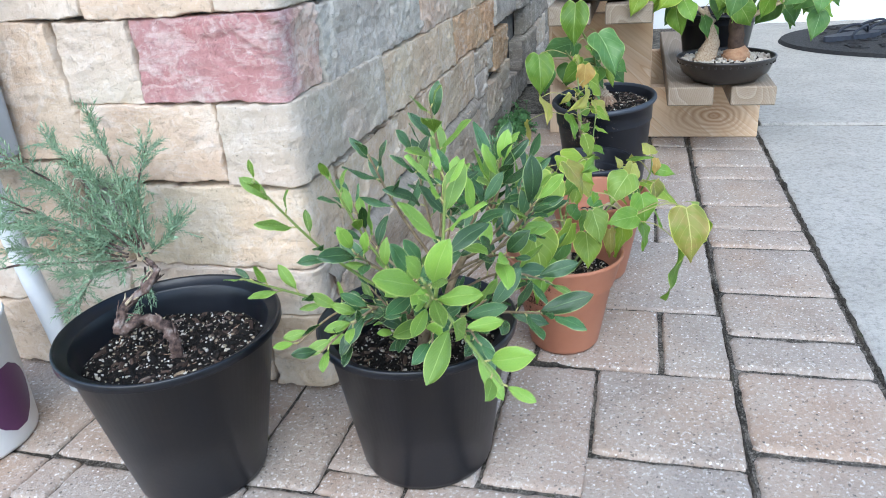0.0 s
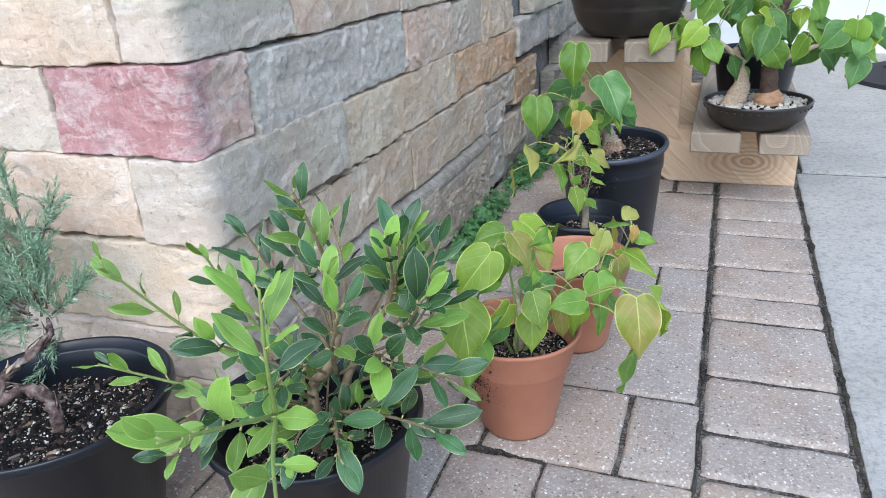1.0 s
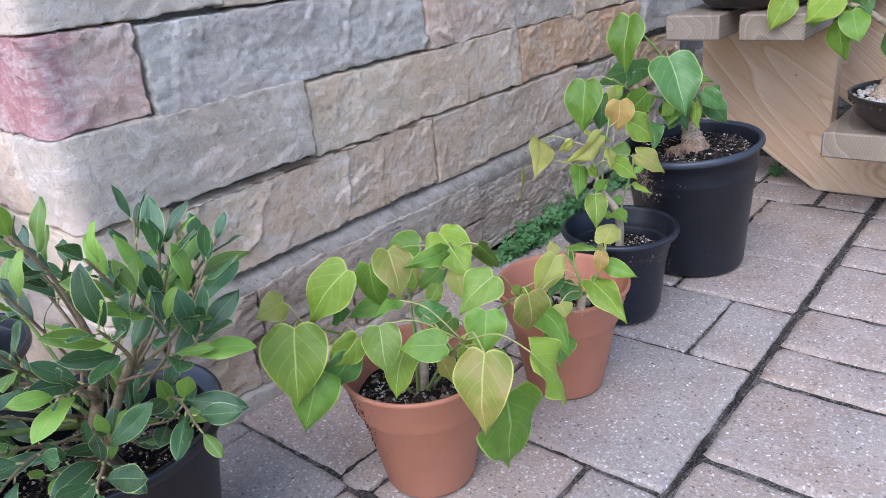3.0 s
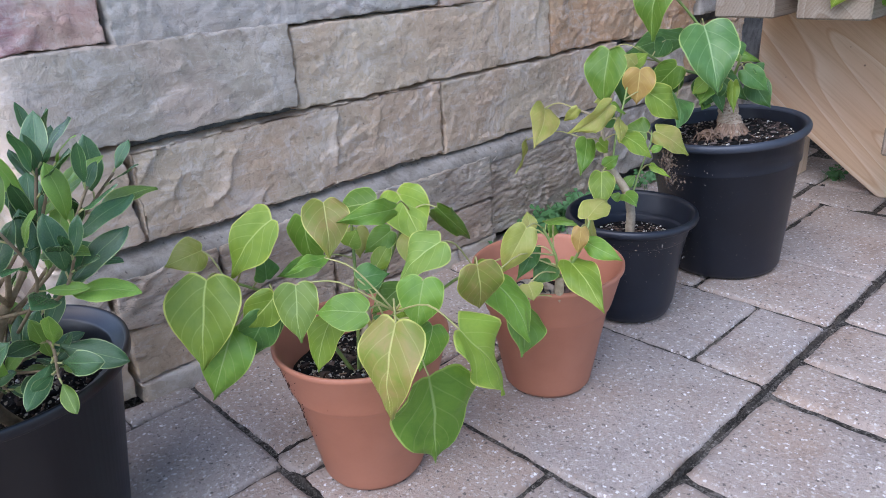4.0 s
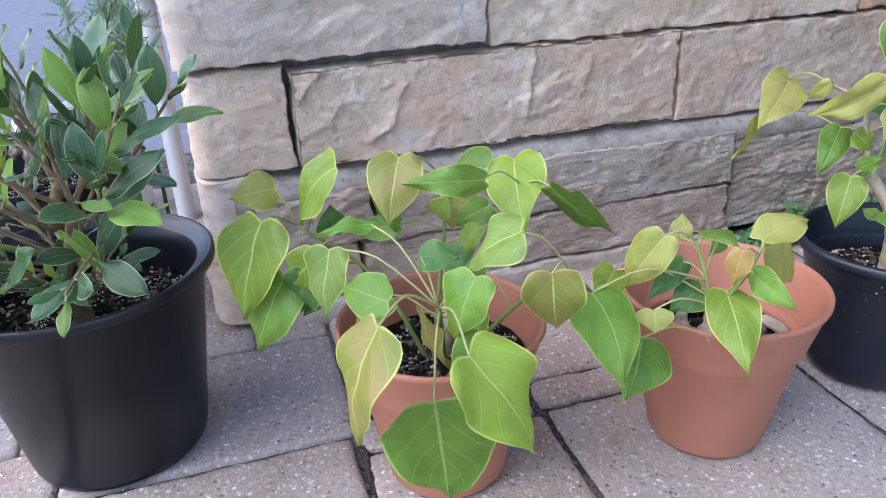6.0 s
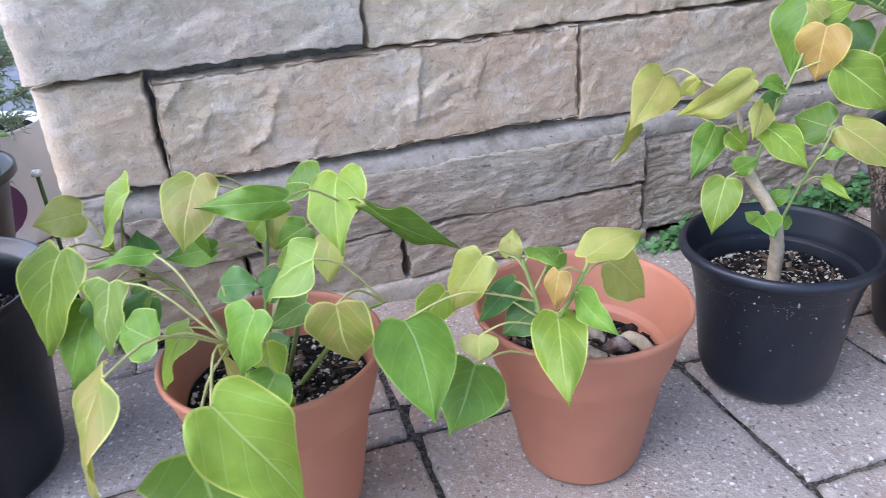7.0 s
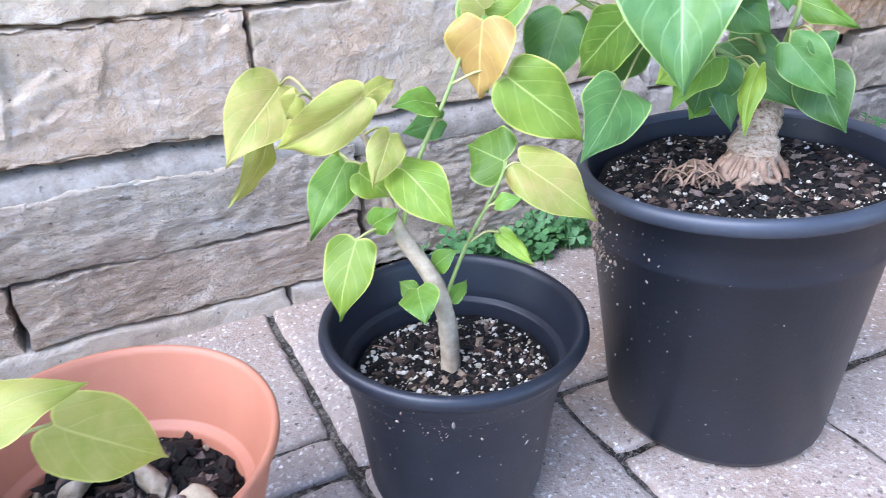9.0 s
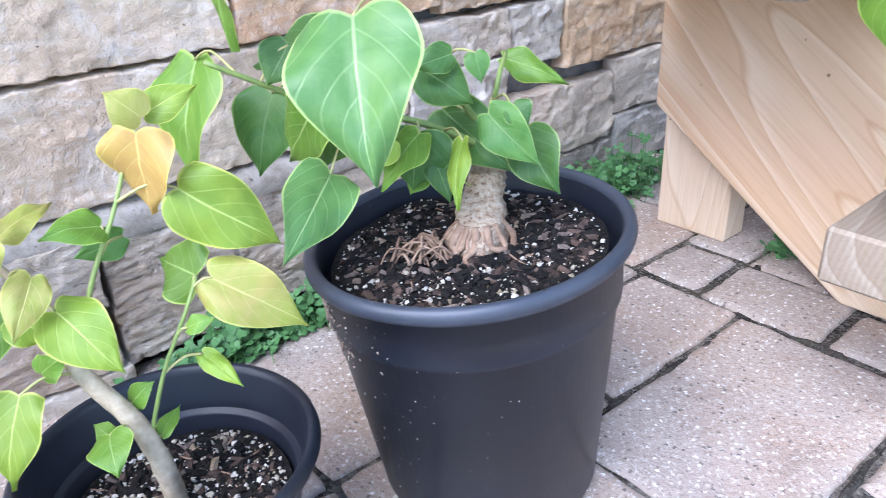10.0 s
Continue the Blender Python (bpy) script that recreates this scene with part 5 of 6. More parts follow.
leaf(fig_a, (0.016, -0.081, 0.199), (-0.006, -0.098, 0.172), 0.026, "lime", -36, 8, sure=True, arch=0.12)
leaf(fig_a, (0.034, -0.020, 0.196), (0.045, 0.002, 0.196), 0.021, "deep", -22, 50, sure=True)
leaf(fig_a, (0.093, -0.001, 0.169), (0.096, -0.019, 0.140), 0.026, "green", -20, 20, sure=True)
leaf(fig_a, (0.012, -0.088, 0.186), (-0.022, -0.092, 0.142), 0.028, "deep", -35, 12, sure=True)
leaf(fig_a, (-0.014, -0.030, 0.237), (-0.010, -0.024, 0.193), 0.030, "green", -66, 2, sure=True)
leaf(fig_a, (-0.014, 0.018, 0.214), (-0.008, 0.014, 0.190), 0.020, "olive", -15, 15, sure=True)
leaf(fig_a, (0.010, 0.034, 0.212), (-0.002, 0.014, 0.196), 0.020, "green", -25, 35, sure=True)
leaf(fig_a, (0.018, 0.046, 0.206), (0.030, 0.040, 0.180), 0.022, "olive", -30, 25, sure=True)
stem(fig_b, [(0.034, -0.030, 0.080), (0.048, -0.044, 0.118), (0.057, -0.053, 0.15)], (0.0050, 0.0040), STEMGREY)
stem(fig_b, [(0.056, -0.052, 0.145), (0.056, -0.058, 0.172), (0.046, -0.062, 0.196)], (0.0016, 0.0010), STEMGREEN)
stem(fig_b, [(0.056, -0.052, 0.145), (0.073, -0.046, 0.178), (0.074, -0.034, 0.202)], (0.0016, 0.0010), STEMGREEN)


def wired(points, radii, turns, seed):
    """A contorted trunk lying on the soil, wound with black training wire."""
    points = [(x, y, z - 0.005) for x, y, z in points]
    log = stem(fig_b, points, radii, WIREDBARK, "wired_trunk", "contorted grey-brown trunk lying on the bark", 14, 8, 0.22)
    line = arc_points(points, 8)
    coil = []
    for k in range(90):
        f = k / 89 * (len(line) - 1.001)
        i = int(f)
        p = line[i].lerp(line[i + 1], f - i)
        d = (line[i + 1] - line[i]).normalized()
        side = d.orthogonal().normalized()
        side.rotate(Matrix.Rotation(k / 89 * turns * 6.283 + seed, 3, d))
        coil.append(p + side * (float(np.interp(k / 89, np.linspace(0, 1, len(radii)), radii)) + 0.0006))
    part("training_wire", tube(bmesh.new(), coil, 0.0009, 6), MATRUB, log, "black training wire")


wired([(0.012, -0.021, 0.086), (-0.012, -0.022, 0.099), (-0.026, -0.010, 0.104), (-0.021, 0.003, 0.104), (-0.010, 0.014, 0.099), (0.004, 0.023, 0.090)], (0.0048, 0.0052, 0.0054, 0.0052, 0.0048), 4.5, 0.4)
wired([(0.020, -0.024, 0.084), (0.006, -0.017, 0.097), (0.006, -0.008, 0.102), (0.020, -0.002, 0.101), (0.036, 0.012, 0.099), (0.044, 0.030, 0.090)], (0.0046, 0.0056, 0.0060, 0.0058, 0.0052), 4.0, 2.0)
stem(fig_b, [(0.006, 0.024, 0.086), (0.014, 0.031, 0.098), (0.025, 0.036, 0.097), (0.036, 0.040, 0.086)], (0.0050, 0.0046), STEMGREY, "surface_root", "pale surface root", 12, 6, 0.15)
stem(fig_b, [(0.010, 0.014, 0.088), (0.015, 0.022, 0.097), (0.016, 0.030, 0.088)], (0.0052, 0.0046), JUNIPERWOOD, "surface_root", "brown knobbly root", 12, 6, 0.3)
leaf(fig_b, (0.064, -0.049, 0.167), (0.112, -0.065, 0.139), 0.030, "lime", -43, 58, sure=True)
leaf(fig_b, (0.048, -0.086, 0.204), (0.034, -0.102, 0.164), 0.026, "olive", -56, 7, sure=True, arch=0.12)
leaf(fig_b, (0.072, -0.035, 0.203), (0.064, 0.006, 0.206), 0.023, "olive", 0, 67, sure=True, arch=0.14)
leaf(fig_b, (0.080, -0.055, 0.202), (0.078, -0.056, 0.178), 0.014, "bronze", -55, -2, sure=True)
leaf(fig_b, (0.078, -0.042, 0.184), (0.108, -0.035, 0.173), 0.017, "green", -67, 24, sure=True)
leaf(fig_b, (0.050, -0.009, 0.184), (0.041, 0.024, 0.146), 0.031, "olive", 5, 25, sure=True)
leaf(fig_b, (0.046, -0.094, 0.132), (0.071, -0.120, 0.106), 0.045, "green", 0, 30, sure=True)
leaf(fig_b, (0.051, -0.135, 0.176), (0.090, -0.132, 0.133), 0.045, "green", 10, 32, sure=True)
leaf(fig_b, (0.056, -0.094, 0.158), (0.065, -0.098, 0.147), 0.021, "olive", -23, 33)
leaf(fig_b, (0.05, -0.056, 0.162), (0.047, -0.077, 0.149), 0.022, "deep", -26, 31)
leaf(fig_b, (0.039, -0.064, 0.178), (0.039, -0.089, 0.155), 0.015, "deep", -18, 30)
leaf(fig_b, (0.042, -0.051, 0.199), (0.076, -0.055, 0.205), 0.017, "green", -28, 26)
leaf(fig_b, (0.033, -0.064, 0.192), (0.025, -0.058, 0.206), 0.013, "olive", -19, 25)
leaf(fig_b, (0.018, -0.101, 0.169), (0.044, -0.129, 0.163), 0.022, "lime", -15, 30)
leaf(fig_b, (0.03, -0.028, 0.185), (0.041, -0.047, 0.18), 0.011, "green", -20, 28)
stem(fig_c, [(0.0, -0.002, 0.080), (0.001, -0.003, 0.100), (0.003, -0.006, 0.127), (0.0, -0.012, 0.152), (-0.012, -0.025, 0.179), (-0.017, -0.030, 0.20), (-0.020, -0.040, 0.236), (-0.034, -0.058, 0.250)], (0.0062, 0.0056, 0.0052, 0.0048, 0.0044, 0.0024, 0.0018, 0.0014), STEMGREY, "trunk", "pale grey crooked stem", 12, 8, 0.12)
stem(fig_c, [(0.002, -0.008, 0.135), (0.005, 0.006, 0.172), (0.007, 0.022, 0.20), (0.002, 0.032, 0.213)], (0.0012, 0.0008), STEMGREEN)
stem(fig_c, [(-0.012, -0.024, 0.178), (-0.017, -0.010, 0.215), (-0.022, 0.012, 0.25), (-0.026, 0.030, 0.288)], (0.0014, 0.0009), STEMGREEN)
splashes(fig_c, 0.0755, 0.050, 0.127, -30, 40, 0.45, 0.95, 40, 5, DUST)
splashes(fig_c, 0.0755, 0.050, 0.127, -48, 34, 0.74, 0.95, 110, 15, DRYMUD, big=0.75)
leaf(fig_c, (-0.078, -0.062, 0.247), (-0.060, -0.100, 0.214), 0.036, "yellow", -12, 30, sure=True, fold=0.25)
leaf(fig_c, (-0.101, -0.068, 0.209), (-0.091, -0.096, 0.178), 0.020, "olive", 26, -6, sure=True)
leaf(fig_c, (-0.005, -0.043, 0.256), (-0.031, -0.080, 0.229), 0.025, "yellow", -31, -5, sure=True, arch=0.14, fold=0.4)
leaf(fig_c, (-0.012, 0.025, 0.282), (-0.015, 0.025, 0.242), 0.035, "bronze", -61, -2, sure=True)
leaf(fig_c, (-0.005, 0.035, 0.255), (0.013, 0.073, 0.219), 0.035, "lime", -14, 11, sure=True, arch=0.12)
leaf(fig_c, (0.003, -0.029, 0.221), (0.032, -0.015, 0.197), 0.027, "lime", -23, 40, sure=True)
leaf(fig_c, (-0.033, -0.044, 0.215), (-0.020, -0.071, 0.182), 0.023, "green", -29, 36, sure=True)
leaf(fig_c, (0.002, -0.033, 0.238), (0.013, -0.048, 0.218), 0.017, "yellow", -6, 31, sure=True)
leaf(fig_c, (0.005, 0.038, 0.211), (0.028, 0.073, 0.179), 0.030, "yellow", -10, 26, sure=True)
leaf(fig_c, (-0.006, 0.035, 0.209), (-0.035, 0.028, 0.211), 0.031, "green", -29, 21)
leaf(fig_c, (-0.007, -0.051, 0.183), (0.003, -0.067, 0.145), 0.027, "lime", -44, 26, sure=True)
leaf(fig_c, (0.006, -0.024, 0.153), (0.025, -0.029, 0.144), 0.02, "green", -23, 33)
leaf(fig_c, (-0.002, -0.022, 0.146), (-0.012, -0.027, 0.15), 0.01, "green", -26, 30)
leaf(fig_c, (0.002, -0.002, 0.137), (-0.008, 0.013, 0.142), 0.009, "green", -27, 32)
leaf(fig_c, (-0.004, -0.009, 0.158), (0.003, 0.001, 0.169), 0.012, "green", -25, 29)
leaf(fig_c, (0.007, 0.025, 0.175), (0.028, 0.034, 0.162), 0.01, "lime", -31, 29)
leaf(fig_c, (0.011, 0.02, 0.194), (0.019, 0.031, 0.198), 0.009, "green", -31, 25)
leaf(fig_c, (-0.011, -0.04, 0.187), (0.001, -0.03, 0.199), 0.014, "green", -24, 24)
leaf(fig_c, (-0.018, -0.043, 0.214), (-0.014, -0.029, 0.199), 0.018, "lime", -28, 20)
leaf(fig_c, (-0.022, 0.003, 0.241), (-0.015, -0.024, 0.246), 0.019, "green", 24, 51, sure=True)
leaf(fig_c, (-0.037, 0.014, 0.227), (-0.040, -0.009, 0.222), 0.017, "deep", -7, 5, sure=True)
leaf(fig_c, (-0.023, 0.032, 0.285), (-0.029, 0.02, 0.298), 0.019, "olive", -18, 13)
leaf(fig_c, (-0.029, 0.036, 0.285), (-0.024, 0.061, 0.294), 0.016, "lime", -21, 13)
leaf(fig_c, (-0.021, -0.058, 0.236), (-0.012, -0.054, 0.226), 0.01, "lime", -25, 17)
leaf(fig_c, (-0.022, -0.037, 0.249), (-0.04, -0.01, 0.252), 0.012, "yellow", -24, 15)
leaf(fig_c, (-0.028, -0.067, 0.254), (-0.046, -0.068, 0.238), 0.011, "olive", -23, 15)
stem(fig_d, [(-0.003, 0.002, 0.160), (-0.005, 0.007, 0.178), (-0.014, 0.020, 0.196), (-0.022, 0.032, 0.212), (-0.022, 0.034, 0.240)], (0.0245, 0.0180, 0.0128, 0.0106, 0.0080), CAUDEX, "trunk", "swollen flaky tan trunk", 20, 9, 0.22)
stem(fig_d, [(-0.020, 0.030, 0.225), (-0.026, -0.009, 0.248), (-0.047, -0.041, 0.26), (-0.060, -0.072, 0.272), (-0.068, -0.118, 0.298)], (0.0024, 0.0014), STEMGREEN)
stem(fig_d, [(-0.022, 0.032, 0.232), (-0.03, 0.0, 0.28), (-0.055, -0.03, 0.33), (-0.072, -0.072, 0.368)], (0.0024, 0.0014), STEMGREEN)
stem(fig_d, [(-0.022, 0.034, 0.236), (-0.010, 0.03, 0.27), (-0.036, 0.062, 0.276)], (0.0020, 0.0012), STEMGREEN)
for k, (a, r1, thick) in enumerate(((-2.1, 0.030, 0.0026), (-1.6, 0.036, 0.0030), (-1.25, 0.030, 0.0022), (-0.85, 0.040, 0.0028), (-0.35, 0.034, 0.0026), (0.1, 0.032, 0.0022), (0.8, 0.034, 0.0028), (2.6, 0.030, 0.0028), (-1.85, 0.026, 0.0016), (-1.05, 0.032, 0.0015), (-0.6, 0.030, 0.0014), (-1.4, 0.028, 0.0012))):
    q = random.Random(k + 170)
    cx, cy, bend = -0.005, 0.007, q.uniform(-0.5, 0.5)
    stem(fig_d, [(cx + 0.012 * math.cos(a), cy + 0.012 * math.sin(a), 0.190), (cx + 0.020 * math.cos(a), cy + 0.021 * math.sin(a), 0.180), (cx + 0.7 * r1 * math.cos(a + bend), cy + 0.7 * r1 * math.sin(a + bend), 0.1765), (cx + r1 * math.cos(a - bend), cy + r1 * math.sin(a - bend), 0.170)], (thick, 0.55 * thick), ROOTS, "surface_root", "", 8, 4, 0.3)
# a lump of matted roots beside the trunk
for k in range(30):
    q = random.Random(k + 270)
    a = q.uniform(0, 2 * math.pi)
    p0 = Vector((-0.014 + q.gauss(0, 0.008), -0.028 + q.gauss(0, 0.006), 0.177))
    d = Vector((math.cos(a), math.sin(a), 0)) * q.uniform(0.006, 0.014)
    stem(fig_d, [p0 - d, p0 - 0.4 * d + Vector((0, 0, q.uniform(0.004, 0.009))), p0 + 0.4 * d + Vector((q.gauss(0, 0.003), 0, q.uniform(0.003, 0.009))), p0 + d - Vector((0, 0, 0.003))], (q.uniform(0.0006, 0.0017), 0.0005), ROOTS, "fine_root", sides=5, n=3)
splashes(fig_d, 0.098, 0.072, 0.190, -122, 12, 0.66, 0.96, 60, 6, GRAVEL, LEAN_D, 0.8)
splashes(fig_d, 0.098, 0.072, 0.190, -122, 13, 0.62, 0.96, 300, 36, DRYMUD, LEAN_D, 1.3)
splashes(fig_d, 0.098, 0.072, 0.190, -95, 45, 0.15, 0.93, 150, 16, DUST, LEAN_D, 0.9)
splashes(fig_d, 0.098, 0.072, 0.190, -112, 5, 0.70, 0.93, 320, 26, DRYMUD, LEAN_D, 2.1)
leaf(fig_d, (-0.016, -0.061, 0.317), (0.018, -0.080, 0.243), 0.064, "sage", -51, 26, sure=True, fold=0.3)
leaf(fig_d, (-0.040, -0.070, 0.232), (-0.006, -0.122, 0.208), 0.036, "sage", -10, 40, sure=True)
leaf(fig_d, (-0.028, -0.011, 0.28), (-0.007, 0.008, 0.26), 0.027, "deep", -42, 14)
leaf(fig_d, (-0.047, 0.018, 0.248), (0.005, 0.029, 0.216), 0.036, "deep", -46, 17)
leaf(fig_d, (0.004, 0.037, 0.238), (0.031, 0.038, 0.207), 0.032, "deep", -60, 10, sure=True)
leaf(fig_d, (0.002, -0.009, 0.245), (0.012, -0.024, 0.211), 0.015, "lime", -84, 26, sure=True)
leaf(fig_d, (-0.016, -0.025, 0.249), (-0.019, -0.052, 0.222), 0.030, "green", -86, 43, sure=True)
leaf(fig_d, (-0.045, 0.069, 0.27), (-0.012, 0.095, 0.253), 0.018, "green", -49, 13)
leaf(fig_d, (-0.018, -0.015, 0.235), (-0.006, -0.013, 0.206), 0.016, "deep", -41, 21)
leaf(fig_d, (-0.040, -0.073, 0.271), (-0.079, -0.073, 0.230), 0.034, "green", -65, 15, sure=True)
leaf(fig_d, (-0.115, -0.060, 0.262), (-0.109, -0.080, 0.215), 0.042, "deep", -46, 25, sure=True)
leaf(fig_d, (-0.055, -0.077, 0.301), (-0.058, -0.091, 0.282), 0.023, "deep", -29, 11)
leaf(fig_d, (-0.013, -0.002, 0.289), (-0.021, -0.024, 0.284), 0.016, "deep", -41, 12)
leaf(fig_d, (-0.002, 0.005, 0.29), (0.003, 0.005, 0.274), 0.013, "deep", -42, 13)
leaf(fig_d, (-0.028, -0.016, 0.219), (-0.029, -0.025, 0.209), 0.013, "green", -39, 21)
leaf(fig_d, (-0.053, -0.100, 0.374), (-0.055, -0.108, 0.303), 0.047, "green", -92, 6, sure=True, fold=0.4)
leaf(fig_d, (-0.117, -0.103, 0.290), (-0.112, -0.121, 0.220), 0.050, "green", -75, 12, sure=True, fold=0.35)
leaf(fig_d, (-0.055, -0.036, 0.297), (-0.121, -0.067, 0.279), 0.052, "deep", -80, 55, sure=True)
leaf(fig_d, (-0.025, -0.018, 0.247), (-0.025, -0.026, 0.213), 0.04, "deep", -61, 11)
leaf(fig_d, (0.007, 0.006, 0.258), (0.036, 0.016, 0.232), 0.026, "deep", -65, 20, sure=True)
leaf(fig_d, (-0.067, -0.044, 0.259), (-0.073, -0.056, 0.222), 0.043, "deep", -58, 10)
leaf(fig_d, (0.017, 0.014, 0.262), (0.026, 0.018, 0.252), 0.017, "deep", -46, 17)
leaf(fig_d, (-0.02, -0.042, 0.249), (-0.025, -0.059, 0.236), 0.019, "lime", -34, 19)

# ---- ficus bush ----


def oval_leaves():
    kinds = []
    for k in range(6):
        bm = leaf_mesh(bmesh.new(), 1.0, 0.36 + 0.04 * (k % 3), False, 0.16 + 0.10 * (k % 4), -0.02 + 0.04 * (k % 3), 0.02, 0.35 * ((k % 3) - 1), k * 1.7, 10, 3)
        for tone in ("ficus", "ficus_new"):
            me = bpy.data.meshes.new("oval_leaf")
            copy = bm.copy()
            copy.to_mesh(me)
            copy.free()
            me.materials.append(LEAF[tone])
            me.polygons.foreach_set("use_smooth", [True] * len(me.polygons))
            kinds.append((tone, me))
        bm.free()
    return kinds


OVAL = oval_leaves()


def shoot(owner, points, radius, seed, young=0.2, count=9, size=0.046, start=0.35, wood=FICUSWOOD):
    """A leafy ficus shoot: oval leaves set in a spiral, smaller and closer towards the tip."""
    rnd = random.Random(seed)
    pts = arc_points(points, 6)
    stem(owner, points, (0.8 * radius, 0.0009), STEMGREEN if young > 0.3 else wood, "branch", sides=7, n=6)
    for k in range(count):
        f = start + (1 - start) * (k + 0.6) / count
        i = min(len(pts) - 2, int(f * (len(pts) - 1)))
        p = pts[i].lerp(pts[i + 1], f * (len(pts) - 1) - i)
        d = (pts[i + 1] - pts[i]).normalized()
        side = d.orthogonal().normalized()
        side.rotate(Matrix.Rotation(2.4 * k + rnd.uniform(-0.4, 0.4), 3, d))
        tilt = 0.25 + 0.75 * (f - start) / (1 - start)
        along = (side * (1.15 - 0.6 * tilt) + d * (0.35 + 0.75 * tilt) + Vector((0, 0, 0.12))).normalized()
        length = size * rnd.uniform(0.60, 1.02) * (1.0 if k < count - 2 else 0.7)
        base = p + along * 0.006
        reach = base + along * length
        if reach.z < 0.172 and math.hypot(reach.x, reach.y) > 0.088:
            continue
        up = (d - along * d.dot(along)) * 0.7 + Vector((0.15, -0.25, 0.55))
        tone = "ficus_new" if rnd.random() < (young + 0.10) * (0.4 + 1.2 * f) else "ficus"
        me = rnd.choice([m for t, m in OVAL if t == tone])
        ob = new("leaf", me)
        ob.parent = owner
        ob.matrix_basis = leaf_frame(base, base + along * length, up) @ Matrix.Scale(length, 4)
        part("leaf_stalk", tube(bmesh.new(), [p, base], 0.0007, 5), STEMPALE, ob).matrix_parent_inverse = ob.matrix_basis.inverted()


stem(ficus_bush, [(0.0, 0.0, 0.112), (0.010, -0.010, 0.15), (0.0, 0.006, 0.18), (0.022, 0.0, 0.205), (0.030, 0.012, 0.235)], (0.0065, 0.0058, 0.0050, 0.0045, 0.0036), FICUSWOOD, "trunk", "twisted brown trunk", 12)
stem(ficus_bush, [(0.02, 0.01, 0.112), (0.028, -0.006, 0.15), (0.034, 0.008, 0.19), (0.05, 0.02, 0.225)], (0.0050, 0.0032), FICUSWOOD, "trunk", "", 10)
shoot(ficus_bush, [(0.028, 0.01, 0.23), (0.04, -0.01, 0.31), (0.045, -0.05, 0.385)], 0.003, 100, 0.22, 11, 0.0423)
shoot(ficus_bush, [(0.05, 0.02, 0.22), (0.08, 0.02, 0.275), (0.092, -0.004, 0.328)], 0.0028, 101, 0.12, 11, 0.0423)
shoot(ficus_bush, [(0.05, 0.02, 0.22), (0.07, 0.04, 0.265), (0.078, 0.052, 0.312)], 0.0026, 102, 0.1, 9, 0.05)
shoot(ficus_bush, [(0.0, 0.0, 0.17), (-0.06, -0.05, 0.25), (-0.094, -0.102, 0.338)], 0.0024, 103, 0.75, 9, 0.0331)
shoot(ficus_bush, [(0.0, 0.0, 0.16), (-0.06, -0.05, 0.20), (-0.120, -0.104, 0.250)], 0.0024, 104, 0.4, 9, 0.0359)
shoot(ficus_bush, [(0.005, -0.01, 0.17), (0.06, -0.14, 0.26), (0.094, -0.262, 0.338)], 0.0032, 105, 0.9, 8, 0.0432)
shoot(ficus_bush, [(0.06, -0.13, 0.255), (0.09, -0.18, 0.26), (0.13, -0.235, 0.255)], 0.0022, 106, 0.9, 7, 0.0451)
shoot(ficus_bush, [(0.06, -0.13, 0.255), (0.075, -0.15, 0.31), (0.081, -0.153, 0.362)], 0.0022, 107, 0.9, 7, 0.0423)
shoot(ficus_bush, [(0.03, -0.01, 0.17), (0.09, -0.03, 0.19), (0.139, -0.056, 0.206)], 0.0024, 108, 0.05, 8, 0.05)
shoot(ficus_bush, [(0.05, 0.02, 0.22), (0.10, 0.0, 0.26), (0.124, -0.022, 0.295)], 0.0026, 109, 0.08, 9, 0.05)
shoot(ficus_bush, [(0.05, 0.02, 0.22), (0.07, 0.04, 0.26), (0.081, 0.060, 0.312)], 0.002, 110, 0.15, 6, 0.05)
shoot(ficus_bush, [(0.0, 0.0, 0.18), (-0.04, -0.01, 0.25), (-0.058, -0.032, 0.318)], 0.0022, 112, 0.35, 8, 0.035)
shoot(ficus_bush, [(0.02, 0.01, 0.22), (-0.01, 0.0, 0.28), (-0.023, -0.020, 0.335)], 0.0022, 113, 0.12, 8, 0.0405)
shoot(ficus_bush, [(0.03, 0.0, 0.20), (0.06, -0.05, 0.26), (0.088, -0.076, 0.312)], 0.0024, 114, 0.25, 9, 0.0405)
shoot(ficus_bush, [(0.0, 0.0, 0.16), (-0.02, -0.05, 0.19), (-0.035, -0.085, 0.185)], 0.0018, 117, 0.2, 7, 0.0377)
shoot(ficus_bush, [(0.01, 0.0, 0.19), (-0.02, -0.04, 0.235), (-0.025, -0.075, 0.265)], 0.0018, 118, 0.25, 8, 0.0405)
shoot(ficus_bush, [(0.02, 0.0, 0.20), (0.03, -0.05, 0.24), (0.035, -0.09, 0.25)], 0.0018, 119, 0.2, 8, 0.0405)
shoot(ficus_bush, [(0.02, 0.01, 0.21), (0.02, 0.05, 0.26), (0.0, 0.075, 0.31)], 0.0018, 120, 0.08, 8, 0.0405)
shoot(ficus_bush, [(0.04, 0.01, 0.21), (0.09, 0.04, 0.23), (0.115, 0.05, 0.262)], 0.0018, 121, 0.05, 8, 0.05)
shoot(ficus_bush, [(0.02, 0.01, 0.16), (0.06, 0.03, 0.17), (0.085, 0.03, 0.19)], 0.0016, 123, 0.05, 6, 0.0377)
shoot(ficus_bush, [(0.0, 0.0, 0.2), (-0.05, 0.03, 0.23), (-0.07, 0.04, 0.27)], 0.0018, 124, 0.1, 7, 0.0377)
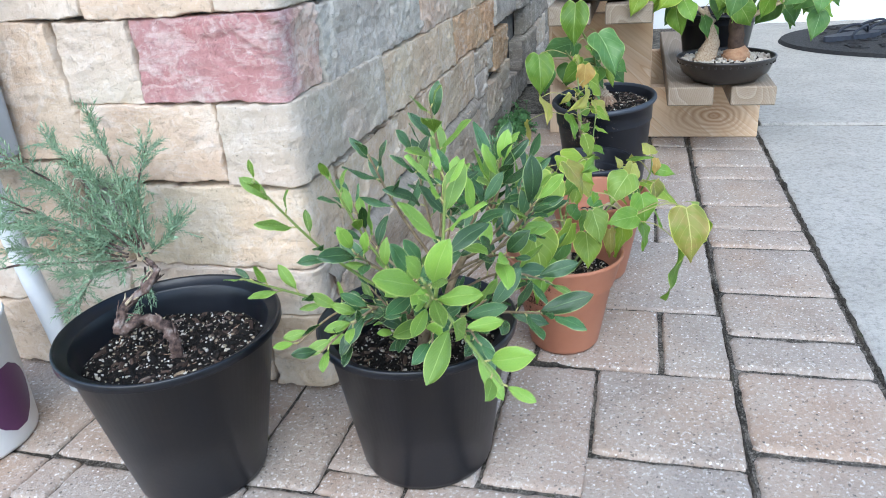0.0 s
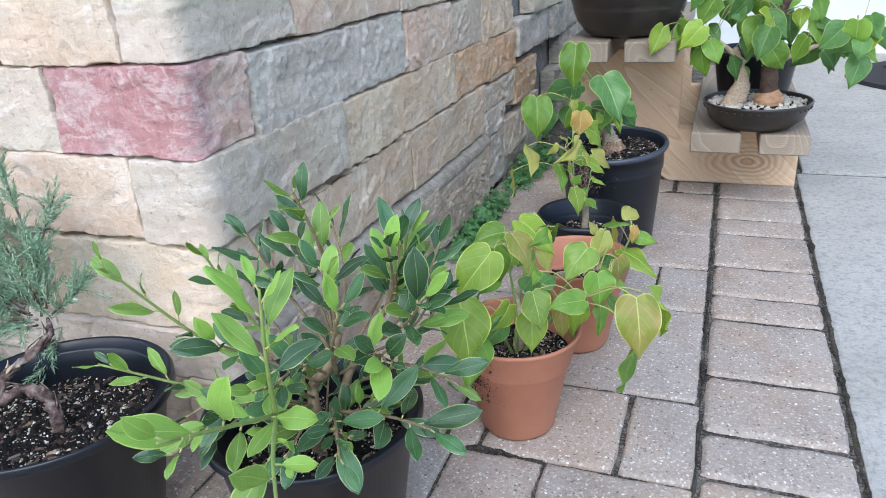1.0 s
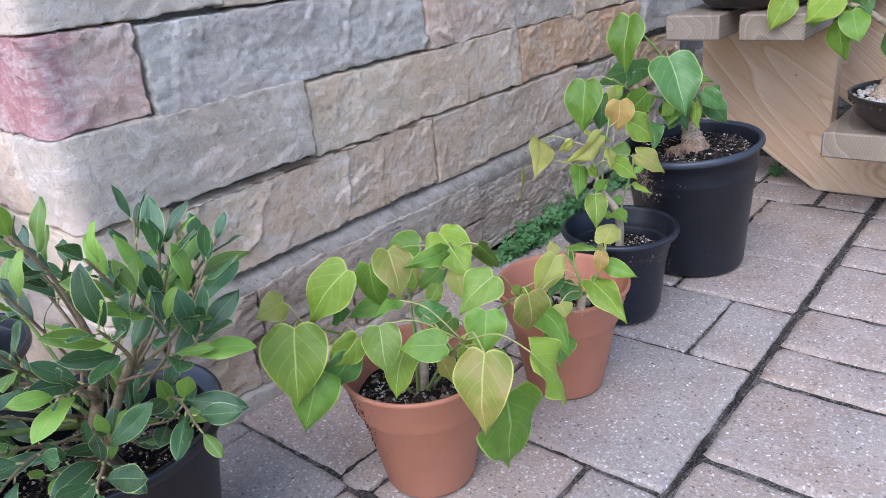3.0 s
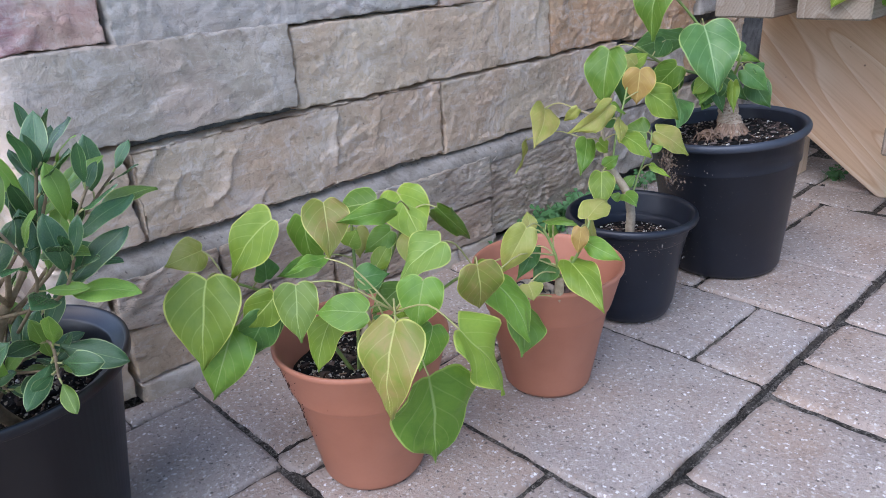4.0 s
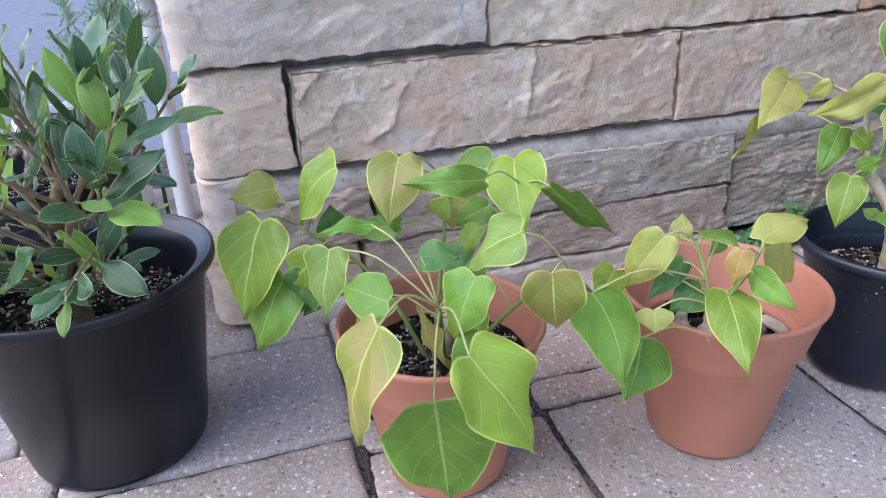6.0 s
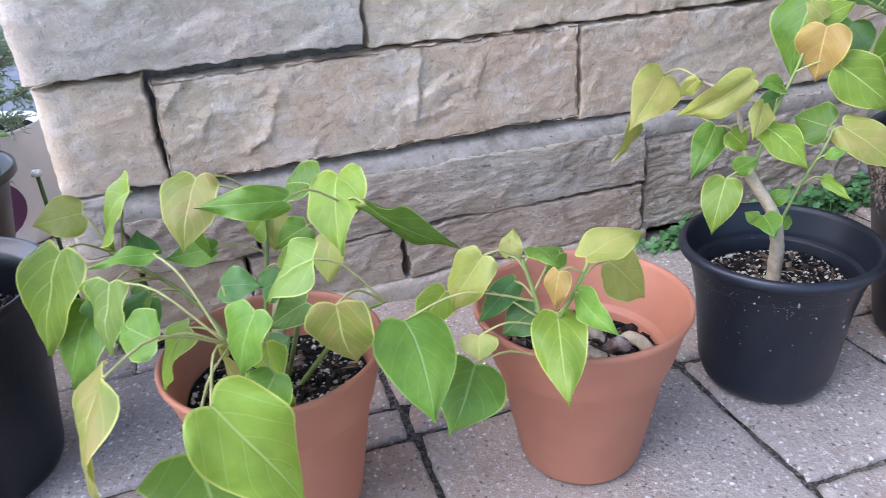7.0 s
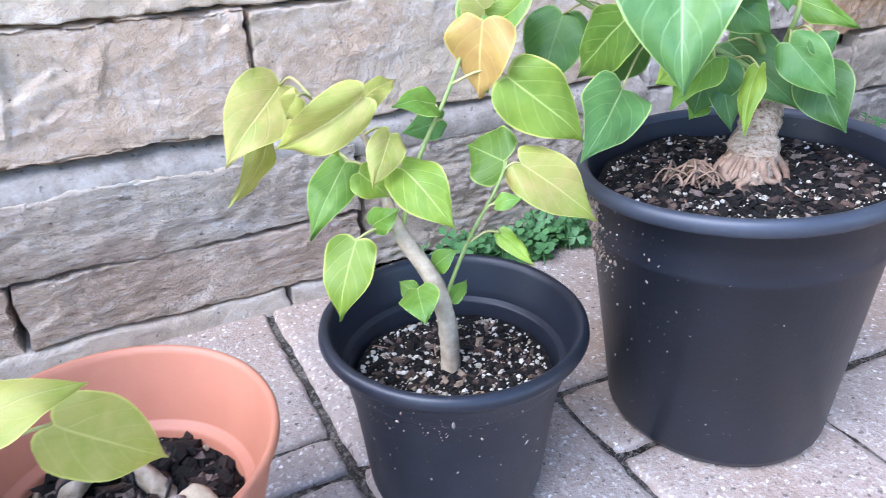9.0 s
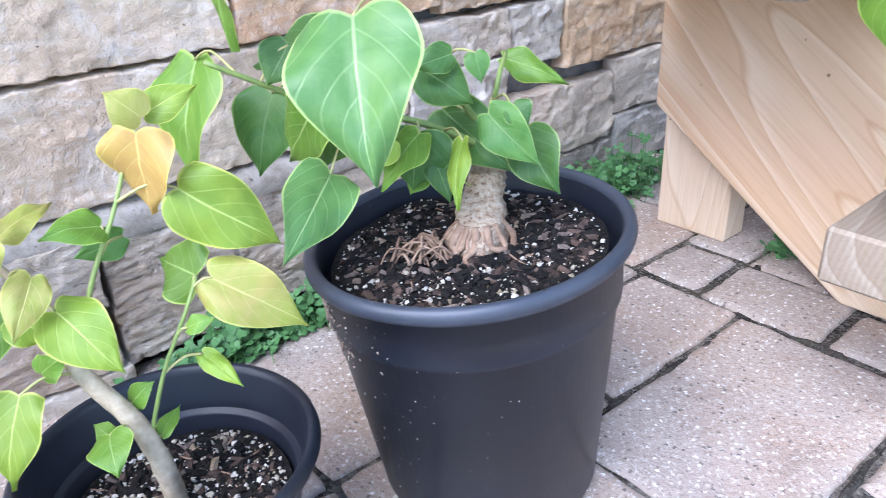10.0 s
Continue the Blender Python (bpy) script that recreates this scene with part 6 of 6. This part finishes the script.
shoot(ficus_bush, [(0.02, 0, 0.17), (0.06, -0.06, 0.2), (0.085, -0.1, 0.2)], 0.0016, 301, 0.12, 7, 0.0396)
shoot(ficus_bush, [(0.02, 0, 0.16), (0.04, -0.07, 0.2), (0.05, -0.115, 0.205)], 0.0016, 303, 0.12, 7, 0.0396)
shoot(ficus_bush, [(0, 0, 0.16), (-0.01, -0.07, 0.21), (-0.02, -0.11, 0.215)], 0.0016, 304, 0.12, 7, 0.0396)
shoot(ficus_bush, [(0.03, 0, 0.2), (0.08, -0.02, 0.24), (0.105, -0.05, 0.255)], 0.0016, 306, 0.12, 7, 0.0396)
shoot(ficus_bush, [(0.03, 0, 0.21), (0.05, -0.03, 0.28), (0.06, -0.05, 0.325)], 0.0016, 309, 0.12, 7, 0.0396)
shoot(ficus_bush, [(0.03, 0.01, 0.21), (0.02, 0, 0.28), (0.02, -0.02, 0.335)], 0.0016, 310, 0.12, 7, 0.0396)
shoot(ficus_bush, [(0.05, 0.02, 0.2), (0.1, 0.03, 0.25), (0.12, 0.01, 0.3)], 0.0016, 311, 0.12, 7, 0.0396)
shoot(ficus_bush, [(0.01, -0.01, 0.18), (0.03, -0.08, 0.24), (0.045, -0.13, 0.27)], 0.0016, 313, 0.12, 7, 0.0396)

for k in range(9):
    q = random.Random(k + 640)
    a = 2 * math.pi * (k + q.random()) / 9
    r = q.uniform(0.045, 0.085)
    shoot(ficus_bush, [(0.01, 0.0, 0.135), (0.01 + 0.5 * r * math.cos(a), 0.5 * r * math.sin(a), 0.165), (0.01 + r * math.cos(a), r * math.sin(a), q.uniform(0.17, 0.215))], 0.0014, 640 + k, 0.1, 7, q.uniform(0.026, 0.036))

shoot(ficus_bush, [(0.0, 0.0, 0.165), (-0.045, -0.055, 0.20), (-0.080, -0.100, 0.185)], 0.0016, 720, 0.25, 8, 0.034)
shoot(ficus_bush, [(0.0, -0.01, 0.165), (-0.02, -0.07, 0.205), (-0.045, -0.125, 0.195)], 0.0016, 721, 0.2, 8, 0.034)
shoot(ficus_bush, [(0.02, 0.02, 0.17), (0.08, 0.03, 0.20), (0.130, 0.020, 0.198)], 0.0018, 722, 0.05, 8, 0.046)
shoot(ficus_bush, [(0.03, 0.02, 0.20), (0.049, 0.062, 0.250), (0.072, 0.098, 0.296)], 0.0020, 730, 0.1, 7, 0.050)
shoot(ficus_bush, [(0.04, 0.02, 0.21), (0.085, 0.045, 0.25), (0.105, 0.070, 0.30)], 0.0018, 723, 0.15, 8, 0.044)

# ---- juniper ----
stem(juniper, [(0.004, -0.006, 0.130), (0.003, -0.004, 0.156), (-0.008, 0.002, 0.172), (-0.026, -0.004, 0.182), (-0.041, -0.020, 0.178), (-0.040, -0.006, 0.196), (-0.028, 0.012, 0.208), (-0.032, 0.040, 0.212), (-0.062, 0.066, 0.214)], (0.0058, 0.0052, 0.0062, 0.0050, 0.0056, 0.0042, 0.0044, 0.0028, 0.0020), JUNIPERWOOD, "trunk", "twisted shaggy bare trunk", 16, 14, 0.6)
stem(juniper, [(-0.028, 0.010, 0.206), (-0.016, 0.026, 0.224)], (0.0052, 0.0016), JUNIPERWOOD, "dead_stub", "broken grey stub", 8)


for k in range(34):
    q = random.Random(k + 900)
    trunk_line = STEMS[juniper][0]
    i = q.randrange(6, len(trunk_line) - 4)
    p, d = trunk_line[i], (trunk_line[i + 2] - trunk_line[i]).normalized()
    out = Vector((q.gauss(0, 1), q.gauss(0, 1), q.gauss(0.2, 1))).normalized()
    part("bark_strip", tube(bmesh.new(), [p + out * 0.005, p + out * 0.0072 + d * 0.005, p + out * q.uniform(0.006, 0.011) + d * q.uniform(0.008, 0.018)], [0.0011, 0.0009, 0.0003], 5), JUNIPERWOOD if k % 3 else STEMGREY, juniper)


def spray(bm, wood, a, b, rnd, size):
    """A juniper spray: a twig with side twigs, each set with short needles."""
    a, b = Vector(a), Vector(b)
    d = (b - a)
    tube(wood, [a, a.lerp(b, 0.5), b], [0.0013, 0.0010, 0.0006], 5)
    twigs = [(a, b, 0.15)]
    for k in range(size):
        f = rnd.uniform(0.12, 0.95)
        p = a + d * f
        q = (d.normalized() * rnd.uniform(0.5, 1.0) + Vector((rnd.gauss(0, 0.55), rnd.gauss(0, 0.55), rnd.gauss(0.1, 0.5)))).normalized()
        twigs.append((p, p + q * rnd.uniform(0.014, 0.036) * (1.2 - 0.5 * f), 0.0))
    for p, q, start in twigs:
        e = q - p
        n = int(e.length / 0.0020)
        ax = e.normalized()
        s1 = ax.orthogonal().normalized()
        s2 = ax.cross(s1)
        for k in range(n):
            f = start + (1 - start) * k / n
            c = p + e * f
            t = k * 2.2 + rnd.uniform(-0.5, 0.5)
            out = s1 * math.cos(t) + s2 * math.sin(t)
            tip = c + (out * 0.65 + ax * 0.8).normalized() * rnd.uniform(0.0055, 0.0092)
            w = ax.cross(out) * 0.0010
            v = [bm.verts.new(c + w), bm.verts.new(c - w), bm.verts.new(tip), bm.verts.new(c + out * 0.0007)]
            bm.faces.new((v[0], v[1], v[2]))
            bm.faces.new((v[1], v[3], v[2]))
            bm.faces.new((v[3], v[0], v[2]))


JUNIPER_TIPS = [(-0.11, 0.115, 0.372), (-0.05, 0.11, 0.345), (-0.15, 0.10, 0.355), (-0.21, 0.07, 0.36), (-0.25, 0.06, 0.30), (-0.13, 0.12, 0.31), (-0.23, 0.09, 0.235),
                (-0.08, 0.11, 0.30), (-0.16, 0.11, 0.28), (-0.18, 0.04, 0.28), (-0.10, 0.06, 0.255), (-0.07, 0.05, 0.17), (-0.27, 0.03, 0.26), (-0.17, 0.08, 0.21), (-0.13, 0.03, 0.19),
                (-0.20, 0.03, 0.33), (-0.12, 0.09, 0.34), (-0.03, 0.10, 0.27), (-0.19, 0.10, 0.31), (-0.22, 0.0, 0.24)]
for k, tip in enumerate(JUNIPER_TIPS):
    rnd = random.Random(400 + k)
    tip = (-0.15 + 1.16 * (tip[0] + 0.128), tip[1], 0.27 + 1.12 * (tip[2] - 0.292))
    green, wood = bmesh.new(), bmesh.new()
    root = Vector((-0.062, 0.066, 0.214)).lerp(Vector(tip), 0.12)
    mid = root.lerp(Vector(tip), 0.5) + Vector((rnd.gauss(0, 0.008), rnd.gauss(0, 0.008), rnd.gauss(0.005, 0.008)))
    spray(green, wood, root, mid, rnd, 17)
    spray(green, wood, mid, tip, rnd, 27)
    twig = part("branch", wood, JUNIPERWOOD, juniper)
    tagged(part("needle_spray", green, NEEDLE, twig, "feathery blue-green needles", smooth=False), kind="stuff")

# ---- plants on the stand ----


def gravel(owner, radius, z, seed, name="gravel"):
    rnd = random.Random(seed)
    bm = bmesh.new()
    for _ in range(330):
        r, a = radius * math.sqrt(rnd.random()), rnd.uniform(0, 6.283)
        s = rnd.uniform(0.0025, 0.0055)
        m = Matrix.Translation((r * math.cos(a), r * math.sin(a), z + rnd.uniform(0, 0.003))) @ Euler((rnd.uniform(0, 3), rnd.uniform(0, 3), 0)).to_matrix().to_4x4() @ Matrix.Diagonal((1.2, 0.9, 0.7, 1))
        bmesh.ops.create_icosphere(bm, subdivisions=1, radius=s, matrix=m)
    return tagged(part(name, bm, GRAVEL, owner, "pale mixed gravel", smooth=False), kind="stuff")


def crown(owner, centre, spread, count, seed, size, kinds=("green", "deep", "deep", "green", "lime"), az=-80):
    rnd = random.Random(seed)
    for k in range(count):
        p = Vector((centre[0] + rnd.gauss(0, spread[0]), centre[1] + rnd.gauss(0, spread[1]), centre[2] + rnd.gauss(0, spread[2])))
        length = size * rnd.uniform(0.7, 1.2)
        d = Vector((rnd.gauss(0, 0.45), rnd.gauss(-0.2, 0.4), -0.8)).normalized()
        leaf(owner, tuple(p), tuple(p + d * length), length * rnd.uniform(0.6, 0.8), rnd.choice(kinds), az + rnd.uniform(-40, 40), 20)


bonsai = thing("fig_bonsai", "leafy fig bonsai with two thick trunks in a shallow dark bowl", "bonsai", at=(0.048, 0.890, 0.1672))
bm = lathe(bmesh.new(), [(0.062, 0.002), (0.066, 0.0), (0.070, 0.004), (0.088, 0.018), (0.097, 0.040), (0.101, 0.046), (0.102, 0.050), (0.099, 0.051), (0.095, 0.046), (0.088, 0.03), (0.05, 0.02)], 64)
bowl = part("bowl", bm, BROWNPOT, bonsai, "shallow dark bowl with a ring of dots under the rim")
bm = bmesh.new()
for k in range(44):
    a = 2 * math.pi * k / 44
    bmesh.ops.create_icosphere(bm, subdivisions=1, radius=0.0022, matrix=Matrix.Translation((0.0985 * math.cos(a), 0.0985 * math.sin(a), 0.040)))
tagged(part("rim_beading", bm, BROWNPOT, bowl), kind="stuff")
bm = bmesh.new()
bmesh.ops.create_circle(bm, cap_ends=True, segments=40, radius=0.092, matrix=Matrix.Translation((0, 0, 0.042)))
part("soil", bm, SOIL, bonsai)
gravel(bonsai, 0.092, 0.042, 8)
stem(bonsai, [(-0.048, -0.02, 0.038), (-0.040, -0.018, 0.058), (-0.032, -0.014, 0.080), (-0.036, -0.008, 0.105), (-0.05, 0.0, 0.15)], (0.023, 0.020, 0.015, 0.010, 0.005), CAUDEX, "trunk", "pale swollen trunk", 14, 6, 0.2)
stem(bonsai, [(0.020, 0.0, 0.038), (0.020, 0.0, 0.050), (0.020, 0.0, 0.062), (0.019, 0.0, 0.068)], (0.030, 0.029, 0.022, 0.014), ORANGEBARK, "root_flare", "orange flaking root flare", 16, 6, 0.15)
stem(bonsai, [(0.019, 0.0, 0.060), (0.018, 0.0, 0.078), (0.016, 0.0, 0.12), (0.02, 0.0, 0.19), (0.04, 0.01, 0.25)], (0.017, 0.0165, 0.015, 0.010, 0.006), DARKBARK, "trunk", "thick dark brown trunk", 14, 6, 0.15)
stem(bonsai, [(-0.03, 0.0, 0.12), (-0.09, -0.02, 0.17), (-0.13, -0.02, 0.18)], (0.006, 0.002), STEMGREY, "branch")
stem(bonsai, [(0.02, 0.0, 0.12), (0.08, -0.02, 0.15), (0.16, -0.02, 0.19)], (0.007, 0.002), STEMGREY, "branch")
crown(bonsai, (0.02, -0.02, 0.215), (0.085, 0.05, 0.035), 42, 31, 0.055)
crown(bonsai, (0.13, -0.03, 0.18), (0.04, 0.04, 0.03), 14, 32, 0.055)
crown(bonsai, (-0.10, -0.03, 0.18), (0.03, 0.03, 0.02), 10, 33, 0.05)

back_pot = thing("fig_seedling", "fig in a black nursery pot standing behind the bonsai bowl", "potted plant", at=(0.045, 1.12, 0.1672))
bm = lathe(bmesh.new(), pot_profile(0.094, 0.07, 0.115, "nursery"), 56)
part("pot", bm, BLACKCLEAN, back_pot, "black plastic nursery pot")
fill(back_pot, 0.078, 0.10, 150, 120, 41)
stem(back_pot, [(0, 0, 0.098), (0.01, 0, 0.15), (0, 0, 0.23)], (0.008, 0.003), STEMGREY, "trunk")
crown(back_pot, (0, 0, 0.21), (0.06, 0.05, 0.03), 14, 34, 0.05)

top_pot = thing("round_planter", "round dark brown planter on the upper step", "planter", at=(-0.212, 0.935, 0.3422))
bm = lathe(bmesh.new(), [(0.070, 0.002), (0.076, 0.0), (0.086, 0.006), (0.104, 0.030), (0.112, 0.050), (0.113, 0.053), (0.113, 0.060), (0.116, 0.064), (0.123, 0.095), (0.124, 0.11), (0.121, 0.116), (0.117, 0.113), (0.110, 0.08), (0.08, 0.06)], 64)
part("pot", bm, BROWNPOT, top_pot, "glazed dark pot with a ridge round its belly")
fill(top_pot, 0.114, 0.10, 150, 120, 42)

# ---- weeds along the wall ----


def clover(name, spots, seed, label):
    rnd = random.Random(seed)
    bm = bmesh.new()
    for cx, cy, sx, sy, h, count in spots:
        for _ in range(count):
            x, y = rnd.gauss(cx, sx), rnd.gauss(cy, sy)
            x = max(x, -0.474)
            z = abs(rnd.gauss(0, 1)) * h * 0.6 + 0.004
            n = Vector((rnd.gauss(0.25, 0.4), rnd.gauss(-0.2, 0.4), 1)).normalized()
            t1 = n.orthogonal().normalized()
            t2 = n.cross(t1)
            spin = rnd.uniform(0, 6.28)
            c = Vector((x, y, z))
            r = rnd.uniform(0.0046, 0.0094)
            for k in range(3):
                a = spin + k * 2.094
                d = t1 * math.cos(a) + t2 * math.sin(a)
                s = n.cross(d)
                pts = [c, c + d * r * 0.7 + s * r * 0.55, c + d * r * 1.25 + s * r * 0.35 + n * 0.0006, c + d * r * 1.1, c + d * r * 1.25 - s * r * 0.35 + n * 0.0006, c + d * r * 0.7 - s * r * 0.55]
                bm.faces.new([bm.verts.new(p) for p in pts])
            base = Vector((x + rnd.gauss(0, 0.004), y + rnd.gauss(0, 0.004), -0.004))
            w = t1 * 0.0005
            bm.faces.new([bm.verts.new(p) for p in (base - w, base + w, c + w, c - w)])
    ob = mesh_object(name, bm, CLOVER)
    return tagged(ob, label, "weeds", kind="stuff")


clover("clover_patch", [(-0.452, 0.62, 0.010, 0.05, 0.020, 260), (-0.445, 0.54, 0.008, 0.03, 0.014, 130), (-0.455, 0.72, 0.010, 0.04, 0.022, 160)], 51, "low clover growing in the crack below the stone wall")
clover("clover_patch", [(-0.445, 1.04, 0.022, 0.05, 0.026, 320), (-0.44, 1.12, 0.016, 0.035, 0.034, 190), (-0.45, 0.94, 0.012, 0.04, 0.02, 120)], 52, "taller clover tuft growing behind the pot against the wall")
clover("clover_patch", [(-0.205, 1.075, 0.006, 0.010, 0.009, 18)], 53, "tiny weeds in a paver joint")

# ---- by the door ----
bm = bmesh.new()
bmesh.ops.create_circle(bm, cap_ends=True, segments=56, radius=1.0, matrix=Matrix.Diagonal((0.60, 0.42, 1, 1)))
r = bmesh.ops.extrude_face_region(bm, geom=list(bm.faces))
for v in [g for g in r["geom"] if isinstance(g, bmesh.types.BMVert)]:
    v.co = Vector((v.co.x * 0.985, v.co.y * 0.98, 0.012))
bmesh.ops.recalc_face_normals(bm, faces=bm.faces)
mat_ob = mesh_object("doormat", bm, MATRUB)
mat_ob.location = (0.99, 2.31, 0.0035)
tagged(mat_ob, "black rubber doormat with a curled pattern", "doormat")
bm = bmesh.new()
rnd = random.Random(77)
for _ in range(90):
    r, a = math.sqrt(rnd.random()) * 0.9, rnd.uniform(0, 6.283)
    c, spin, turn = Vector((0.58 * r * math.cos(a), 0.40 * r * math.sin(a), 0.0125)), rnd.uniform(0, 6.28), rnd.choice((-1, 1))
    tube(bm, [c + Vector(((0.008 + 0.0045 * j) * math.cos(spin + turn * j * 0.8), (0.008 + 0.0045 * j) * math.sin(spin + turn * j * 0.8), 0.0)) for j in range(9)], 0.004, 5)
curls = part("curled_pattern", bm, MATRUB, mat_ob, "raised rubber curls")
tagged(curls, kind="stuff")
for k, (x, y, turn) in enumerate(((0.64, 2.30, 30), (0.74, 2.42, 12))):
    flop = thing("flip_flop", "dark navy flip-flop lying on the black doormat", "sandal", "pair of flip-flops", (x, y, 0.016))
    flop.rotation_euler = (0, 0, radians(turn))
    bm = bmesh.new()
    prof = []
    for j in range(28):
        a = 2 * math.pi * j / 28
        w = 0.038 + 0.010 * math.cos(a)
        prof.append((0.125 * math.cos(a), w * math.sin(a)))
    lo = [bm.verts.new((x2, y2, 0.0)) for x2, y2 in prof]
    hi = [bm.verts.new((x2, y2, 0.018)) for x2, y2 in prof]
    bm.faces.new(list(reversed(lo)))
    bm.faces.new(hi)
    for j in range(28):
        bm.faces.new((lo[j], lo[(j + 1) % 28], hi[(j + 1) % 28], hi[j]))
    part("sole", bm, NAVY, flop, smooth=False)
    for s in (-1, 1):
        part("strap", tube(bmesh.new(), arc_points([(0.07, 0.0, 0.017), (0.04, s * 0.022, 0.045), (-0.02, s * 0.036, 0.030), (-0.03, s * 0.035, 0.012)]), 0.005, 8), NAVY, flop)

# ---- prints on the tin ----
for a0, a1, z0, z1, mat_, label in ((-20, 36, 0.020, 0.100, CANPLUM, "plum printed shape"), (-60, -14, 0.052, 0.098, CANPINK, "pink printed shape")):
    bm = bmesh.new()
    rows = []
    for i in range(9):
        v = i / 8
        rows.append([])
        for j in range(13):
            u = j / 12
            bulge = math.sin(math.pi * v) ** 0.5 if 0 < v < 1 else 0.25
            a = radians((a0 + a1) / 2 + (u - 0.5) * (a1 - a0) * bulge)
            z = z0 + (z1 - z0) * v
            r = 0.0755 + 0.002 * z / 0.17 + 0.0004
            rows[-1].append(bm.verts.new((r * math.cos(a), r * math.sin(a), z)))
    for lo, hi in zip(rows, rows[1:]):
        for j in range(12):
            bm.faces.new((lo[j], lo[j + 1], hi[j + 1], hi[j]))
    part("printed_patch", bm, mat_, tin, label)

# ---- small irrigation stake by the juniper ----
peg = thing("irrigation_stake", "small white-capped irrigation stake beside the black pot", "stake", at=(-0.628, -0.160, 0.0))
part("tube", tube(bmesh.new(), arc_points([(0, 0, -0.01), (0.002, 0, 0.08), (0.0, 0.0, 0.150)]), 0.0022, 8), CLOVER, peg, "thin green tube")
bm = lathe(bmesh.new(), [(0.002, 0.150), (0.0058, 0.150), (0.006, 0.153), (0.0045, 0.156), (0.001, 0.156)], 20)
part("cap", bm, CANWHITE, peg, "white round cap")
